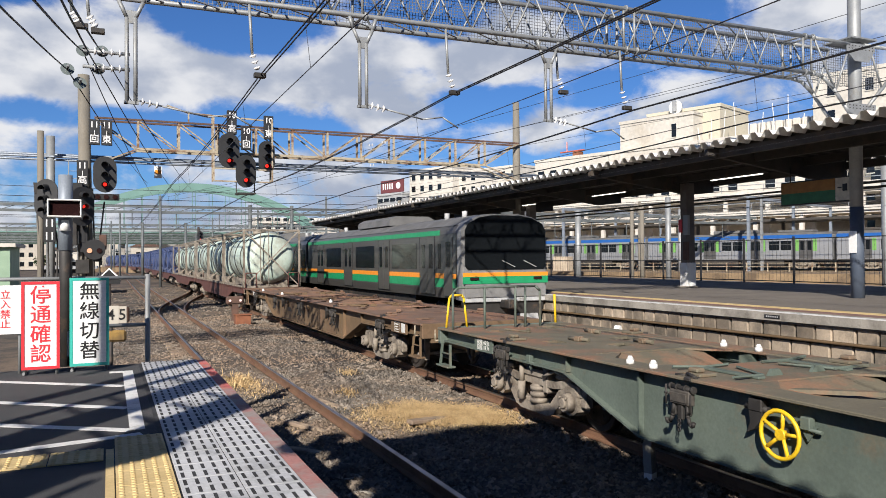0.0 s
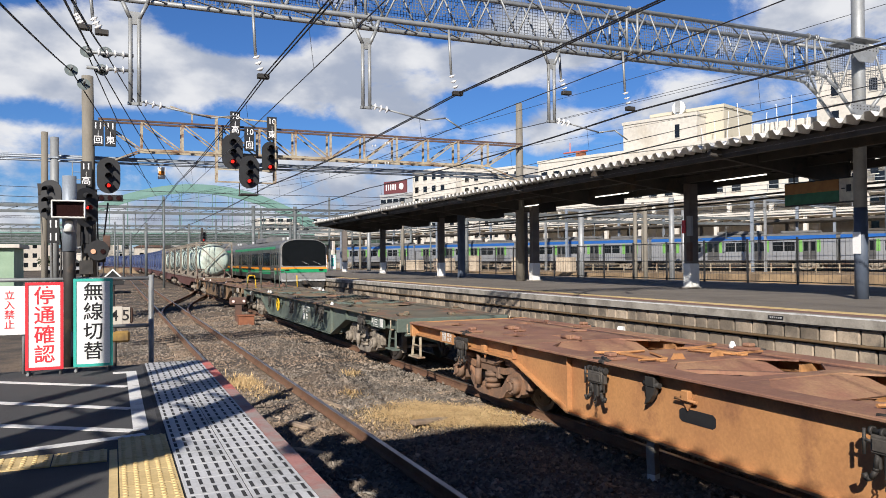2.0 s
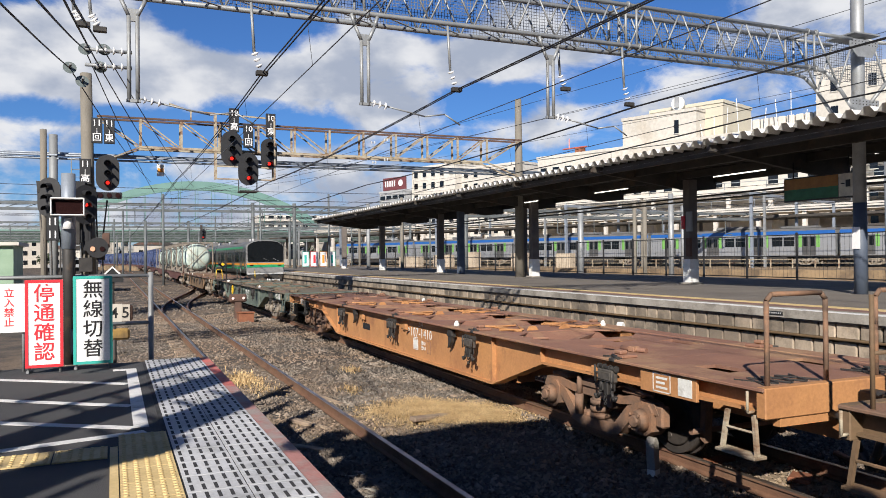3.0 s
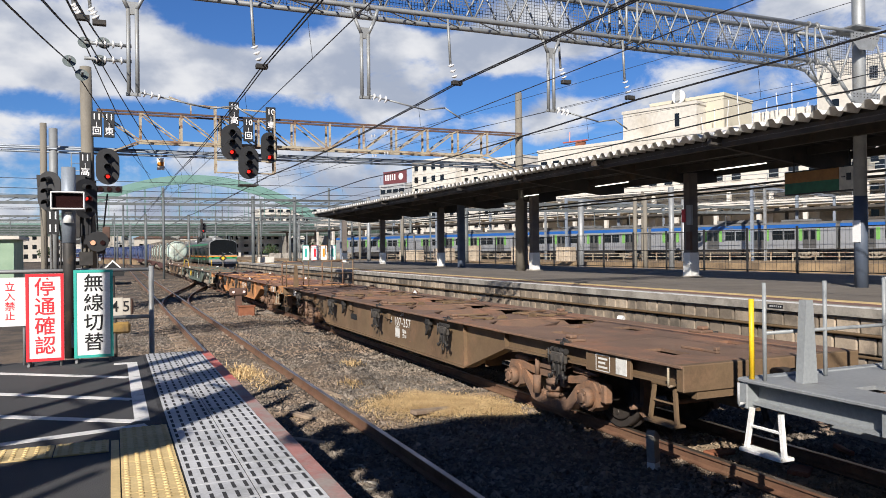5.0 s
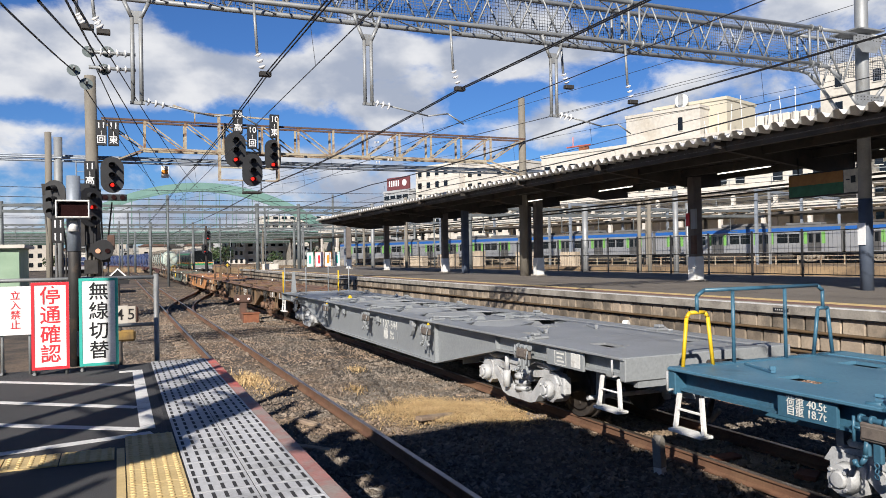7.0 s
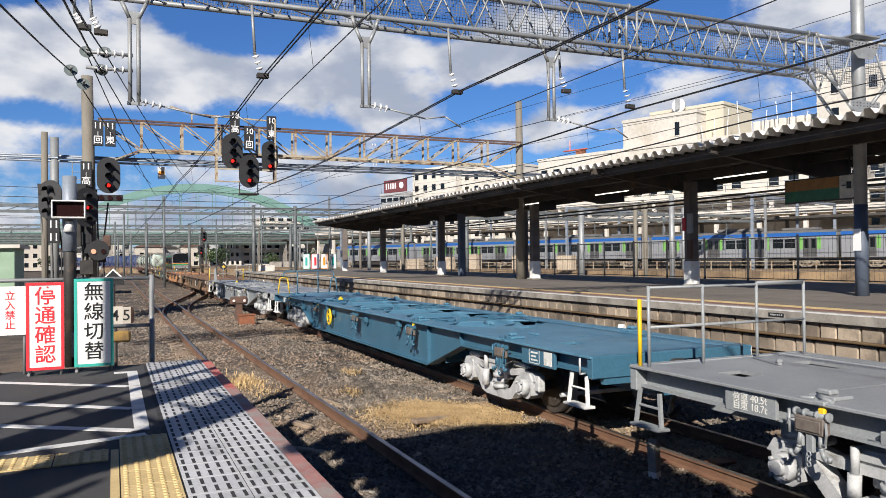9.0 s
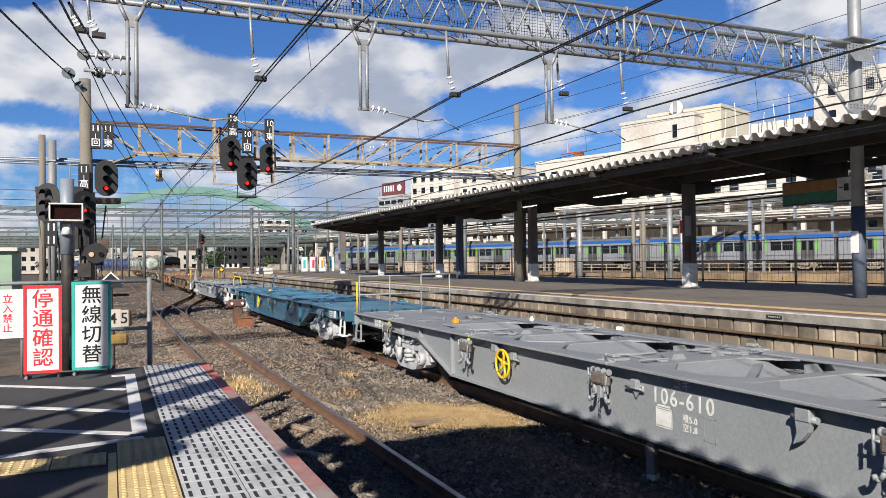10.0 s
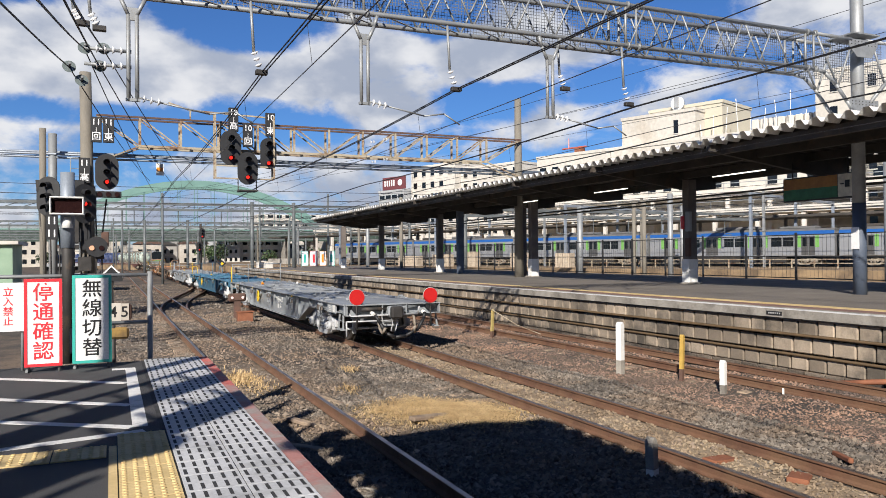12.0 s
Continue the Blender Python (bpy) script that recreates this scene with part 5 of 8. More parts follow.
        for x in (-0.35, -0.1, 0.02):
            part("chain", bent(B(), [(x, -WL - 0.2, 0.78), (x + 0.03, -WL - 0.22, 0.58), (x - 0.01, -WL - 0.2, 0.4)], 0.012, 5), BOGIENEW, w)
        tube(bmk := B(), (0.1, -WL - 0.02, 1.0), (0.62, -WL - 0.02, 1.0), 0.09, 12)
        part("reservoir", bmk, PAINTS["grey"], w)
    if extra == "beacon":
        bm = B()
        yb = -4.0 if tail else -5.72
        box(bm, -0.5, -0.39, yb - 0.07, yb + 0.07, 1.06, 1.15, 0.02)
        tube(bm, (-0.445, yb, 1.14), (-0.445, yb, 1.18), 0.035, 8)
        part("marker_block", bm, BANDORANGE if paint == "grey" and tail else YELLOW, w)
    WAGONS[key] = w
    return w


PITCH = 20.35
lead = wagon("lead", "brown", "worn", "dark brown rusty empty container flat wagon", "", "", None, "", (1, 3, 5, 7), [(-1.1, 3), (-1.1, 6.5), (-0.9, 12)])
green = wagon("green", "green", "worn", "dull green empty container flat wagon with yellow handwheel", "104-277", "A.J", 7.37, "yellow_hoop", (2, 3, 5, 6, 7), [(-1.14, 5.2), (-1.14, 5.6), (-1.14, 14.2), (1.0, 4.4), (1.0, 5.0)])
orange = wagon("orange", "orange", "rust", "rust-orange empty container flat wagon", "107-1410", "", None, "", (2, 3, 4, 5, 6, 7), [(-1.14, 12.8), (1.0, 6.0), (1.0, 14.0)])
brown = wagon("brown", "brown", "rust", "rusty brown empty container flat wagon", "107-257", "", None, "cage", (2, 3, 4, 6, 7), [(1.0, 6.4)])
grey = wagon("grey", "grey", "new", "freshly painted grey empty container flat wagon", "107-544", "", None, "cage", (2, 3, 5, 6, 7), [(1.0, 5.6)], extra="beacon")
blue = wagon("blue", "blue", "new", "freshly painted blue empty container flat wagon with handwheel", "", "", 7.37, "yellow_hoop", (3, 6), [], extra="beacon")
last = wagon("last", "grey", "new", "grey empty container flat wagon with red tail discs", "106-610", "", 7.37, "cage_plain", (2, 3, 4, 6, 7, 8), [(1.0, 4.4)], tail=True, extra="beacon")


def plain_wagon(label):
    """A loaded wagon far ahead in the train, with its frame and bogies."""
    w = thing("container_wagon", label, "wagon", None, "wagons of the goods train")
    P = PAINTS["maroon"]
    for s in (-1, 1):
        part("side_sill", prism(B(), belly(0.45, 3.3, 5.0), 0, s * (HALF - 0.03) - 0.03, s * (HALF - 0.03) + 0.03), P, w)
    part("deck", box(B(), -HALF, HALF, -WL, 0, 1.0, 1.06), P, w)
    for yb in (-2.9, -WL + 2.9):
        bg = part("bogie", BOGIES["worn"], None, w)
        bg.location = (0, yb, 0)
        for dy in (-0.95, 0.95):
            part("wheelset", WHEELSET, None, bg).location = (0, dy, 0.405)
    bm = B()
    for x in (-1.15, 1.15):
        bent(bm, [(x, -WL + 0.1, 1.06), (x, -WL + 0.1, 1.7), (x * 0.6, -WL + 0.1, 1.7), (x * 0.6, -WL + 0.1, 1.06)], 0.025, 6)
    part("end_rail", bm, P, w)
    return w


def tank_container(material, framed, label):
    """A tank in a frame, 6 m long, standing on a wagon; origin at its foot."""
    t = thing("tank_container", label, "tank", None, "tank containers")
    bm = B()
    r, z = 1.13, 1.3
    L = 2.85
    prof = [(-L, 0.0), (-L, 0.5), (-L + 0.07, 0.85), (-L + 0.25, 1.05), (-L + 0.5, r), (L - 0.5, r), (L - 0.25, 1.05), (L - 0.07, 0.85), (L, 0.5), (L, 0.0)]
    n = 28
    rows = [[bm.verts.new((q * math.cos(2 * math.pi * k / n), y, z + q * math.sin(2 * math.pi * k / n))) for k in range(n)] for y, q in prof if q > 0]
    for p, q in zip(rows, rows[1:]):
        for k in range(n):
            bm.faces.new((p[k], p[(k + 1) % n], q[(k + 1) % n], q[k])).smooth = True
    bm.faces.new(rows[0]); bm.faces.new(rows[-1])
    part("vessel", bm, material, t)
    for y in (-1.6, 0.0, 1.6):
        part("band", ring(B(), (0, y, z), 1, r + 0.01, 0.03, 28, 4), DARKSTEEL if framed else material, t)
    frame_mat = BOGIEWORN if framed else material
    for y in (-3.0, 3.0):
        part("end_frame", bent(B(), [(-1.2, y, 0.05), (-1.2, y, 2.5), (1.2, y, 2.5), (1.2, y, 0.05), (-1.2, y, 0.05)], 0.06, 4), frame_mat, t)
        part("end_brace", bent(B(), [(-1.2, y, 0.05), (1.2, y, 2.5)], 0.035, 4), frame_mat, t)
        part("end_brace", bent(B(), [(1.2, y, 0.05), (-1.2, y, 2.5)], 0.035, 4), frame_mat, t)
    for x in (-1.2, 1.2):
        part("side_rail", tube(B(), (x, -3, 0.06), (x, 3, 0.06), 0.06, 4), frame_mat, t)
        part("side_rail", tube(B(), (x, -3, 2.5), (x, 3, 2.5), 0.045, 4), frame_mat, t)
    part("saddle", box(B(), -0.8, 0.8, -2.4, 2.4, 0.06, 0.35), frame_mat, t)
    part("hatch", tube(B(), (0, 0, z + r - 0.03), (0, 0, z + r + 0.14), 0.3, 14), frame_mat, t)
    part("ladder", bent(B(), [(-0.5, -3.07, 0.1), (-0.5, -3.07, 2.5), (-0.15, -3.07, 2.5), (-0.15, -3.07, 0.1)], 0.02, 4), frame_mat, t)
    return t


LEADS = [plain_wagon("maroon container wagon carrying tank containers")]
LEADS += [copy_thing(LEADS[0], Matrix())]
for k in range(7):
    LEADS.append(copy_thing(LEADS[0], Matrix()))
    LEADS[-1]["label"] = "dark wagon carrying deep blue tanks far ahead"
mint = tank_container(TANKMINT, True, "pale mint-green tank in a dark frame on a wagon")
navy = tank_container(TANKBLUE, False, "deep blue tank on a wagon far ahead")
TANKS = []
for k in range(2):
    for j in range(3):
        TANKS.append((mint if not TANKS else copy_thing(mint, Matrix()), k, 3.2 + 6.6 * j))
first = True
for k in range(2, 9):
    for j in range(3):
        TANKS.append((navy if first else copy_thing(navy, Matrix()), k, 3.2 + 6.6 * j))
        first = False


# ================= commuter train =================
def car_outline(w, z0, z1, zr):
    return [(-w + 0.06, z0), (w - 0.06, z0), (w, z0 + 0.3), (w, z1 - 0.25), (w - 0.12, z1), (w - 0.45, zr - 0.12), (w - 0.9, zr), (-w + 0.9, zr), (-w + 0.45, zr - 0.12), (-w + 0.12, z1), (-w, z1 - 0.25), (-w, z0 + 0.3)]


def commuter_car(cab, label):
    """Stainless four-door car with green and orange bands; origin at rail level under its rear end, reaching ahead along +y."""
    c = thing("commuter_train_car", label, "train car", None, "cars of the commuter train")
    L, W = 19.5, 1.475
    y0 = 0.55 if cab else 0.0
    part("body", prism(B(), car_outline(W, 1.02, 3.3, 3.62), 1, y0, L), STAINLESS, c)
    part("roof", prism(B(), [(-W + 0.1, 3.3), (W - 0.1, 3.3), (W - 0.44, 3.52), (W - 0.88, 3.64), (-W + 0.88, 3.64), (-W + 0.44, 3.52)], 1, y0 + 0.05, L), STAINLESSDARK, c)
    bm = B()
    prism(bm, [(-1.0, 3.6), (1.0, 3.6), (0.95, 3.85), (0.7, 3.98), (-0.7, 3.98), (-0.95, 3.85)], 1, 8.0, 12.2)
    part("air_conditioner", bm, STAINLESSDARK, c)
    for y in (1.6, 3.0, 15.0):
        part("roof_vent", tube(B(), (-0.7, y, 3.55), (-0.7, y, 3.8), 0.09, 8), BOGIENEW, c)
    doors = [2.9 if cab else 2.2, 7.3, 12.1, 16.9]
    for s in (-1, 1):
        x = s * W
        def slab(name, ya, yb, za, zb, mat, out=0.006, lab=""):
            part(name, box(B(), min(x, x + s * out), max(x, x + s * out), ya, yb, za, zb), mat, c, lab)
        slab("band", y0 + 1.3, L, 3.02, 3.18, BANDGREEN, 0.008, "green upper band")
        cuts = [y0 + (1.95 if cab else 0)] + [v for d in doors for v in (d - 0.66, d + 0.66)] + [L]
        if cab:
            cuts[0] = y0 + 0.05
        for a, b in zip(cuts[::2], cuts[1::2]):
            slab("band", a, b, 1.64, 1.8, BANDORANGE, 0.008, "orange waist band")
            slab("band", a, b, 1.36, 1.64, BANDGREEN, 0.008, "green waist band")
        for d in doors:
            for k in (-1, 1):
                slab("door_leaf", d + (0.01 if k > 0 else -0.62), d + (0.62 if k > 0 else -0.01), 1.12, 2.95, STAINLESS, 0.012)
                slab("door_window", d + k * 0.32 - 0.16, d + k * 0.32 + 0.16, 1.95, 2.75, WINDOWDARK, 0.016)
            slab("door_seam", d - 0.66, d - 0.63, 1.1, 3.0, BLACK, 0.014)
            slab("door_seam", d + 0.63, d + 0.66, 1.1, 3.0, BLACK, 0.014)
        for a, b in zip(doors, doors[1:]):
            m = (a + b) / 2
            slab("window", m - 1.25, m + 1.25, 1.92, 2.8, WINDOWDARK, 0.01)
        if cab:
            slab("window", 1.75, 2.0, 1.95, 2.75, WINDOWDARK, 0.01)
            slab("cab_door", 0.85, 1.5, 1.1, 2.95, STAINLESS, 0.014)
            slab("window", 1.0, 1.35, 2.0, 2.8, WINDOWDARK, 0.02)
        else:
            slab("window", 0.3, 1.2, 1.92, 2.8, WINDOWDARK, 0.01)
    part("underframe", box(B(), -1.25, 1.25, 4.6, 15.0, 0.45, 1.02, 0.03), DARKSTEEL, c)
    for yb in (2.9, 16.6):
        bg = part("bogie", BOGIES["worn"], None, c)
        bg.location = (0, yb, 0)
        for dy in (-0.95, 0.95):
            part("wheelset", WHEELSET, None, bg).location = (0, dy, 0.405)
    if cab:
        # moulded end: white surround, large dark windscreen, bands, lights, skirt
        end = [(-1.475, 1.0), (1.475, 1.0), (1.475, 3.1), (1.36, 3.35), (0.95, 3.56), (0.5, 3.64), (-0.5, 3.64), (-0.95, 3.56), (-1.36, 3.35), (-1.475, 3.1)]
        bm = B()
        prism(bm, end, 1, 0.12, 0.6)
        bmesh.ops.bevel(bm, geom=[e for e in bm.edges if all(abs(v.co.y - 0.12) < 1e-4 for v in e.verts)], offset=0.09, segments=2, affect="EDGES")
        part("end_mask", bm, surface("silver_mask", (0.3, 0.3, 0.3), (0.25, 0.25, 0.25), 0.45, 0.3, bump=0), c, "silver-white moulded end mask")
        glass = [(-1.4, 2.03), (-1.32, 1.93), (1.32, 1.93), (1.4, 2.03), (1.4, 3.12), (1.29, 3.33), (0.92, 3.52), (0.48, 3.59), (-0.48, 3.59), (-0.92, 3.52), (-1.29, 3.33), (-1.4, 3.12)]
        wd = part("windscreen", prism(B(), glass, 1, 0.09, 0.13), WINDOWDARK, c, "large dark windscreen")
        for x in (0.2, 0.95):
            part("wiper", tube(B(), (x + 0.1, 0.07, 2.0), (x - 0.35, 0.07, 2.2), 0.012, 4), BOGIENEW, c)
        part("band", box(B(), -1.475, 1.475, 0.1, 0.118, 1.72, 1.84), BANDORANGE, c, "orange front band")
        part("band", box(B(), -1.475, 1.475, 0.1, 0.118, 1.5, 1.72), BANDGREEN, c, "green front band")
        part("skirt", prism(B(), [(-1.3, 0.38), (1.3, 0.38), (1.42, 1.0), (-1.42, 1.0)], 1, 0.25, 0.4), DARKSTEEL, c)
        part("skirt_rail", box(B(), -1.42, 1.42, 0.16, 0.3, 0.93, 1.12, 0.02), BOGIENEW, c)
        part("coupler", box(B(), -0.16, 0.16, -0.35, 0.3, 0.74, 1.0, 0.03), DARKSTEEL, c)
        part("snow_plate", prism(B(), [(-1.2, 0.15), (-0.3, 0.15), (-0.4, 0.55), (-1.1, 0.55)], 1, 0.1, 0.2), BOGIENEW, c)
        part("snow_plate", prism(B(), [(1.2, 0.15), (0.3, 0.15), (0.4, 0.55), (1.1, 0.55)], 1, 0.1, 0.2), BOGIENEW, c)
        for x in (-1.1, 1.1):
            part("tail_lamp", box(B(), x - 0.14, x + 0.14, 0.06, 0.11, 1.92 - 0.3, 2.0 - 0.3), LENSOFF, wd)
        bm = B()
        for x in (-1.0, -0.5, 0.1, 0.6, 1.1):
            tube(bm, (x, 0.14, 1.12), (x, 0.14, 1.45), 0.02, 5)
        part("grab_bars", bm, BOGIENEW, c)
    else:
        part("gangway", box(B(), -0.5, 0.5, -0.45, 0.0, 1.1, 3.2, 0.03), BLACK, c)
    return c


COMMUTER = [commuter_car(True, "stainless end car with orange and green bands and dark windscreen")]
mid = commuter_car(False, "stainless commuter car with orange and green bands")
COMMUTER.append(mid)
for k in range(8):
    COMMUTER.append(copy_thing(mid, Matrix()))

# ================= canopy posts and things on the far platform =================
def canopy_post(x, y, z1, w, d, material, white, label):
    p = thing("canopy_post", label, "post", pose(x, y, P2Z), "canopy posts")
    part("shaft", box(B(), -w / 2, w / 2, -d / 2, d / 2, 0.02, z1 - P2Z, 0.012), material, p)
    if white:
        bm = B()
        v0 = [(-w / 2 - 0.02, -d / 2 - 0.02), (w / 2 + 0.02, -d / 2 - 0.02), (w / 2 + 0.02, d / 2 + 0.02), (-w / 2 - 0.02, d / 2 + 0.02)]
        prism(bm, v0, 2, 0.02, 0.95)
        part("foot_casing", bm, WHITEPAINT, p, "white painted foot casing")
        part("plinth", box(B(), -w / 2 - 0.13, w / 2 + 0.13, -d / 2 - 0.13, d / 2 + 0.13, 0.0, 0.07, 0.015), CONCRETE, p)
    return p


for y in (23.0, 34.8, 47.2, 59.3, 70.5):
    canopy_post(20.3, y, 5.08, 0.4, 0.34, POSTBROWN, True, "brown steel canopy post with white foot")
canopy_post(20.3, 36.05, 5.08, 0.42, 0.4, POSTBROWN, False, "brown steel canopy post")
canopy_post(20.3, 43.95, 5.08, 0.38, 0.36, POSTBLUE, False, "blue-grey steel canopy post")

# notices on the first post
nb = thing("notice_box", "small grey notice box with red striped sticker", "box", pose(20.08, 22.9, 3.1))
part("case", box(B(), -0.1, 0.0, -0.28, -0.02, 0.0, 0.75, 0.01), GREYWALL, nb)
part("sticker", box(B(), -0.13, -0.1, 0.02, 0.2, 0.1, 0.6), SIGNRED, nb)
part("case", box(B(), -0.12, 0.0, -0.24, -0.02, -0.95, -0.25, 0.01), RUSTDARK, nb)

board = thing("direction_board", "hanging direction board with orange and green bands", "sign", pose(19.0, 15.9, 0))
part("case", box(B(), -0.06, 0.06, -1.05, 1.42, 3.8, 4.52, 0.02), BLACK, board)
part("band", box(B(), -0.068, -0.06, -0.5, 1.38, 4.16, 4.48), surface("orange_board", (0.34, 0.15, 0.025), rough=0.5, bump=0), board, "orange band")
part("band", box(B(), -0.068, -0.06, -0.5, 1.38, 3.84, 4.16), surface("green_board", (0.03, 0.14, 0.06), rough=0.5, bump=0), board, "green band")
part("panel", box(B(), -0.068, -0.06, -1.02, -0.52, 3.84, 4.48), surface("cream_board", (0.6, 0.56, 0.45), rough=0.5, bump=0), board, "cream panel")
bm = B()
box(bm, -0.073, -0.068, -0.9, -0.75, 4.1, 4.3)
tube(bm, (-0.07, -0.6, 4.2), (-0.07, -0.72, 4.2), 0.02, 4)
part("pictogram", bm, INK, board)
for y in (-0.8, 1.1):
    part("hanger_rod", tube(B(), (0, y, 4.52), (0, y, 5.0), 0.02, 6), BLACK, board)

for y in (13.2, 20.2, 27.6, 35.0):
    tl = thing("tube_light", "bare fluorescent tube light under the canopy", "lamp", pose(20.03, y, 5.03), "tube lights")
    part("housing", box(B(), -0.06, 0.06, -1.3, 1.3, 0.02, 0.08, 0.01), CANOPYDARK, tl)
    part("tube", tube(B(), (-0.05, -1.2, 0.0), (-0.05, 1.2, 0.0), 0.02, 8), AMBERTUBE, tl, "white lamp tube")
for z in (4.3, 4.45):
    bm = B()
    tube(bm, (20.75, -14, z), (20.75, 53, z), 0.035, 6)
    tagged(part("conduit", bm, CANOPYDARK), "brown conduit under the canopy", "conduit")

# fence at the back of the far platform
fence = thing("mesh_fence", "black steel mesh fence along the platform's back", "fence", pose(26.4, 0, P2Z))
for k in range(30):
    part("post", box(B(), -0.035, 0.035, -4 + 2.75 * k - 0.035, -4 + 2.75 * k + 0.035, 0, 2.0), FENCEBLACK, fence)
for z in (0.1, 1.0, 1.9):
    part("rail", box(B(), -0.02, 0.02, -4, 76, z - 0.02, z + 0.02), FENCEBLACK, fence)
bm = B()
for k in range(400):
    box(bm, -0.004, 0.004, -4 + 0.2 * k, -4 + 0.2 * k + 0.008, 0.1, 1.9)
tagged(part("mesh_panel", bm, FENCEBLACK, fence), kind="stuff")

# screens and boards at the far platform's end
for k, (m1, w) in enumerate(((SIGNTEAL, 0.7), (SIGNRED, 0.85), (BANDORANGE, 0.75), (SIGNTEAL, 0.7))):
    sb = thing("notice_board", "white notice board with a coloured frame at the platform's end", "sign", pose(19.5 + 1.0 * k, 83.0, P2Z), "notice boards")
    part("panel", box(B(), -w / 2, w / 2, -0.02, 0.02, 0.15, 1.75), SIGNWHITE, sb)
    part("frame", bent(B(), [(-w / 2, -0.03, 0.15), (w / 2, -0.03, 0.15), (w / 2, -0.03, 1.75), (-w / 2, -0.03, 1.75), (-w / 2, -0.03, 0.15)], 0.022, 4), m1, sb)
    part("mark", box(B(), -0.12, 0.12, -0.05, -0.022, 0.5, 1.4), m1, sb)
    for x in (-w / 2, w / 2):
        part("leg", box(B(), x - 0.03, x + 0.03, -0.02, 0.02, 0, 0.15), GALV, sb)
rl = thing("end_railing", "rusty yellow railing past the platform's end", "railing", pose(12.6, 89, 0))
for k in range(12):
    part("post", box(B(), 0.75 * k - 0.03, 0.75 * k + 0.03, -0.03, 0.03, -0.3, 1.25), RUSTPAINT, rl)
for z in (0.55, 1.2):
    part("bar", tube(B(), (0, 0, z), (8.3, 0, z), 0.03, 6), RUSTPAINT, rl)
cab = thing("relay_cabinet", "grey relay cabinet beside the tracks", "cabinet", pose(14.6, 80, GROUND), "relay cabinets")
part("body", box(B(), -0.8, 0.8, -0.4, 0.4, 0.1, 1.9, 0.03), OFFWHITE, cab)
part("base", box(B(), -0.85, 0.85, -0.45, 0.45, -0.05, 0.1), CONCRETE, cab)
part("door", box(B(), -0.72, 0.72, -0.43, -0.4, 0.2, 1.8), OFFWHITE, cab)

# ================= signs at the near platform's end =================
def stand_sign(name, x0, x1, z0, z1, y, border, rows, ink, label, size):
    s = thing(name, label, "sign", pose((x0 + x1) / 2, y, 0))
    w = (x1 - x0) / 2
    part("panel", box(B(), -w, w, -0.012, 0.012, z0, z1), SIGNWHITE, s)
    if border:
        b = 0.03
        for a in ((-w, -w + b, z0, z1), (w - b, w, z0, z1), (-w + b, w - b, z0, z0 + b), (-w + b, w - b, z1 - b, z1)):
            part("border", box(B(), a[0], a[1], -0.017, -0.0125, a[2], a[3]), border, s)
    step = (z1 - z0 - 0.1) / len(rows)
    for k, ch in enumerate(rows):
        words(ch, size, 0.001, ink, s, Matrix.Translation((0, -0.0145, z1 - 0.05 - step * (k + 0.5))) @ Euler((radians(90), 0, 0)).to_matrix().to_4x4(), "character")
    for x in (-w + 0.03, w - 0.03):
        part("leg", tube(B(), (x, 0.03, PZ), (x, 0.03, z1 - 0.02), 0.016, 8), GALV, s)
    part("foot", tube(B(), (-w + 0.02, 0.0, PZ + 0.016), (-w + 0.02, 0.25, PZ + 0.016), 0.016, 6), GALV, s)
    return s


stand_sign("stop_pass_sign", -0.83, -0.475, 1.16, 2.07, 8.95, SIGNRED, "停通確認", SIGNRED, "upright white sign with red border and red characters", 0.2)
stand_sign("radio_sign", -0.385, 0.0, 1.16, 2.1, 9.02, SIGNTEAL, "無線切替", INK, "upright white sign with teal border and black characters", 0.2)
stand_sign("keep_out_sign", -1.15, -0.835, 1.52, 2.03, 9.15, None, "立入禁止", SIGNRED, "white keep-out sign with red characters", 0.1)

# rail fence that closes the platform's end
ef = thing("pipe_fence", "grey pipe fence across the platform's end", "fence", pose(0, 9.75, 0))
for x in (-2.6, -1.25, 0.42):
    part("post", tube(B(), (x, 0, -0.2 if x > 0 else PZ - 0.02), (x, 0, 2.12), 0.03, 8), GALV, ef)
for z in (1.52, 2.08):
    part("bar", tube(B(), (-2.6, 0, z), (0.42, 0, z), 0.022, 8), GALV, ef)

# information display on a post behind the signs
dp = thing("platform_display", "small display in a white frame on a dark post", "display", pose(-0.45, 9.5, PZ))
part("post", tube(B(), (0, 0.08, 0), (0, 0.08, 2.0), 0.065, 14), DARKSTEEL, dp)
part("post_top", tube(B(), (0, 0.08, 1.3), (0, 0.08, 2.15), 0.075, 14), PIPEGREY, dp)
part("case", box(B(), -0.167, 0.167, -0.06, 0.05, 1.672, 1.858, 0.02), DARKSTEEL, dp)
for a in ((-0.172, 0.172, 1.665, 1.682), (-0.172, 0.172, 1.848, 1.865), (-0.172, -0.155, 1.682, 1.848), (0.155, 0.172, 1.682, 1.848)):
    part("rim", box(B(), a[0], a[1], -0.13, 0.0, a[2], a[3], 0.006), WHITEPAINT, dp, "white rim of the display")
part("screen", box(B(), -0.155, 0.155, -0.075, -0.06, 1.682, 1.848), glossy("dark_screen", (0.02, 0.008, 0.008), 0.2), dp, "dark blank screen")
part("cone", tube(B(), (0, 0.0, 1.52), (0, 0.0, 1.64), 0.06, 10, 0.035), WHITEPAINT, dp)
part("cable_box", box(B(), 0.02, 0.1, -0.06, 0.02, 0.12, 0.4, 0.01), GALV, dp)

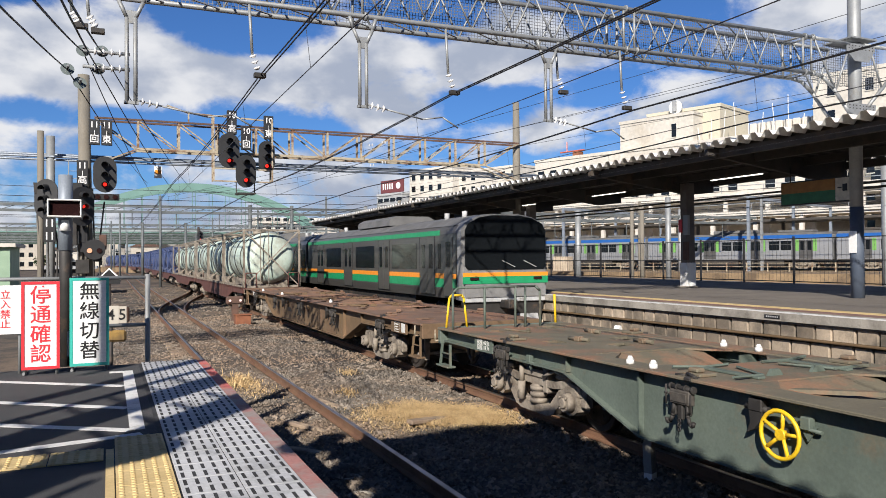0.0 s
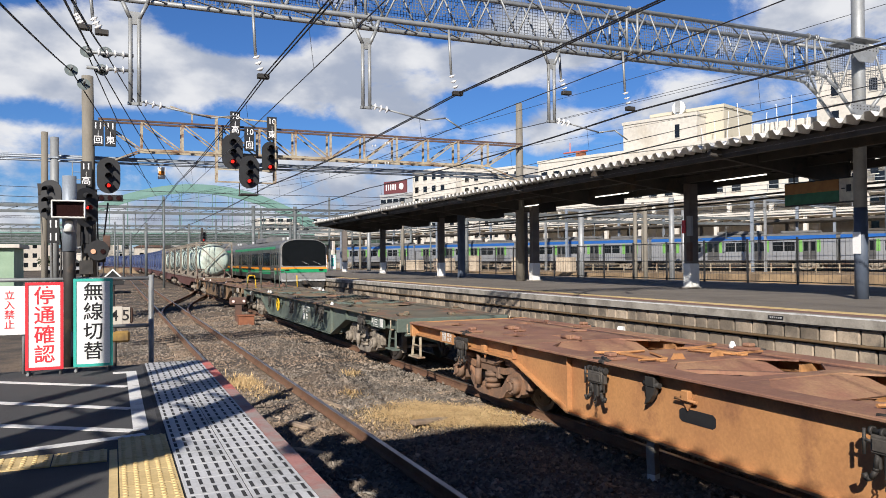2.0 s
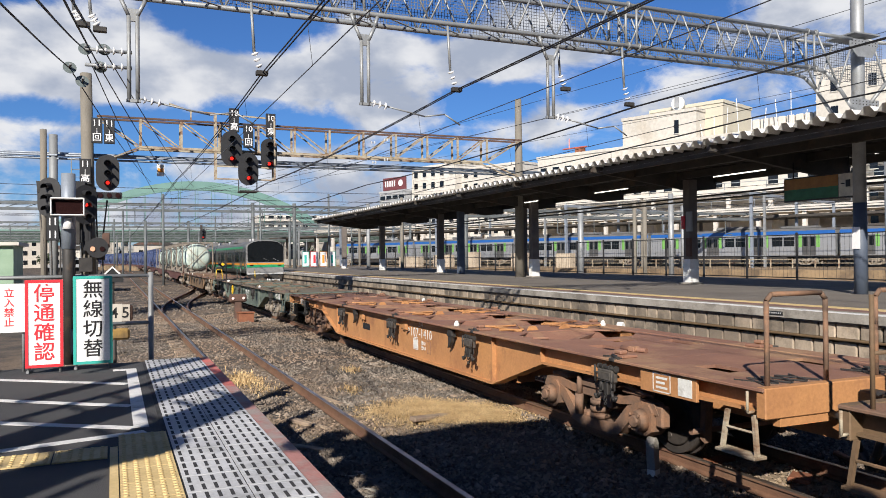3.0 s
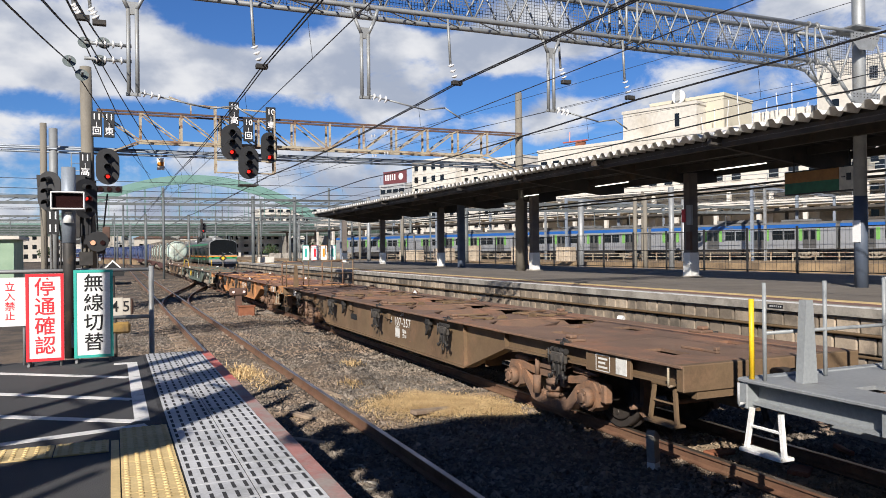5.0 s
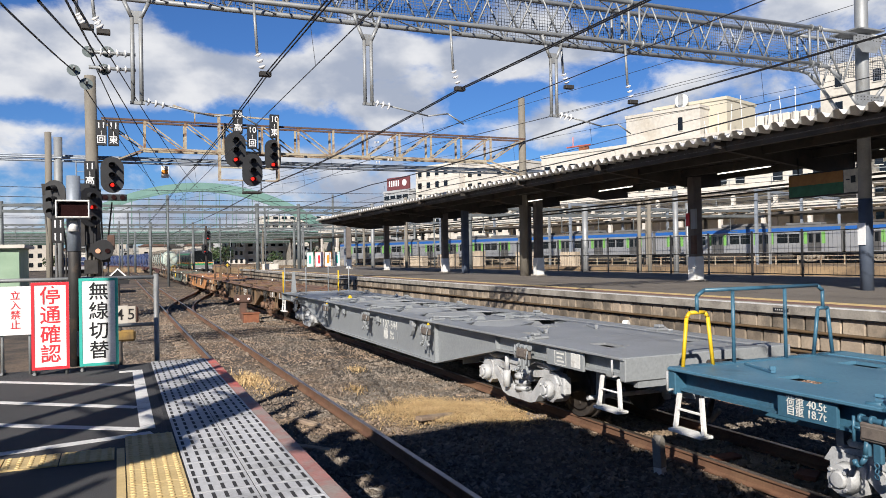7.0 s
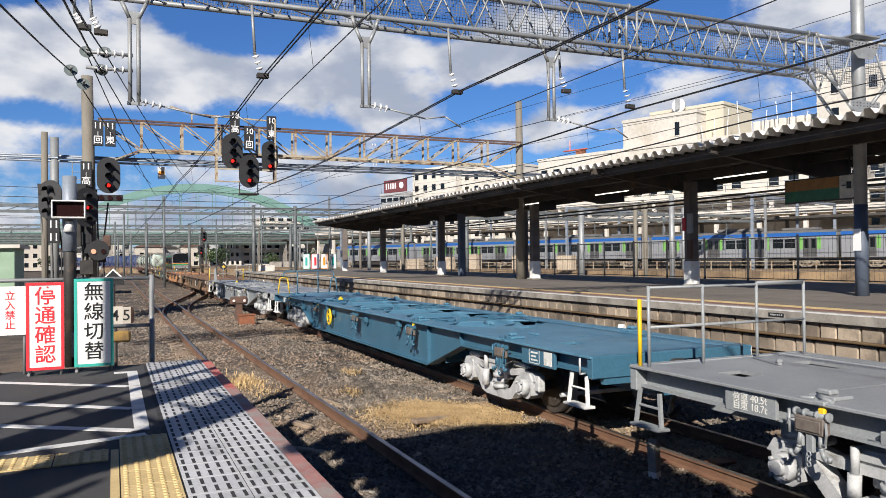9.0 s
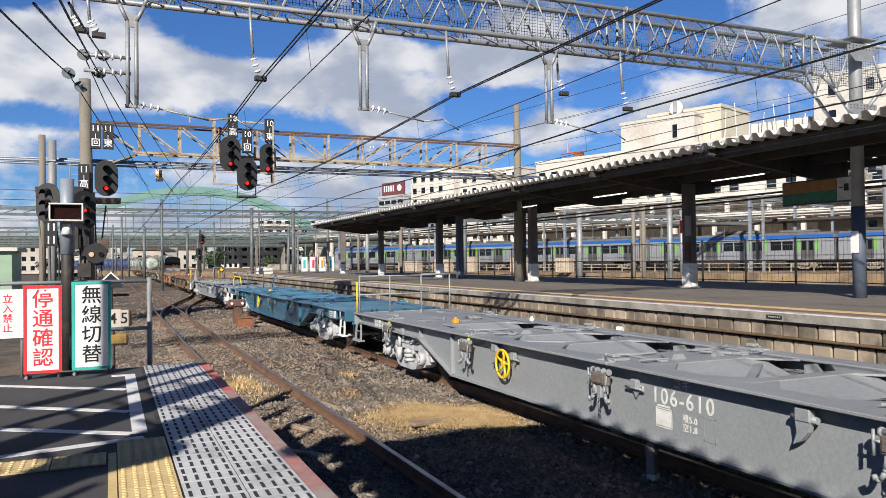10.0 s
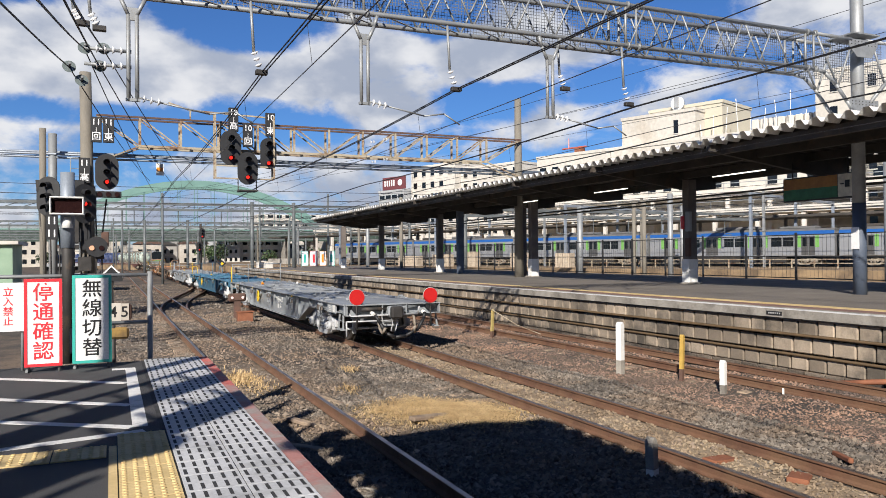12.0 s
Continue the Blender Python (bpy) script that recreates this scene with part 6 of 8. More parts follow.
# stop board with a number beside the track
nbd = thing("stop_marker", "small white stopping marker with black figures", "sign", pose(0.02, 11.5, GROUND))
part("post", tube(B(), (0, 0, 0), (0, 0, 1.75), 0.03, 8), DARKSTEEL, nbd)
part("plate", box(B(), -0.1, 0.1, -0.05, -0.03, 1.6, 1.86), CREAM, nbd)
part("plate", box(B(), 0.1, 0.2, -0.045, -0.03, 1.62, 1.85), BEIGE, nbd, "second cream plate behind the first")
part("cap", box(B(), 0.12, 0.24, -0.03, 0.05, 1.62, 1.84, 0.02), RUSTDARK, nbd)
flat_on = Euler((radians(90), 0, 0)).to_matrix().to_4x4()
words("4", 0.21, 0.001, INK, nbd, Matrix.Translation((0, -0.052, 1.73)) @ flat_on, "figure")
words("5", 0.21, 0.001, INK, nbd, Matrix.Translation((0.145, -0.047, 1.73)) @ flat_on, "figure")
part("lamp", box(B(), -0.1, 0.2, -0.05, 0.05, 1.36, 1.52, 0.03), surface("amber_lamp_case", (0.3, 0.19, 0.06), (0.14, 0.09, 0.04), 0.5, scale=9, bump=0.1), nbd)

ch = thing("chevron_marker", "black diamond marker with a white edge on a post", "sign", pose(0.0, 13.0, GROUND))
part("post", tube(B(), (0, 0, 0), (0, 0, 2.28), 0.03, 8), DARKSTEEL, ch)
part("plate", prism(B(), [(-0.16, 2.12), (-0.16, 2.2), (0, 2.36), (0.16, 2.2), (0.16, 2.12)], 1, -0.05, -0.03), BLACK, ch)
part("edge", prism(B(), [(-0.165, 2.175), (0, 2.34), (0.165, 2.175), (0.165, 2.205), (0, 2.37), (-0.165, 2.205)], 1, -0.058, -0.05), WHITEPAINT, ch, "white edge")

# ================= signals =================
def signal_head(name, x, y, z, w, h, n, lit, label, at_mast=True, tilt=0.0):
    """Colour light signal: an oval backboard, lamps with hoods, one of them lit."""
    s = thing(name, label, "signal", pose(x, y, z, 0, 0, tilt), "colour light signals")
    out = []
    r = w / 2
    for k in range(13):
        a = math.pi * k / 12
        out.append((r * math.cos(a), h / 2 - r + r * math.sin(a)))
    for k in range(13):
        a = math.pi + math.pi * k / 12
        out.append((r * math.cos(a), -h / 2 + r + r * math.sin(a)))
    part("backboard", prism(B(), out, 1, -0.02, 0.02), BLACK, s)
    step = (h - w * 0.75) / max(n - 1, 1) if n > 1 else 0
    for k in range(n):
        zz = h / 2 - w * 0.38 - step * k
        part("lens", disc(B(), (0, -0.06, zz), 1, 0.075, 0.06, 14), REDGLOW if k == lit else LENSOFF, s, "glowing red lens" if k == lit else "")
        bm = B()
        m = 10
        for q in range(m):
            a0, a1 = math.pi * (-0.1 + 1.2 * q / m), math.pi * (-0.1 + 1.2 * (q + 1) / m)
            v = [bm.verts.new((0.15 * math.cos(a), yy, zz + 0.15 * math.sin(a) - dz)) for a, yy, dz in ((a0, -0.03, 0), (a1, -0.03, 0), (a1, -0.4, 0.06), (a0, -0.4, 0.06))]
            bm.faces.new(v)
        bmesh.ops.remove_doubles(bm, verts=bm.verts[:], dist=0.0005)
        bmesh.ops.solidify(bm, geom=bm.faces[:], thickness=0.012)
        part("hood", bm, BLACK, s)
    part("bracket", box(B(), -0.05, 0.05, 0.2, 1.0, -0.06, 0.06), DARKSTEEL, s)
    part("case", box(B(), -0.17, 0.17, 0.02, 0.25, -h / 2 + 0.2, h / 2 - 0.2, 0.03), BLACK, s)
    return s


def indicator(x, y, z, lines, label, w=0.42, h=1.05):
    """Black route board with white figures and a character."""
    s = thing("route_board", label, "sign", pose(x, y, z), "route boards")
    part("case", box(B(), -w / 2, w / 2, -0.05, 0.1, -h / 2, h / 2, 0.01), BLACK, s)
    part("bracket", box(B(), -0.04, 0.04, 0.1, 0.7, -0.05, 0.05), DARKSTEEL, s)
    for txt, dz, size in lines:
        words(txt, size, 0.001, SIGNWHITE, s, Matrix.Translation((0, -0.054, dz)) @ Euler((radians(90), 0, 0)).to_matrix().to_4x4(), "character")
    return s


SY = HY - 0.45
signal_head("signal", -0.15, SY, 5.86, 0.9, 1.5, 3, 2, "black oval signal on the concrete mast, red lamp lit")
signal_head("signal", 4.86, SY, 7.1, 0.9, 1.55, 3, 2, "black oval signal on the girder, red lamp lit")
signal_head("signal", 5.55, SY - 0.2, 6.2, 0.88, 1.45, 3, 2, "low black signal hung under the girder, red lamp lit")
signal_head("signal", 6.5, SY, 6.92, 0.72, 1.4, 3, 2, "narrow black signal on the girder, red lamp lit")
signal_head("signal", -2.32, SY, 4.8, 0.95, 1.6, 3, -1, "black oval signal beside the short mast, unlit", tilt=-25)
signal_head("signal", -0.98, SY - 0.3, 4.5, 0.9, 1.6, 3, 1, "black oval signal low on the mast, red lamp lit", tilt=20)
for x, z, ch, n in ((-0.55, 7.62, "回", "11"), (-0.08, 7.62, "東", "11"), (5.0, 8.38, "高", "10"), (5.62, 7.72, "回", "10"), (6.62, 8.25, "東", "10"), (-1.0, 5.9, "高", "11")):
    indicator(x, SY + 0.15, z, ((n, 0.3, 0.36), ("|", 0.0, 0.22), (ch, -0.3, 0.36)), "black route board with white figures and a character")
bd = thing("repeater_arm", "black three-lamp repeater on the mast", "signal", pose(-0.1, SY, 4.92))
part("case", box(B(), -0.5, 0.5, -0.1, 0.1, -0.13, 0.13, 0.02), BLACK, bd)
for x in (-0.33, 0.0, 0.33):
    part("lens", disc(B(), (x, -0.12, 0), 1, 0.1, 0.04, 12), LENSOFF, bd)
bd = thing("route_board", "narrow black board with white strokes low on the mast", "sign", pose(-2.2, SY, 3.6))
part("case", box(B(), -0.22, 0.22, -0.05, 0.1, -0.55, 0.55, 0.01), BLACK, bd)
for x in (-0.1, 0.1):
    for z in (-0.3, 0.22):
        part("stroke", box(B(), x - 0.025, x + 0.025, -0.056, -0.05, z - 0.15, z + 0.15), SIGNWHITE, bd)
gl = thing("ground_lamp", "round signal with two warm lamps on the mast", "signal", pose(-0.55, SY - 0.2, 2.75))
part("bracket", box(B(), -0.35, 0.0, 0.0, 0.9, -0.05, 0.05), DARKSTEEL, gl)
part("backboard", disc(B(), (0, 0, 0), 1, 0.42, 0.05, 20), BLACK, gl)
for x in (-0.18, 0.18):
    part("lens", disc(B(), (x, -0.05, -0.05), 1, 0.1, 0.05, 12), glow("amber_lens", (1.0, 0.5, 0.3), 0.5) if x < 0 else LENSOFF, gl)
# cradle of the girder signals
cr = thing("signal_cradle", "cream steel cradle below the girder", "bracket", pose(5.6, HY, 0))
for x in (-1.4, 1.15):
    for y in (-0.45, 0.0):
        part("upright", box(B(), x - 0.035, x + 0.035, y - 0.035, y + 0.035, 5.75, 8.6), RUSTPAINT, cr)
for z in (5.75, 6.3):
    part("bar", box(B(), -1.4, 1.15, -0.48, -0.42, z - 0.03, z + 0.03), RUSTPAINT, cr)
part("floor", box(B(), -0.4, 0.4, -0.6, 0.2, 5.2, 5.26), DARKSTEEL, cr)
for x in (-0.4, 0.4):
    part("hanger", box(B(), x - 0.02, x + 0.02, -0.2, -0.16, 5.26, 5.8), DARKSTEEL, cr)
part("handrail", bent(B(), [(-3.3, 0, 9.0), (-2.4, 0, 8.72), (1.2, 0, 8.6)], 0.045, 4), RUSTPAINT, cr)
part("handrail_post", box(B(), -2.43, -2.37, -0.03, 0.03, 8.3, 8.7), RUSTPAINT, cr)
fl = thing("small_flag_sign", "small red and white sign on a wire", "sign", pose(2.05, HY + 2, 6.3))
part("plate", box(B(), -0.16, 0.16, -0.02, 0.02, -0.27, 0.27), WHITEPAINT, fl)
part("stripe", box(B(), -0.13, 0.13, -0.026, -0.02, -0.09, 0.09), BANDORANGE, fl)
line("sign_wire", [(2.05, HY + 2, 6.5), (2.05, HY + 0.9, 6.75)], 0.01, "short wire holding a small sign")

# cable cases and conduits round the foot of the signal mast
rq = random.Random(12)
for k in range(11):
    cc = thing("cable_case", "small dark cable case on the signal mast", "box", pose(rq.uniform(-2.6, -0.1), HY - rq.uniform(0.2, 0.5), rq.uniform(1.2, 5.6)), "cable cases")
    w, h = rq.uniform(0.12, 0.3), rq.uniform(0.2, 0.55)
    part("body", box(B(), -w, w, -0.1, 0.1, -h, h, 0.02), rq.choice((BLACK, DARKSTEEL, RUSTDARK)), cc)
    part("bracket", box(B(), -0.04, 0.04, 0.1, 0.95, -0.04, 0.04), DARKSTEEL, cc)
for k in range(9):
    x = -2.5 + 0.27 * k
    line("conduit", [(x, HY - 0.1, GROUND), (x + rq.uniform(-0.05, 0.05), HY - 0.1, 3.0), (x + rq.uniform(-0.3, 0.3), HY - 0.05, 4.4 + rq.random() * 1.6)], 0.035, "dark conduit climbing the signal mast", DARKSTEEL)
ld = thing("mast_ladder", "grey steel ladder on the signal mast", "ladder", pose(-1.35, HY - 0.25, GROUND))
for x in (-0.17, 0.17):
    part("stile", tube(B(), (x, 0, 0), (x, 0.1, 6.6), 0.022, 6), GALV, ld)
for k in range(20):
    part("rung", tube(B(), (-0.17, 0.005 * k, 0.3 + 0.31 * k), (0.17, 0.005 * k, 0.3 + 0.31 * k), 0.014, 5), GALV, ld)
for x, z in ((11.45, 7.7), (12.1, 7.85), (11.5, 6.75), (12.1, 6.9)):
    pi_ = thing("line_insulator", "white porcelain insulator below the girder", "insulator", pose(x, HY - 0.35, z), "line insulators")
    part("insulator_string", insulator(B(), (-0.15, 0, 0.0), (0.15, 0, 0.03), 2), PORCELAIN, pi_)
    part("bracket", tube(B(), (0, 0, 0), (0, 0.35, 0.1), 0.02, 5), GALV, pi_)

# dwarf signal, boxes and stakes between the tracks
dw = thing("dwarf_signal", "low two-lamp ground signal with red lamps", "signal", pose(4.5, 30.6, GROUND))
part("post", box(B(), -0.12, 0.12, -0.12, 0.12, 0, 0.75), RUSTDARK, dw)
part("head", box(B(), -0.34, 0.34, -0.12, 0.1, 0.74, 1.06, 0.06), RUSTDARK, dw)
for x in (-0.2, 0.2):
    part("lens", disc(B(), (x, -0.14, 0.9), 1, 0.05, 0.05, 12), glow("pale_lens", (1.0, 0.7, 0.65), 0.7), dw)
ob_ = thing("junction_box", "rust-orange junction box beside the signal", "box", pose(4.55, 29.0, GROUND))
part("body", box(B(), -0.28, 0.28, -0.2, 0.2, 0, 0.42, 0.02), ORANGEBOX, ob_)
part("lid", box(B(), -0.31, 0.31, -0.23, 0.23, 0.42, 0.47, 0.01), ORANGEBOX, ob_)
dm = thing("diamond_marker", "black and white diamond marker on a post", "sign", pose(9.0, 70, GROUND))
part("post", tube(B(), (0, 0, 0), (0, 0, 1.8), 0.04, 6), POLE, dm)
part("plate", prism(B(), [(-0.35, 1.9), (0, 1.55), (0.35, 1.9), (0, 2.25)], 1, -0.02, 0.02), BLACK, dm)
part("core", prism(B(), [(-0.17, 1.9), (0, 1.73), (0.17, 1.9), (0, 2.07)], 1, -0.028, -0.02), YELLOW, dm)


def stake(name, x, y, h, w, top, low, label, lean=0.0):
    s = thing(name, label, "stake", pose(x, y, GROUND - 0.05, 0, lean, 20), "trackside stakes")
    part("shaft", prism(B(), [(-w, 0.3 * h), (w, 0.3 * h), (w, h - w), (0.35 * w, h), (-0.35 * w, h), (-w, h - w)], 1, -w, w), top, s)
    part("foot", box(B(), -w, w, -w, w, 0, 0.3 * h), low, s)
    return s


stake("white_stake", 9.62, 13.0, 1.12, 0.062, WHITEPAINT, CONCRETE, "tall white concrete boundary stake")
stake("white_stake", 9.95, 10.46, 0.62, 0.046, WHITEPAINT, CONCRETE, "short white concrete boundary stake")
stake("grey_stake", 5.49, 6.85, 0.5, 0.05, CONCRETE, WHITEPAINT, "grey wooden stake in the shade", -4)
stake("yellow_stake", 10.11, 11.73, 0.95, 0.035, surface("ochre_paint", (0.55, 0.36, 0.08), rough=0.7), RUSTDARK, "ochre painted steel stake", 3)
stake("yellow_stake", 10.28, 20.1, 0.92, 0.035, surface("dull_ochre", (0.42, 0.33, 0.12), rough=0.7), RUSTDARK, "dull ochre stake with a rope", 4)
line("rope", [(10.3, 20.1, 0.66), (10.7, 19.3, 0.25), (11.0, 18.5, 0.05)], 0.012, "thin rope from a stake to the rail", RUSTPAINT)
for x, y, h in ((10.45, 9.6, 0.22), (10.4, 7.6, 0.22)):
    stake("rail_marker", x, y, h, 0.014, WHITEPAINT, WHITEPAINT, "small white rail marker")
pj = thing("wall_prop", "rusty prop leaning at the platform wall", "prop", pose(12.35, 8.9, GROUND))
part("bar", tube(B(), (-0.55, 0.9, 0.12), (0.0, 0, 0.25), 0.05, 6), ORANGEBOX, pj)
part("plate", box(B(), 0.0, 0.04, -0.25, 0.15, 0.02, 0.42), RUSTDARK, pj)
dr = thing("drain_pipe", "grey drain elbow in the platform wall", "pipe", pose(12.6, 7.6, GROUND))
part("elbow", bent(B(), [(0.2, 0, 0.5), (-0.08, 0, 0.5), (-0.16, 0, 0.4), (-0.18, 0, 0.12)], 0.09, 10), GALV, dr)
for x, y, w, l, a in ((4.2, 10.2, 0.14, 0.7, 20), (3.3, 12.6, 0.12, 0.9, -70), (2.6, 10.9, 0.1, 0.8, -60), (2.2, 9.6, 0.12, 0.6, -40), (6.5, 6.9, 0.2, 0.42, 10), (6.75, 6.0, 0.22, 0.4, 35), (7.9, 6.4, 0.06, 0.5, 60)):
    sc = part("timber_scrap", box(B(), -l / 2, l / 2, -w / 2, w / 2, 0, 0.06, 0.012), SLEEPER if y > 8 else ORANGEBOX)
    sc.matrix_basis = pose(x, y, -0.17 + bank_up(x), 3, 4, a)
    tagged(sc, "weathered piece of timber on the ballast", "timber")
for x, y, k in ((2.45, 8.2, 0), (2.35, 7.5, 1), (2.2, 6.55, 2), (2.45, 6.5, 1)):
    bm = B()
    if k == 1:
        ring(bm, (0, 0, 0.02), 2, 0.13, 0.018, 18, 5)
    elif k == 0:
        bent(bm, [(-0.1, -0.06, 0.02), (0.1, -0.06, 0.02), (0.1, 0.06, 0.02), (-0.1, 0.06, 0.02), (-0.1, -0.06, 0.02)], 0.014, 4)
    else:
        box(bm, -0.2, 0.2, -0.1, 0.1, 0, 0.1, 0.03); box(bm, -0.08, 0.08, -0.16, 0.16, 0.05, 0.14, 0.02)
    sc = part("track_fitting", bm, CONCRETE)
    sc.matrix_basis = pose(x, y, -0.16, 0, 0, 30 * k)
    tagged(sc, "pale fitting lying on dark ballast", "fitting")

# ================= near canopy and added shadow casters behind the camera =====
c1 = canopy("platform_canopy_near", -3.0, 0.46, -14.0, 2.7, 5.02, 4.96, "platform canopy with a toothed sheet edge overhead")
for y in (-9.0, -3.0):
    p = part("canopy_post", box(B(), -0.12, 0.12, -0.12, 0.12, 0, 3.55, 0.01), POSTBROWN)
    p.location = (-1.6, y, PZ)
    tagged(p, "brown steel post of the near canopy", "post")
# mast and beams out of view, added to throw shadow bands on the platform
lm = thing("lattice_mast", "unseen grey mast and beams added to cast platform shadows", "mast", pose(-4.37, -0.61, PZ))
for x in (-0.25, 0.25):
    for y in (-0.25, 0.25):
        part("leg", tube(B(), (x, y, 0), (x, y, 3.9), 0.04, 6), GALV, lm)
for k in range(7):
    z = 0.52 * k
    part("lattice_bar", tube(B(), (-0.25, -0.25, z), (0.25, 0.25, z + 0.5), 0.022, 5), GALV, lm)
    part("lattice_bar", tube(B(), (0.25, -0.25, z), (-0.25, 0.25, z + 0.5), 0.022, 5), GALV, lm)
RX, RY = 0.608, 0.794   # way of the shadow-casting beams
for ox, oy, z, l, w in ((0.0, 0.0, 3.4, 3.3, 0.16), (-0.5, 0.55, 3.4, 3.5, 0.07), (-0.1, 1.15, 3.6, 3.5, 0.14), (-0.4, 1.6, 3.6, 3.8, 0.04), (-0.3, 2.5, 3.9, 3.4, 0.07), (-0.2, 3.6, 4.2, 2.4, 0.04)):
    part("caster_beam", tube(B(), (ox, oy, z), (ox + RX * l, oy + RY * l, z + 0.1), w * 1.5, 6), GALV, lm)
part("caster_beam", tube(B(), (-1.65, -0.38, 3.4), (1.15, 1.02, 3.4), 0.16, 8), GALV, lm)
for k in range(6):
    s = 0.5 + 0.5 * k
    part("caster_rung", tube(B(), (RX * s, RY * s, 3.42), (RX * s - 0.5 + 0.3, RY * s + 0.55, 3.42), 0.03, 5), GALV, lm)
    part("caster_rung", tube(B(), (-0.1 + RX * s, 1.15 + RY * s, 3.62), (-0.3 + RX * s, 1.65 + RY * s, 3.62), 0.025, 5), GALV, lm)

# ================= far tracks, masts and the yard =================
YARDSTEEL = surface("weathered_yard_steel", (0.15, 0.165, 0.17), (0.1, 0.112, 0.115), 0.6, 0.2, scale=1.5, bump=0.05)
FARWALL = surface("far_house_wall", (0.34, 0.33, 0.31), (0.26, 0.25, 0.235), 0.85, scale=0.3, bump=0.02, fine=2, space="World")

def far_portal(y, x0, x1, z, posts, label):
    p = thing("yard_portal", label, "gantry", pose(0, y, 0), "yard portals")
    for dz in (0.0, 0.55):
        part("beam", box(B(), x0, x1, -0.16, 0.16, z + dz - 0.12, z + dz + 0.12), YARDSTEEL, p)
    x = x0
    while x < x1 - 1.5:
        part("brace", tube(B(), (x, 0, z), (x + 1.5, 0, z + 0.55), 0.05, 4), YARDSTEEL, p)
        x += 1.5
    for px in posts:
        part("post", tube(B(), (px, 0, GROUND), (px, 0, z + 0.9), 0.19, 10), YARDSTEEL, p)
    for k in range(int((x1 - x0) / 4.0)):
        h = x0 + 2 + 4.0 * k
        part("drop_tube", bent(B(), [(h, 0, z), (h, 0, z - 1.5), (h + 0.9, 0, z - 1.6)], 0.045, 5), YARDSTEEL, p)
    return p


far_portal(78.0, -12.0, 30.0, 6.9, (-9.5, 13.0, 17.2, 29.0), "grey yard portal with drop tubes over the tracks")
far_portal(112.0, -26.0, 44.0, 6.6, (-24, 4.2, 9.8, 24, 43), "grey yard portal further down the line")
far_portal(150.0, -40.0, 60.0, 6.5, (-38, 3.0, 15.0, 34, 58), "grey yard portal far down the line")
far_portal(186.0, -40.0, 60.0, 6.5, (-38, 1.0, 20.0, 44, 58), "grey yard portal far down the line")
far_portal(60.0, 27.5, 62.0, 5.7, (28.2, 40, 61), "grey portal over the side tracks")
for x, y, z, m in ((37.9, 45, 6.7, GALV), (30.0, 45, 5.6, GALV), (36.3, 46, 6.2, POLE), (33.5, 24.5, 7.0, GALV), (26.0, 70, 8.0, POLE), (24.5, 76, 7.8, GALV), (28.5, 92, 8, POLE), (40, 52, 6.5, POLE), (52, 60, 7, GALV)):
    pole("line_mast", x, y, z, 0.16 if m is POLE else 0.2, "grey overhead line mast beside the side tracks", m)
signal_head("signal", 10.5, 100, 5.3, 0.7, 1.3, 3, 2, "distant signal over the yard, red lamp lit")
signal_head("signal", 10.2, 100.5, 3.6, 0.8, 1.3, 3, 2, "distant low signal over the yard, red lamp lit")
for x in (10.4,):
    pole("line_mast", x, 101, 6.5, 0.15, "dark signal mast in the yard", DARKSTEEL)
for k in range(18):
    if k in (6, 16, 17):
        continue
    y = 52 + 8.5 * k
    z = 5.6 + 1.9 * ((k * 7) % 10) / 10
    line("cross_wire", span(-14 - 0.1 * y, y, z + 0.9, 24 + 0.12 * y, y + 0.5, z + 0.7, 0.25, 8), 0.02, "dark span wire across the yard tracks")
for k in range(16):
    x, y = -9 + 3.1 * ((k * 5) % 16), 66 + 8.2 * k
    if abs(x - FREIGHT) < 2.2 or abs(x - THIRD) < 2.2 or abs(x - NEAR) < 1.8:
        x -= 2.2
    if abs(x - FREIGHT) > 2.0 and abs(x - THIRD) > 2.0:
        pole("yard_mast", x, y, 7.2 + (k % 3), 0.11, "slim grey yard mast between tracks", YARDSTEEL)
# lines that cross the picture on the left
FEEDERS = [((-0.87, 5.7, 4.17), (-0.65, 14.5, 5.56), (2.18, 50.0, 7.01)),
           ((-0.46, 5.7, 4.02), (-0.41, 14.5, 5.9), (2.47, 50.0, 6.25)),
           ((-0.25, 5.7, 4.05), (-0.11, 14.5, 5.92), (4.71, 50.0, 6.75)),
           ((-0.38, 5.7, 4.22), (-0.17, 14.5, 5.61), (3.93, 50.0, 6.28))]
for a, b, c in FEEDERS:
    line("feeder_wire", span(*a, *b, 0.02, 4), 0.011, "dark feeder wire running down the line")
    line("feeder_wire", span(*b, *c, 0.2, 12), 0.011, "dark feeder wire running down the line")
GLASSDISC = glossy("insulator_glass", (0.16, 0.19, 0.19), 0.12)
for x, y, z in [b for a, b, c in FEEDERS] + [(-0.46, 14.6, 5.36)]:
    st = thing("strain_insulator", "dark glass strain insulator on a feeder wire", "insulator", pose(x, y, z, -14, 0, 8), "strain insulators")
    part("glass_disc", tube(B(), (0, -0.02, 0), (0, 0.03, 0), 0.11, 16, 0.05), GLASSDISC, st)
    part("cap", tube(B(), (0, 0.03, 0), (0, 0.12, 0), 0.04, 8, 0.025), GALV, st)
    part("clevis", box(B(), -0.02, 0.02, -0.16, -0.02, -0.02, 0.02, 0.006), GALV, st)
ia = thing("insulator_arm", "stacked porcelain insulators on a drop arm", "insulator", pose(0.34, GY, 5.62), "strain insulators")
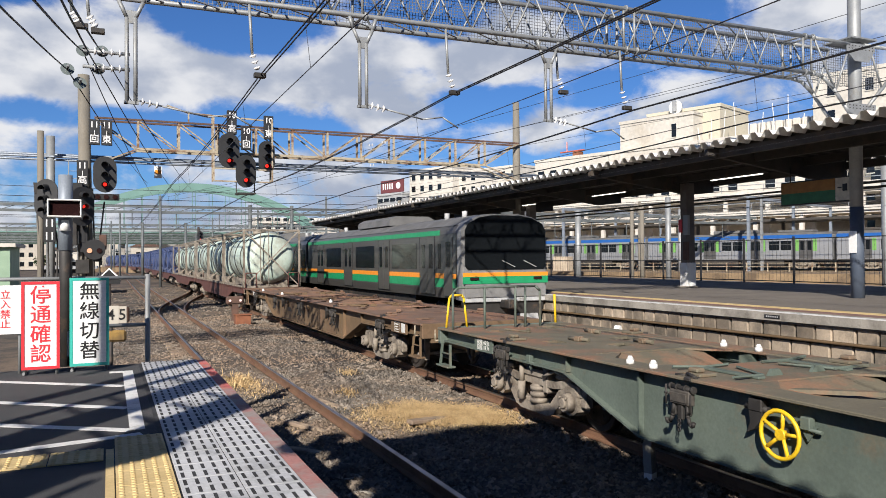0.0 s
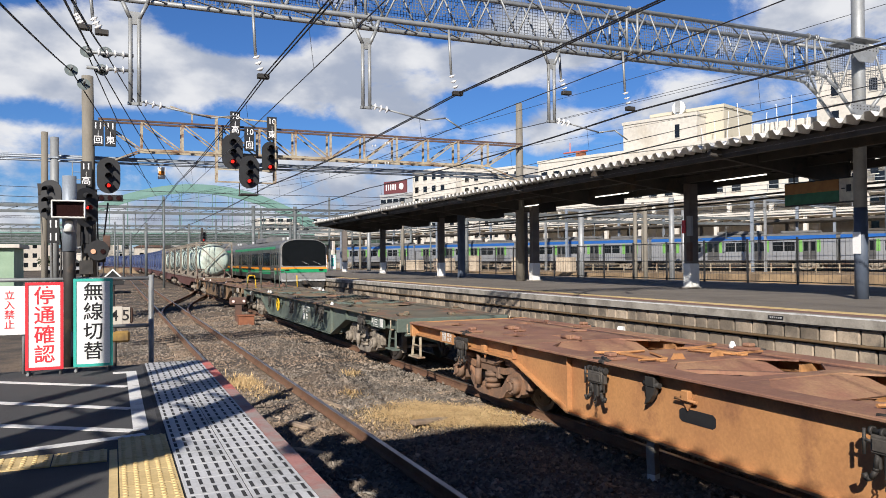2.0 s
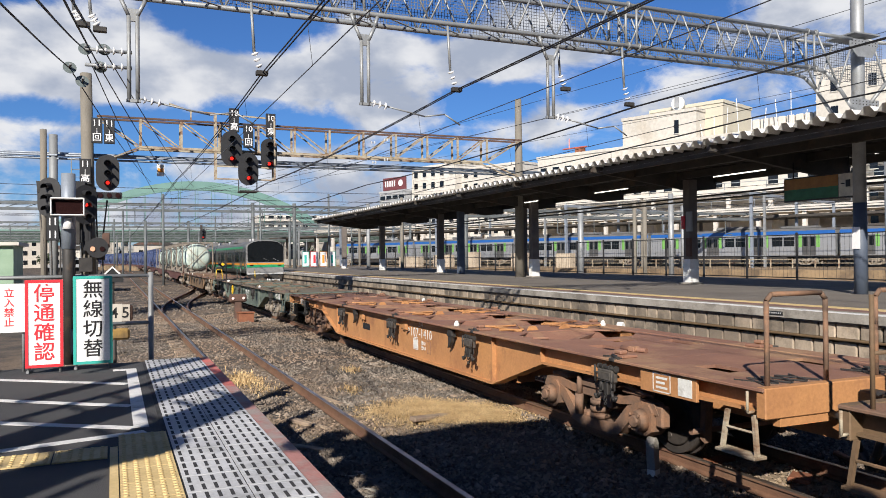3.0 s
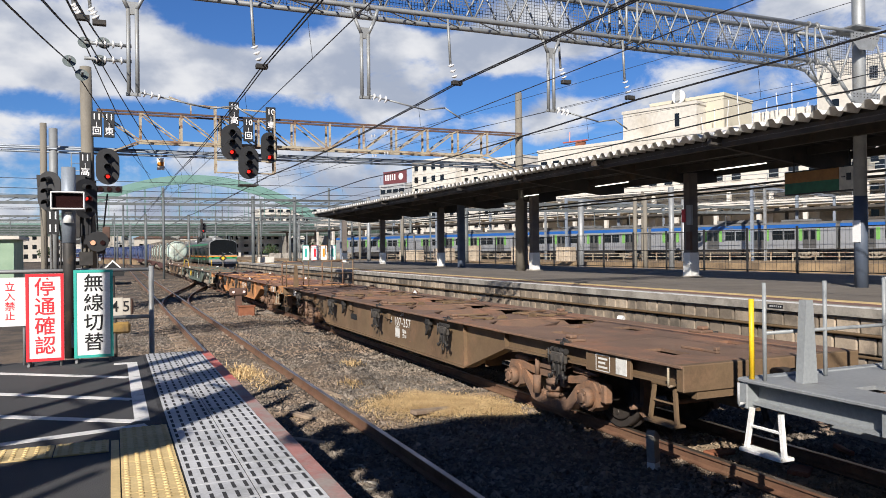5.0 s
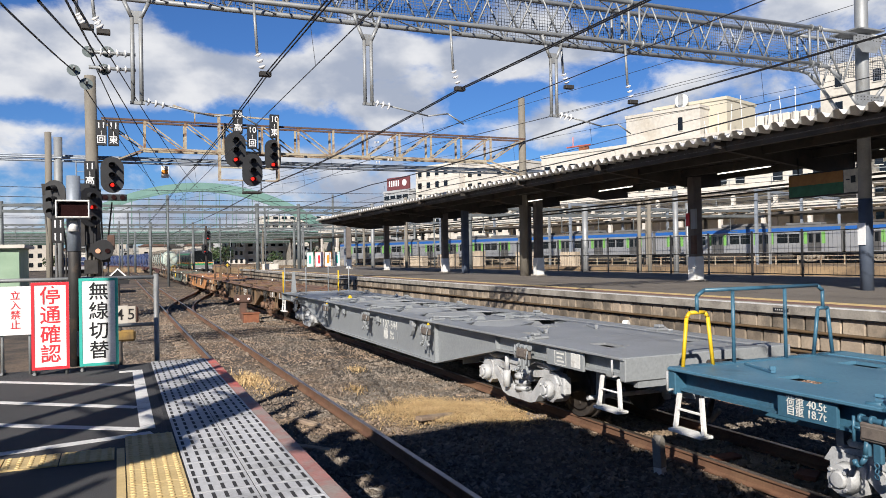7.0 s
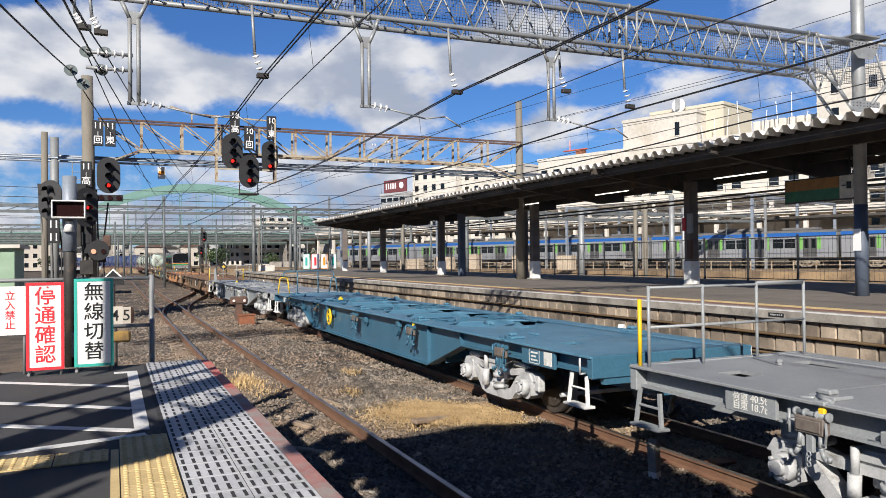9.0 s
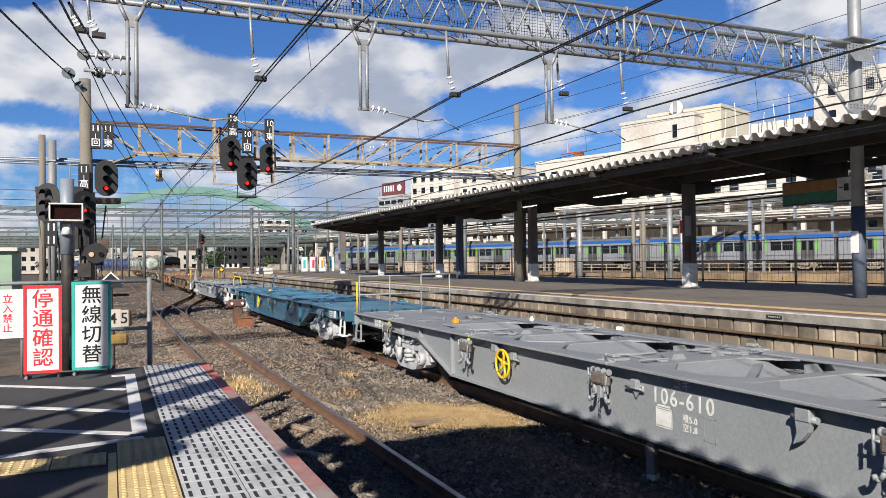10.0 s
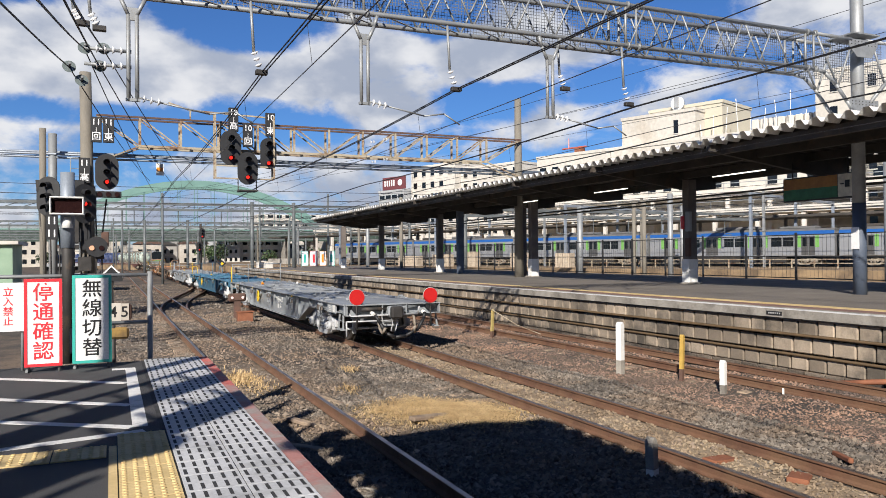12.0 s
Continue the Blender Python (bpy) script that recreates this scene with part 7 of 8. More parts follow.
for z in (0.0, 0.27):
    for k in range(4):
        part("insulator_shed", insulator(B(), (-0.62 + 0.13 * k, 0, z), (-0.49 + 0.13 * k, 0, z), 1), PORCELAIN, ia)
    part("rod", tube(B(), (-0.75, 0, z), (0.0, 0, z), 0.03, 6), GALV, ia)
for x0, z0, x1, z1 in ((-4, 9.2, 22, 6.0), (-4, 8.2, 22, 5.7), (3, 9.9, 24, 6.4), (8, 9.6, 27, 6.6)):
    line("span_wire", span(x0 + 26, 6.0, z0 + 0.6, x1 - 18, 60, z1 + 1, 0.5, 10), 0.009, "thin dark wire over the tracks")
for z in (6.6, 6.75, 6.9):
    line("feeder_wire", span(24.5, 4, z + 0.6, 27, 90, z, 0.4, 10), 0.012, "dark feeder wire beside the far platform")

# ================= side line train =================
T0, TU = Vector((36.0, 126.9, 0)), Vector((0.353, -0.936, 0)).normalized()
TW = Vector((0.936, 0.353, 0)).normalized()
TANG = math.degrees(math.atan2(TU.y, TU.x))


def side_pose(u, w, z):
    """A pose on the side line: u metres along it towards the camera's right, w metres beyond it; local x runs along u."""
    p = T0 + TU * u + TW * w
    return pose(p.x, p.y, z, 0, 0, TANG)


bm = B()
prism(bm, [(-90, -14.5), (150, -14.5), (150, 160), (-90, 160)], 2, -0.4, 0.82)
terrace = setting("ground_terrace", bm, EARTH, "raised dry earth ground under the side line", "ground")
terrace.matrix_basis = side_pose(0, 0, 0)


def side_car(label):
    """Silver car with a blue roof band and lime green door surrounds; length along local x."""
    c = thing("side_line_car", label, "train car", None, "cars of the blue-banded train")
    L = 19.6
    part("body", box(B(), 0, L, -1.4, 1.4, 1.0, 3.42, 0.05), SILVERCAR, c)
    part("roof", prism(B(), [(-1.4, 3.42), (1.4, 3.42), (1.0, 3.7), (-1.0, 3.7)], 0, 0.02, L - 0.02), STAINLESSDARK, c)
    part("band", box(B(), 0, L, -1.415, -1.4, 3.12, 3.46), BANDBLUE, c, "bright blue roof band")
    part("air_conditioner", box(B(), 7.5, 12.0, -0.9, 0.9, 3.7, 4.05, 0.1), STAINLESSDARK, c)
    doors = [2.4, 7.35, 12.25, 17.2]
    for d in doors:
        for k in (-1, 1):
            part("door_leaf", box(B(), d + (0.02 if k > 0 else -0.64), d + (0.64 if k > 0 else -0.02), -1.412, -1.4, 1.1, 2.92), STAINLESS, c)
            part("door_window", box(B(), d + k * 0.33 - 0.19, d + k * 0.33 + 0.19, -1.418, -1.412, 1.95, 2.8), WINDOWDARK, c)
            part("door_surround", box(B(), d + k * 0.84 - 0.17, d + k * 0.84 + 0.17, -1.412, -1.4, 1.85, 2.98), BANDLIME, c, "lime green door surround")
    for a, b in zip(doors, doors[1:]):
        m = (a + b) / 2
        for k in (-1, 1):
            part("window", box(B(), m + k * 0.57 - 0.5, m + k * 0.57 + 0.5, -1.411, -1.4, 1.95, 2.85), WINDOWDARK, c)
            part("window_frame", box(B(), m + k * 0.57 - 0.5, m + k * 0.57 + 0.5, -1.416, -1.4115, 2.5, 2.54), STAINLESS, c)
    for x in (0.0, L - 0.12):
        part("end_panel", box(B(), x, x + 0.12, -1.42, -1.4, 1.0, 3.1), SILVERCAR, c)
    part("roof_box", box(B(), 1.2, 4.4, -0.8, 0.8, 3.7, 3.98, 0.06), CANOPYDARK, c)
    part("roof_box", box(B(), 14.2, 17.6, -0.8, 0.8, 3.7, 3.95, 0.06), STAINLESSDARK, c)
    part("underframe", box(B(), 4.5, 15, -1.2, 1.2, 0.4, 1.0, 0.04), DARKSTEEL, c)
    for x in (2.9, 16.7):
        bg = part("bogie", BOGIES["worn"], None, c)
        bg.matrix_basis = pose(x, 0, 0, 0, 0, 90)
    return c


sc0 = side_car("silver train car with blue band and lime door surrounds")
sc0.matrix_basis = side_pose(80.4 - 80, 0, 0.9)
for k in range(-3, 4):
    copy_thing(sc0, side_pose(80.4 + 20 * k, 0, 0.9))

# low fence, blocks and sheds along the side line
yf = thing("yard_fence", "brown low rail fence before the side line", "fence", side_pose(0, -6.5, 0.82))
for k in range(40):
    part("post", box(B(), 20 + 2.0 * k - 0.05, 20 + 2.0 * k + 0.05, -0.05, 0.05, 0, 0.85), RUSTPAINT, yf)
for z in (0.45, 0.8):
    part("bar", box(B(), 20, 100, -0.03, 0.03, z - 0.03, z + 0.03), RUSTPAINT, yf)
for u, w, l, h in ((33, -9, 3.0, 1.6), (38.5, -9, 2.2, 1.9), (46.5, -9, 2.6, 1.7), (53.5, -9.5, 2.0, 1.6), (25, -8, 4, 1.4)):
    bx_ = thing("block_store", "pale stacked block store beside the side line", "store", side_pose(u, w, 0.82), "block stores")
    for r in range(3):
        for k in range(4):
            part("block", box(B(), l * k / 4 + 0.02, l * (k + 1) / 4 - 0.02, -0.5, 0.5, h * r / 3, h * (r + 1) / 3 - 0.03), BRICKPALE, bx_)

# side platform roof behind that train
sr = thing("side_platform_roof", "low dark platform roof behind the side train", "canopy", side_pose(0, 7, 0.8))
part("roof", box(B(), -30, 130, -3, 3, 5.2, 5.45), CANOPYDARK, sr)
for k in range(16):
    part("post", box(B(), -28 + 10 * k, -27.7 + 10 * k, -0.15, 0.15, 0, 5.2), POSTBROWN, sr)
part("platform", box(B(), -30, 130, -3, 3, 0, 1.1), CONCRETE, sr)

# wires and masts over the side line
for k, (w, z) in enumerate(((-8.0, 6.2), (-7.8, 7.4), (-3.0, 7.0), (0.0, 6.1), (0.0, 7.2), (4.2, 6.6), (4.2, 8.0), (9.5, 7.2), (12.0, 8.8), (14.0, 9.8), (18, 11.5))):
    a, b = T0 + TU * -60 + TW * w, T0 + TU * 130 + TW * w
    line("side_wire", span(a.x, a.y, z + 0.8, b.x, b.y, z + 0.8, 0.15, 8), 0.03, "dark overhead wire over the side line")
for k in range(9):
    p = T0 + TU * (-20 + 13.5 * k) + TW * -4.2
    m = thing("side_mast", "slim steel mast with bracket over the side line", "mast", pose(p.x, p.y, 0.8, 0, 0, TANG), "side line masts")
    part("shaft", box(B(), -0.11, 0.11, -0.11, 0.11, 0, 7.6), GALV if k % 2 else POLE, m)
    part("bracket", tube(B(), (0, 0, 6.6), (0, 4.6, 6.9), 0.05, 6), GALV, m)
    part("strut", tube(B(), (0, 0, 5.6), (0, 3.0, 6.75), 0.04, 6), GALV, m)
for k in range(5):
    p = T0 + TU * (8 + 22.0 * k) + TW * 2
    b = thing("side_portal", "low lattice beam over the side line", "gantry", pose(p.x, p.y, 0.8, 0, 0, TANG), "side line portals")
    part("beam", box(B(), -0.15, 0.15, -8, 14, 7.0, 7.3), PIPEGREY, b)
    for yy in (-8, 3, 14):
        part("post", box(B(), -0.13, 0.13, yy - 0.13, yy + 0.13, 0, 7.3), PIPEGREY, b)

# unseen blocks that close the place behind and beside, added to cut sky light
def blank_block(name, x0, x1, y0, y1, z1, label):
    b = thing(name, label, "building", pose(x0, y0, GROUND - 0.2))
    part("wall", box(B(), 0, x1 - x0, 0, y1 - y0, 6.2 if name == "unseen_hall" else 0, z1), GREYWALL, b)
    part("parapet", box(B(), -0.2, x1 - x0 + 0.2, -0.2, y1 - y0 + 0.2, z1, z1 + 0.6), BEIGE, b)
    if name == "unseen_hall":
        for k in range(8):
            part("column", box(B(), 4.5 + 12 * k, 5.5 + 12 * k, y1 - y0 - 2, y1 - y0 - 1, 0, 6.2), CONCRETE, b)
        part("end_wall", box(B(), 0, x1 - x0, 4, 5, 0, 6.2), GREYWALL, b)


blank_block("unseen_hall", -38, 62, -62, -24, 17.0, "unseen grey block behind, added to hold back sky light")
blank_block("unseen_side_block", -75, -48, -24, 60, 11.0, "unseen grey block beside the yard, added to hold back sky light")

# ================= buildings =================
def building(name, u, w, base, width, depth, height, wall, rows, cols, label, z0=0.8, win=(0.55, 0.5), rail_top=True, seed=0):
    """A block with its own window openings, slabs and a parapet; local x along the facade, facing -y."""
    b = thing(name, label, "building", side_pose(u, w, z0), "buildings behind the station")
    part("wall", box(B(), 0, width, 0, depth, 0, height), wall, b)
    part("parapet", box(B(), -0.15, width + 0.15, -0.15, depth + 0.15, height, height + 0.5), wall, b)
    if rows and cols:
        fh, fw = (height - base) / rows, width / cols
        for r in range(rows):
            for c in range(cols):
                if (r * 7 + c * 5 + seed) % 11 == 0:
                    continue
                x0 = fw * (c + 0.5 - win[0] / 2)
                z = base + fh * (r + 0.5 - win[1] / 2)
                wd = part("window", box(B(), x0, x0 + fw * win[0], -0.04, 0.02, z, z + fh * win[1]), WINDOWDARK, b)
                part("sill", box(B(), x0 - 0.08, x0 + fw * win[0] + 0.08, -0.14, -0.04, z - 0.12, z), wall, wd)
            part("floor_band", box(B(), -0.05, width + 0.05, -0.08, -0.003, base + fh * r - 0.12, base + fh * r + 0.06), wall, b)
    return b


main = building("department_store", 19, 30, 5.0, 60, 30, 18.6, CREAM, 3, 22, "long cream department store with strip windows", win=(0.5, 0.28))
building("roof_block", 36.2, 31, 19.2, 13, 12, 23.4, CREAM, 1, 2, "cream rooftop block of the store", win=(0.12, 0.5))
building("roof_block", 39.6, 34, 20, 12.5, 10, 24.6, surface("pale_yellow_wall", (0.56, 0.52, 0.41), (0.5, 0.46, 0.37), 0.85, scale=0.15, bump=0.02, space="World"), 0, 0, "pale yellow rooftop plant room")
building("roof_block", 67.2, 30, 4, 28, 30, 25.5, CREAM, 6, 6, "tall cream block with narrow windows", win=(0.2, 0.45))
for k in range(8):
    cu_ = thing("roof_cooler", "white rooftop cooling unit", "cooler", side_pose(57 + 1.25 * k, 33, 20.0), "rooftop coolers")
    part("body", box(B(), 0, 1.1, 0, 1.2, 0, 1.9, 0.15), OFFWHITE, cu_)
dish = thing("roof_dish", "white round dish on the rooftop", "dish", side_pose(45.2, 33, 25.2))
part("dish", disc(B(), (0, 0, 0.9), 1, 1.1, 0.4, 20), WHITEPAINT, dish)
part("feed", box(B(), -0.3, 0.3, -0.6, -0.2, 0.2, 1.9), GREYWALL, dish)
part("stand", tube(B(), (0, 0.2, 0), (0, 0.2, 0.5), 0.2, 8), GREYWALL, dish)
for k in range(14):
    ant = part("roof_mast", tube(B(), (0, 0, 0), (0.3 * (k % 3 - 1), 0, 2.2 + k % 4), 0.06, 5), WHITEPAINT)
    ant.matrix_basis = side_pose(50 + 1.9 * k, 31.5, 19.9 if k < 10 else 19.9)
    tagged(ant, "thin white rooftop mast", "mast", "rooftop masts")
crane = thing("roof_crane", "orange and white rooftop mast beyond the store", "mast", side_pose(21.2, 40, 19))
part("column", box(B(), -0.7, 0.7, -0.7, 0.7, 0, 3.2), ORANGEBOX, crane)
part("arm", tube(B(), (-4, 0, 3.4), (1.5, 0, 3.4), 0.15, 5), surface("red_arm", (0.5, 0.12, 0.08), rough=0.6), crane)
part("mast", tube(B(), (-2.5, 0, 3.3), (-2.5, 0, 5.3), 0.12, 5), surface("pink_mast", (0.7, 0.3, 0.28), rough=0.6), crane)
# long concourse decks in front of the store
for z, w0 in ((7.6, 22), (10.4, 26)):
    dk = thing("concourse_deck", "long pale concourse deck with railing", "deck", side_pose(-40, w0, 0.8), "concourse decks")
    part("slab", box(B(), 0, 150, 0, 6, z - 0.6, z), OFFWHITE, dk)
    part("railing", box(B(), 0, 150, -0.05, 0.0, z + 0.9, z + 1.0), GALV, dk)
    for k in range(26):
        part("column", box(B(), 6 * k, 6 * k + 0.5, 0.5, 1.0, 0, z - 0.6), OFFWHITE, dk)
        part("rail_post", box(B(), 6 * k, 6 * k + 0.1, -0.05, 0.0, z, z + 0.95), GALV, dk)
    part("soffit", box(B(), 0, 150, 0.3, 5.5, z - 0.9, z - 0.62), OFFWHITE, dk)
hotel = building("hotel", -33, 46, 3, 15, 14, 22.5, OFFWHITE, 7, 5, "white hotel with rows of square windows", win=(0.42, 0.5))
building("hotel", -18, 48, 3, 18, 14, 21.2, OFFWHITE, 7, 6, "white hotel wing with square windows", win=(0.4, 0.45), seed=3)
offc = building("office_block", -43, 44, 3, 9.5, 12, 17.2, GREYWALL, 6, 4, "grey office block with strip windows", win=(0.8, 0.4))
adv = thing("roof_sign", "maroon rooftop advertising panel with pale strokes", "sign", side_pose(-41.5, 43.9, 18.6))
part("panel", box(B(), 0, 8.4, 0, 0.4, 0, 3.1), MAROON, adv)
for k in range(5):
    part("stroke", box(B(), 0.8 + 0.85 * k, 1.2 + 0.85 * k, -0.05, 0, 0.9, 2.3), SIGNWHITE, adv)
part("emblem", disc(B(), (6.7, -0.05, 1.6), 1, 0.8, 0.1, 12), SIGNWHITE, adv)
for x in (1, 7):
    part("leg", box(B(), x, x + 0.3, 0.1, 0.4, -0.9, 0), GALV, adv)

# houses and blocks beyond the yard, under and beside the bridge
rnd = random.Random(4)
for k in range(46):
    x = -95 + 4.6 * k + rnd.uniform(-1.5, 1.5)
    y = rnd.uniform(250, 330)
    h = rnd.choice((5.5, 6, 6.5, 8.5, 9, 11)) + rnd.random()
    w, d = rnd.uniform(6, 11), 8.0
    hs = thing("house", "small pale town house far behind the yard", "house", pose(x, y, GROUND), "far houses")
    wall = rnd.choice((FARWALL, BEIGE, FARWALL, GREYWALL, OFFWHITE))
    part("wall", box(B(), 0, w, 0, d, 0, h), wall, hs)
    if h < 8:
        part("roof", prism(B(), [(-0.4, h), (w + 0.4, h), (w / 2, h + 2.0)], 1, -0.4, d + 0.4), rnd.choice((GREYWALL, RUSTDARK, DARKSTEEL)), hs)
    else:
        part("roof", box(B(), -0.2, w + 0.2, -0.2, d + 0.2, h, h + 0.5), wall, hs)
    for r in range(int(h / 2.8)):
        for c in range(3):
            part("window", box(B(), w * (0.16 + 0.28 * c), w * (0.30 + 0.28 * c), -0.05, 0.02, 1.0 + 2.8 * r, 2.3 + 2.8 * r), WINDOWDARK, hs)
for x, y, w, h, wall, rows, cols in ((34, 275, 24, 10.5, OFFWHITE, 4, 9), (62, 235, 30, 15, BEIGE, 5, 9), (52, 300, 34, 19, OFFWHITE, 6, 10), (-70, 260, 26, 11, GREYWALL, 3, 8), (14, 330, 22, 14, CREAM, 4, 7)):
    bl = thing("apartment_block", "pale apartment block with balconies beyond the yard", "building", pose(x, y, GROUND), "buildings behind the station")
    part("wall", box(B(), 0, w, 0, 10, 0, h), wall, bl)
    for r in range(rows):
        part("balcony", box(B(), 0.3, w - 0.3, -1.0, 0.0, h * (r + 0.25) / rows, h * (r + 0.55) / rows), wall, bl)
        for c in range(cols):
            part("window", box(B(), w * (c + 0.2) / cols, w * (c + 0.8) / cols, -0.06, 0.02, h * (r + 0.55) / rows, h * (r + 0.92) / rows), WINDOWDARK, bl)

# green shed and store on the left
sh = thing("green_shed", "pale green metal shed beside the yard", "shed", pose(-8.6, 49, GROUND))
part("wall", box(B(), -3, 3.5, 0, 5, 0, 3.3), surface("pale_green_sheet", (0.3, 0.42, 0.3), (0.24, 0.35, 0.25), 0.6, scale=1, bump=0.1), sh)
part("roof", box(B(), -3.2, 3.8, -0.3, 5.3, 3.3, 3.5), OFFWHITE, sh)
st = thing("yard_store", "dark open store beside the yard", "shed", pose(-4.4, 62, GROUND))
part("wall", box(B(), 0, 3.2, 0, 4, 0, 1.9), DARKSTEEL, st)
part("roof", box(B(), -0.3, 3.6, -0.4, 4.4, 1.9, 2.1), GREYWALL, st)

# ================= road bridges =================
br = thing("road_bridge", "dark green plate girder road bridge over the yard", "bridge", pose(0, 222, 0))
part("girder", box(B(), -120, 75, -0.4, 0.4, 6.7, 9.7), DARKGREEN, br)
part("deck", box(B(), -120, 75, 0, 12, 9.6, 9.9), CONCRETE, br)
part("fascia", box(B(), -120, 75, -0.5, -0.41, 9.75, 10.05), GREENPAINT, br)
part("barrier", box(B(), -120, 75, -0.3, -0.1, 10.05, 11.0), surface("clear_screen", (0.34, 0.38, 0.39), (0.27, 0.3, 0.31), 0.4, scale=0.3, bump=0, space="World"), br, "pale wind screen")
for k in range(49):
    part("screen_post", box(B(), -120 + 4 * k, -119.8 + 4 * k, -0.5, -0.3, 9.9, 11.7), GALV, br)
for x in (-60, -30, 3.2, 24, 55):
    part("pier", box(B(), x - 0.8, x + 0.8, 1, 10, -0.3, 6.75), CONCRETE, br)
ar = thing("arch_bridge", "pale green steel arch bridge in the distance", "bridge", pose(0, 262, 0))
N = 36
ax0, ax1, az0, az1 = -22.5, 74.5, 11.5, 26.4
for yy in (0, 9):
    bm = B()
    pts = []
    for k in range(N + 1):
        u = k / N
        pts.append((ax0 + (ax1 - ax0) * u, az0 - 3.5 + (az1 - az0 + 3.5) * (1 - (2 * u - 1) ** 2)))
    for (xa, za), (xb_, zb) in zip(pts, pts[1:]):
        prism(bm, [(xa, za - 1.1), (xb_, zb - 1.1), (xb_, zb + 1.1), (xa, za + 1.1)], 1, yy - 0.5, yy + 0.5)
    part("arch_rib", bm, GREENPAINT, ar)
    for k in range(2, N - 1, 2):
        part("hanger", tube(B(), (pts[k][0], yy, 11), (pts[k][0], yy, pts[k][1]), 0.1, 5), GREENPAINT, ar)
part("deck", box(B(), -40, 110, -1, 10, 10.2, 11.6), GREENPAINT, ar)
for x in (-20, -1, 56, 90):
    part("pier", box(B(), x - 1, x + 1, 2, 8, -0.3, 10.2), CONCRETE, ar)

# small trees beyond the yard
def tree(x, y, h, spread, seed, z0=GROUND):
    r = random.Random(seed)
    t = thing("tree", "dark green bushy tree beyond the yard", "tree", pose(x, y, z0), "trees")
    bm = B()
    tube(bm, (0, 0, 0), (0.1, 0, h * 0.55), 0.18, 7, 0.1)
    for k in range(5):
        a = 2 * math.pi * k / 5
        tube(bm, (0.05, 0, h * 0.35), (spread * 0.6 * math.cos(a), spread * 0.6 * math.sin(a), h * (0.6 + 0.08 * k)), 0.07, 5, 0.03)
    part("trunk", bm, RUSTDARK, t)
    bm = B()
    for k in range(500):
        a, b, q = r.uniform(0, 2 * math.pi), r.uniform(-1, 1), r.random() ** 0.4
        c = Vector((spread * q * math.cos(a) * math.sqrt(1 - b * b), spread * q * math.sin(a) * math.sqrt(1 - b * b), h * 0.65 + h * 0.36 * q * b))
        n1 = Vector((r.uniform(-1, 1), r.uniform(-1, 1), r.uniform(-1, 1))).normalized()
        n2 = n1.orthogonal().normalized()
        s = r.uniform(0.12, 0.3) * spread / 2
        bm.faces.new([bm.verts.new(c + v * s) for v in (n1, n2, -n1 * 0.9)])
    part("crown", bm, FOLIAGE, t)


for k, (x, y, h, s) in enumerate(((21, 195, 5.5, 2.6), (26, 210, 6, 3.0), (47, 190, 5, 2.5), (-14, 200, 4, 2.2), (34, 180, 4, 2.0))):
    tree(x, y, h, s, k)

# ================= surface pieces of the platforms, sleepers and ballast =================
HATCH = [((-0.9, 8.55), (0.13, 7.8)), ((-0.86, 7.36), (0.13, 6.62)), ((-0.74, 6.34), (0.13, 5.75)), ((-0.64, 5.42), (0.2, 5.6))]
for (x0, y0), (x1, y1) in HATCH:
    d = Vector((x1 - x0, y1 - y0))
    e = d.normalized()
    a = Vector((x0, y0)) - e * 1.2
    b = Vector((x1, y1))
    s = Vector((-e.y, e.x)) * 0.045
    bm = B()
    prism(bm, [tuple(a - s), tuple(b - s), tuple(b + s), tuple(a + s)], 2, PZ, PZ + 0.0035)
    part("painted_line", bm, WHITELINE, platform1, "white hatching line")
patch("painted_line", 0.0, 0.13, 8.75, 8.86, PZ, PZ + 0.004, WHITELINE, platform1, "white painted line")


def grating():
    bm = B()
    box(bm, 0.003, 0.297, 0.003, 0.297, 0, 0.008)
    for f in bm.faces:
        f.material_index = 0
    k0 = len(bm.faces)
    for r in range(2):
        for c in range(5):
            x = 0.03 + 0.06 * c
            y = 0.022 + 0.15 * r
            v = [bm.verts.new(p) for p in ((x - 0.0095, y, 0.0088), (x + 0.0095, y, 0.0088), (x + 0.0095, y + 0.106, 0.0088), (x - 0.0095, y + 0.106, 0.0088))]
            bm.faces.new(v).material_index = 1
    return made("grating_tile", bm, [TILEWHITE, SLOT])


patch("joint", 0.305, 0.333, 2.2, 9.38, PZ, PZ + 0.003, SLOT, platform1, "dark joint beside the tiles")
GT_ = grating()
for i in range(2):
    for j in range(24):
        o = part("grating_tile", GT_, None, platform1)
        o.location = (0.335 + 0.302 * i, 2.2 + 0.302 * j, PZ + 0.002)


def tactile():
    bm = B()
    box(bm, 0.003, 0.297, 0.003, 0.297, 0, 0.008)
    for r in range(6):
        for c in range(5):
            tube(bm, (0.03 + 0.06 * c, 0.025 + 0.05 * r, 0.008), (0.03 + 0.06 * c, 0.025 + 0.05 * r, 0.014), 0.016, 6, 0.01)
    return made("tactile_tile", bm, TACTILE)


TT_ = tactile()
for j in range(11):
    o = part("tactile_tile", TT_, None, platform1)
    o.location = (0.028, 2.2 + 0.302 * j, PZ + 0.002)
for j in range(7):
    o = part("tactile_tile", TT_, None, platform1)
    o.location = (-0.33 - 0.302 * j, 4.93, PZ + 0.002)
patch("tactile_edge", -0.02, 0.024, 2.2, 5.2, PZ, PZ + 0.008, TACTILE, platform1, "yellow ridge tile")

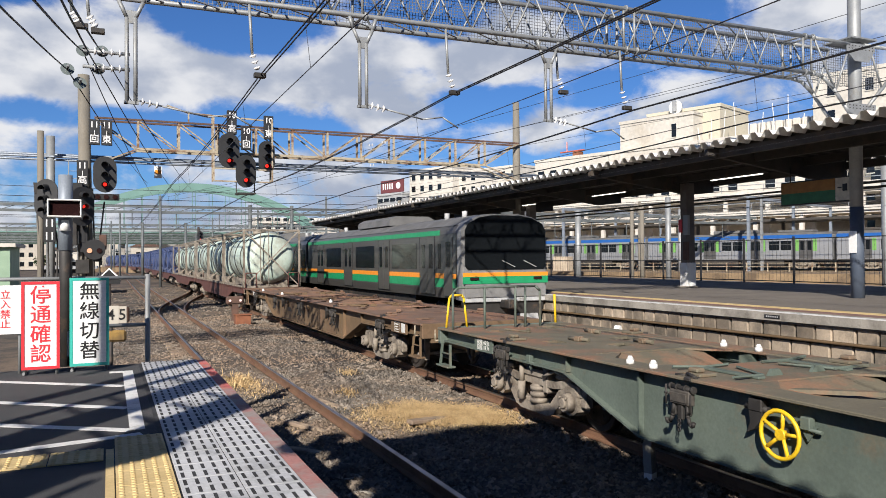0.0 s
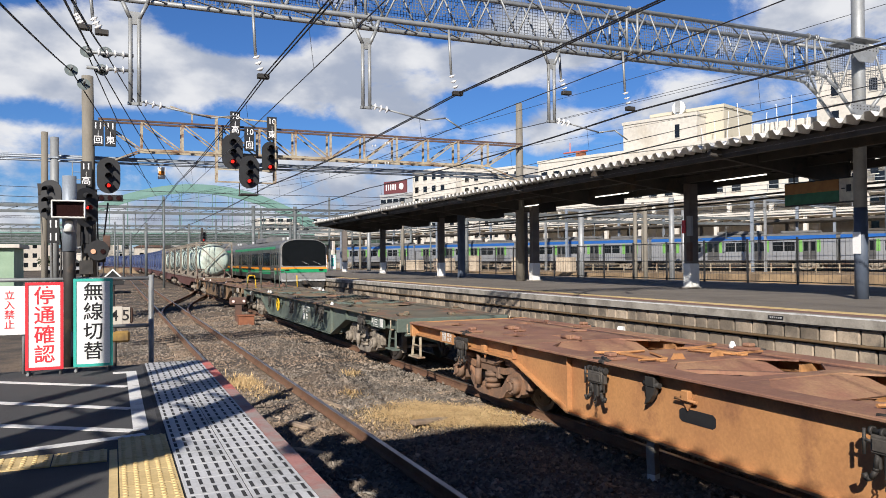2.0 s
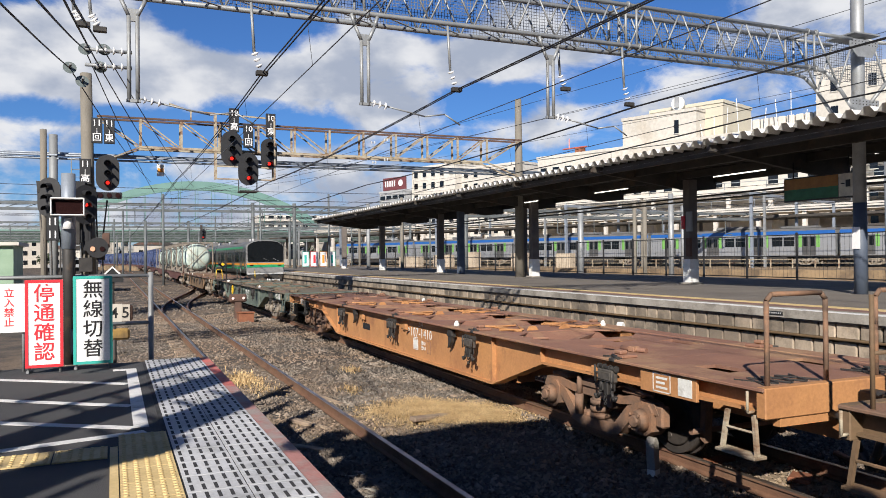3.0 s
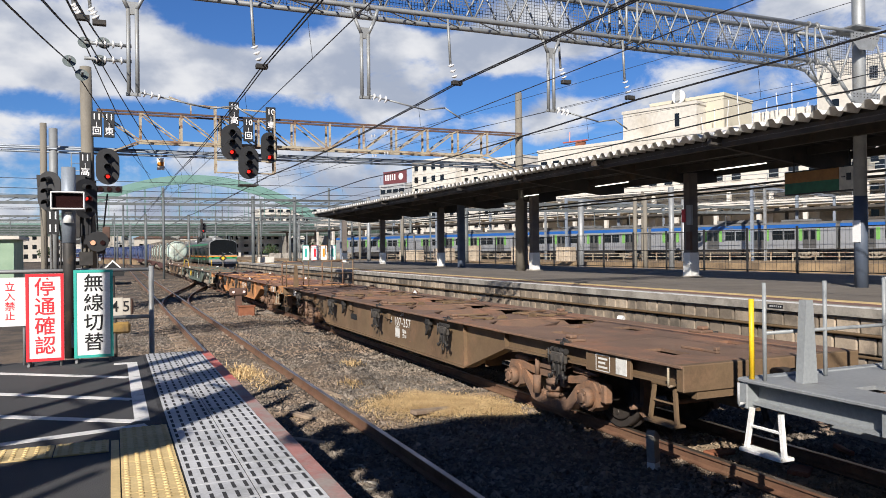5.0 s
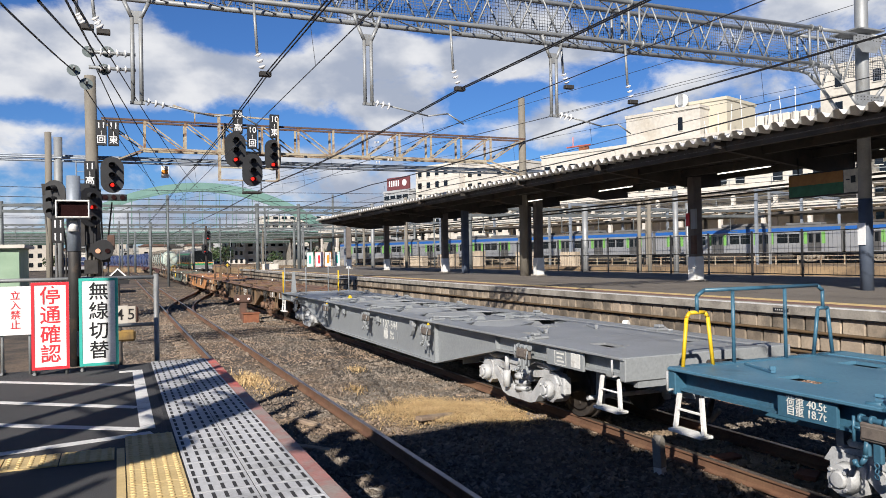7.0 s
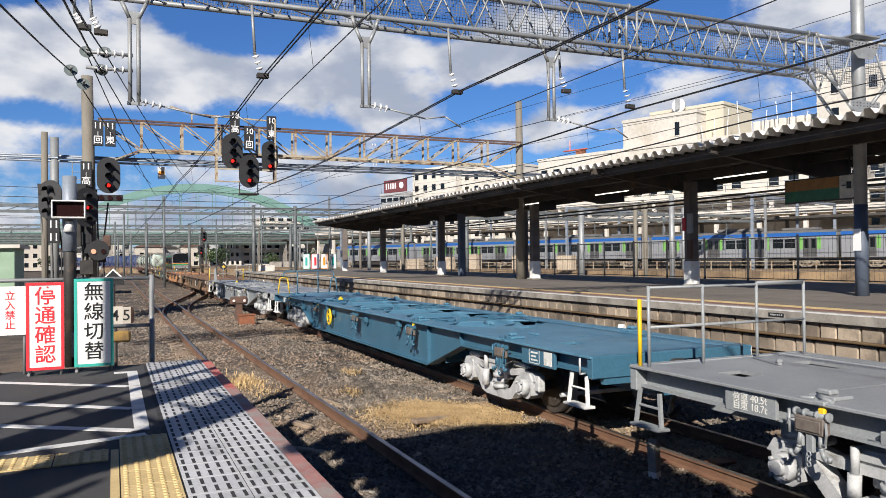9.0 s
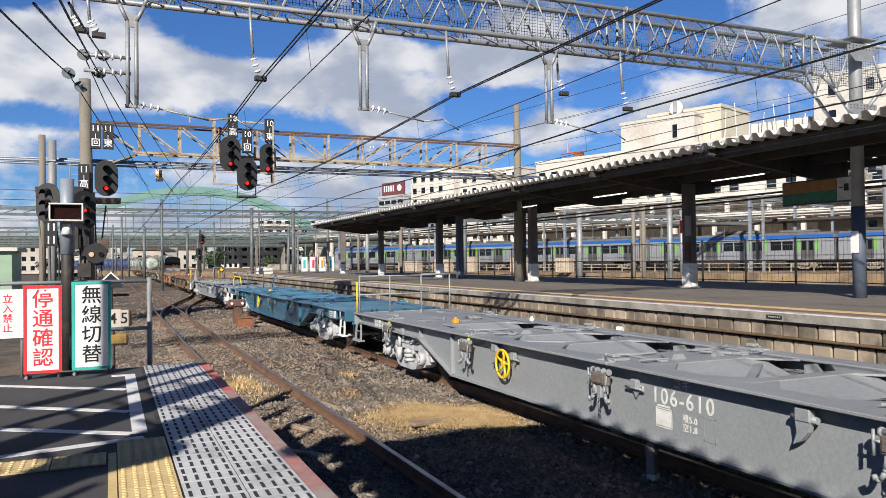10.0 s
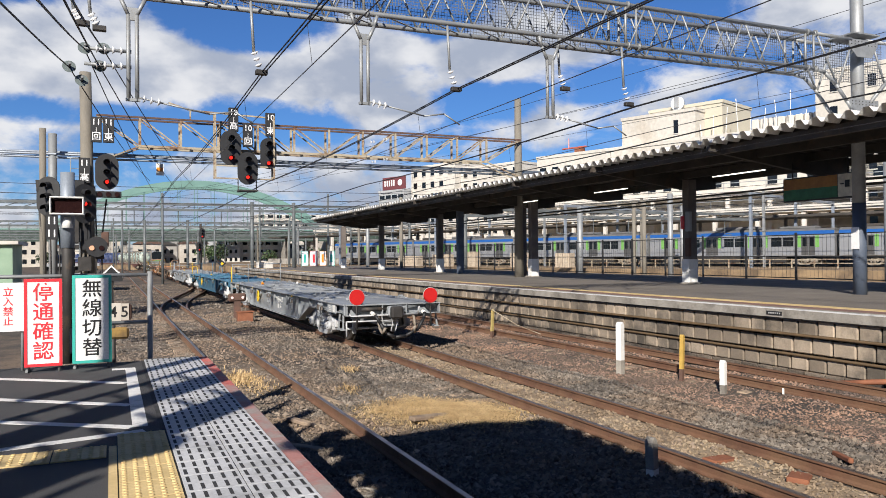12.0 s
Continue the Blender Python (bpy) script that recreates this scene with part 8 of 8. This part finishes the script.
BLK = {}
rnd = random.Random(9)
rows_ = ((0.62, 0.93, 0.46, 0.0), (0.26, 0.58, 0.46, 0.045), (-0.08, 0.245, 0.42, 0.09), (-0.4, -0.09, 0.42, 0.09))
many = B()
count = 0
for ri, (z0, z1, wd, out) in enumerate(rows_):
    y = -4.0 + 0.31 * (ri % 2)
    k = 0
    while y < 87:
        w = wd * rnd.choice((0.85, 1.0, 1.0, 1.12))
        near = count < 300 and 5 < y < 40 and ri < 3
        if near:
            key = (ri, round(w, 3))
            if key not in BLK:
                BLK[key] = made("wall_block", box(B(), 0, 0.2, 0.017, w - 0.017, z0, z1 - 0.018, 0.02), BLOCK)
            o = part("wall_block", BLK[key], None, platform2)
            o.location = (P2 + 0.09 - out + rnd.uniform(-0.006, 0.006), y, 0)
            count += 1
        else:
            x = P2 + 0.09 - out + rnd.uniform(-0.006, 0.006)
            box(many, x, x + 0.2, y + 0.012, y + w - 0.012, z0, z1)
        y += w
tagged(part("wall_blocks", many, BLOCK, platform2), kind="stuff")
for z0, z1, out in ((0.585, 0.615, 0.075), (0.93, 0.945, 0.02)):
    patch("wall_ledge", P2 + 0.09 - out, P2 + 0.3, -25, 88, z0, z1, CONCRETE, platform2, "thin concrete ledge")
lb = thing("wall_plate", "small dark lettered plate on the coping", "plate", pose(P2 - 0.004, 11.8, 1.02))
part("plate", box(B(), -0.006, 0.0, -0.2, 0.2, -0.04, 0.04), BLACK, lb)
for k in range(6):
    part("stroke", box(B(), -0.009, -0.006, -0.16 + 0.055 * k, -0.13 + 0.055 * k, -0.015, 0.018), BOGIENEW, lb)

SL_ = made("sleeper", box(B(), -1.05, 1.05, -0.11, 0.11, -0.32, -0.168, 0.015), SLEEPER)
ground_ob = bpy.data.objects["ground"]
for cx in (NEAR, FREIGHT, THIRD):
    for k in range(60):
        o = part("sleeper", SL_, None, ground_ob)
        o.matrix_basis = pose(cx + rnd.uniform(-0.03, 0.03), 3.0 + 0.66 * k, rnd.uniform(-0.012, 0.006), 0, 0, rnd.uniform(-1, 1))

# ballast stones, one by one
rng = np.random.default_rng(3)


def scatter(n, x0, x1, y0, y1, small, big, name, material, label, keep=None, zlift=0.0):
    """Angular stones strewn over a stretch of ground."""
    base = np.array([(1, 0, 0), (-1, 0, 0), (0, 1, 0), (0, -1, 0), (0, 0, 1), (0, 0, -1)], float)
    tri = np.array([(0, 2, 4), (2, 1, 4), (1, 3, 4), (3, 0, 4), (2, 0, 5), (1, 2, 5), (3, 1, 5), (0, 3, 5)])
    u = rng.random(n) ** 1.35
    c = np.stack([x0 + (x1 - x0) * rng.random(n), y0 + (y1 - y0) * u, np.zeros(n)], 1)
    if keep is not None:
        c = c[keep(c[:, 0], c[:, 1])]
        n = len(c)
    c[:, 2] = [GROUND + 0.045 * noise.noise((x * 0.5, y * 0.4, 0.3)) + 0.02 * noise.noise((x * 1.7, y * 1.5, 4.0)) + zlift + (bank_up(x) if y < 45 else 0.0) for x, y, z in c]
    gap = np.min([np.abs(c[:, 0] - t) for t in (NEAR, FREIGHT, THIRD)], axis=0)
    c[:, 2] += 0.045 * np.clip((1.15 - gap) / 0.4, 0, 1)
    s = small + (big - small) * rng.random(n) ** 2
    v = base[None] * (0.6 + 0.7 * rng.random((n, 6, 1))) * s[:, None, None] * np.array([1, 1, 0.75])
    v += 0.25 * s[:, None, None] * rng.standard_normal((n, 6, 3))
    a = rng.random(n) * 6.283
    ca, sa = np.cos(a)[:, None], np.sin(a)[:, None]
    x = v[:, :, 0] * ca - v[:, :, 1] * sa
    y = v[:, :, 0] * sa + v[:, :, 1] * ca
    v = np.stack([x, y, v[:, :, 2]], 2) + c[:, None, :]
    f = tri[None] + (np.arange(n) * 6)[:, None, None]
    me = bpy.data.meshes.new(name)
    me.from_pydata(v.reshape(-1, 3), [], f.reshape(-1, 3).tolist())
    me.materials.append(material)
    return tagged(new(name, me), label, "gravel", "", "stuff")


def off_rails(x, y):
    ok = np.ones(len(x), bool)
    for cx in (NEAR, FREIGHT, THIRD):
        for s in (-0.565, 0.565):
            ok &= np.abs(x - cx - s) > 0.075
    ok &= ~((x < 1.1) & (y < 9.5))
    return ok


scatter(52000, -1.2, 8.9, 3.5, 34, 0.018, 0.05, "ballast_stones", STONE, "loose angular grey-brown ballast stones", lambda x, y: off_rails(x, y) & ((np.abs(x - FREIGHT) > 0.5) | (rng.random(len(x)) < 0.25)))
scatter(44000, 8.7, 12.52, 4, 34, 0.013, 0.034, "ballast_stones_red", REDSTONE, "loose angular reddish-brown ballast stones", off_rails)
scatter(5500, 1.15, 1.95, 6.6, 17, 0.01, 0.035, "edge_rubble", DUST, "pale dusty rubble beside the near rail", off_rails, 0.012)
scatter(12000, 7.2, 8.9, 4, 30, 0.018, 0.045, "ballast_stones_dark", STONE, "loose dark ballast stones beside the goods track", off_rails, 0.01)
scatter(9000, 6.0, 7.05, 4, 40, 0.01, 0.032, "bed_rubble", DUST, "pale dusty rubble between the rails", off_rails, 0.01)
scatter(26000, 1.1, 6.4, 4.2, 15, 0.016, 0.042, "ballast_stones_near", STONE, "loose dark ballast stones beside the platform", off_rails)
scatter(9000, -4, 12.4, 30, 75, 0.04, 0.08, "ballast_stones_far", STONE, "loose ballast stones further off", off_rails)


def blades(n, cx, cy, sx, sy, h, flat, seed, label):
    """Dry grass: thin bent blades round a spot."""
    r = np.random.default_rng(seed)
    verts, faces = [], []
    for k in range(n):
        x, y = cx + sx * r.standard_normal() * 0.5, cy + sy * r.standard_normal() * 0.5
        a = r.random() * 6.283
        l = h * (0.5 + r.random())
        t = flat * (0.6 + 0.8 * r.random())
        dx, dy = math.cos(a), math.sin(a)
        w = 0.0045
        z = GROUND + 0.03 + bank_up(x)
        i = len(verts)
        verts += [(x - dy * w, y + dx * w, z), (x + dy * w, y - dx * w, z), (x + dx * l * t * 0.5 + dy * w, y + dy * l * t * 0.5 - dx * w, z + l * (1 - t * 0.6) * 0.6), (x + dx * l * t * 0.5 - dy * w, y + dy * l * t * 0.5 + dx * w, z + l * (1 - t * 0.6) * 0.6), (x + dx * l * t, y + dy * l * t, z + l * max(0.04, 1 - t))]
        faces += [(i, i + 1, i + 2, i + 3), (i + 3, i + 2, i + 4)]
    me = bpy.data.meshes.new("dry_grass")
    me.from_pydata(verts, [], faces)
    me.materials.append(DRYGRASS)
    return tagged(new("dry_grass", me), label, "grass", "", "stuff")


blades(22000, 4.95, 10.55, 1.0, 0.75, 0.085, 1.0, 1, "flattened straw-coloured dry grass on ballast")
blades(4000, 4.2, 11.3, 0.9, 0.6, 0.06, 1.0, 7, "flattened straw-coloured dry grass on ballast")
blades(800, 2.36, 15.3, 0.3, 0.8, 0.24, 0.6, 2, "tuft of dry grass beside the rail")
blades(500, 2.5, 14.1, 0.35, 0.6, 0.14, 0.8, 3, "tuft of dry grass beside the rail")
blades(700, 2.3, 10.2, 0.5, 1.4, 0.06, 1.0, 4, "thin dry grass between the rails")
blades(160, 4.5, 15.2, 0.2, 0.4, 0.15, 0.7, 5, "sparse dry grass on ballast")
blades(160, 3.9, 13.2, 0.18, 0.4, 0.13, 0.8, 6, "sparse dry grass on ballast")


# ================= what moves =================
GOODS = [(0.0, 12.25), (0.5, 17.32), (1.0, 22.95), (1.5, 28.6), (2.5, 39.55), (3.0, 45.0), (5.0, 66.4), (5.5, 71.65), (7.0, 87.8), (9.5, 113.9), (11.0, 129.5), (12.0, 139.6)]
GOODS_SPEED = 10.65


def on_track(x, y, z, mid):
    """A pose on a track at y, turned as the track is at the thing's middle."""
    turn = math.degrees(2 * max(0.0, y + mid - 140.0) / 900.0)
    return pose(x + bend(y), y, z, 0, 0, turn)


def motions():
    train = [(lead, 1), (green, 0), (orange, -1), (brown, -2), (grey, -3), (blue, -4), (last, -5)]
    for w, k in train:
        walk(w, [(t, pose(FREIGHT, y + PITCH * k, 0)) for t, y in GOODS])
        spin = math.degrees(GOODS_SPEED / 0.405) / FPS
        for bg in [o for o in w.children if o.name.startswith("bogie") and o.children]:
            for o in bg.children:
                walk(o, [(i / FPS, pose(o.location.x, o.location.y, 0.405, -spin * i)) for i in range(361)])
    for k, w in enumerate(LEADS):
        walk(w, [(t, on_track(FREIGHT, y + PITCH * (k + 2), 0, -9.8)) for t, y in GOODS])
    for ob, k, back in TANKS:
        walk(ob, [(t, on_track(FREIGHT, y + PITCH * (k + 2) - back, 1.06, 0)) for t, y in GOODS])
    rows = [(0.0, 20.65), (1.5, 41.3), (2.5, 54.8), (5.5, 93.5), (9.5, 150.0), (11.5, 174.5), (12.0, 180.0)]
    for k, c in enumerate(COMMUTER):
        walk(c, [(t, on_track(THIRD, y + 20.0 * k, 0, 9.8)) for t, y in rows])


motions()
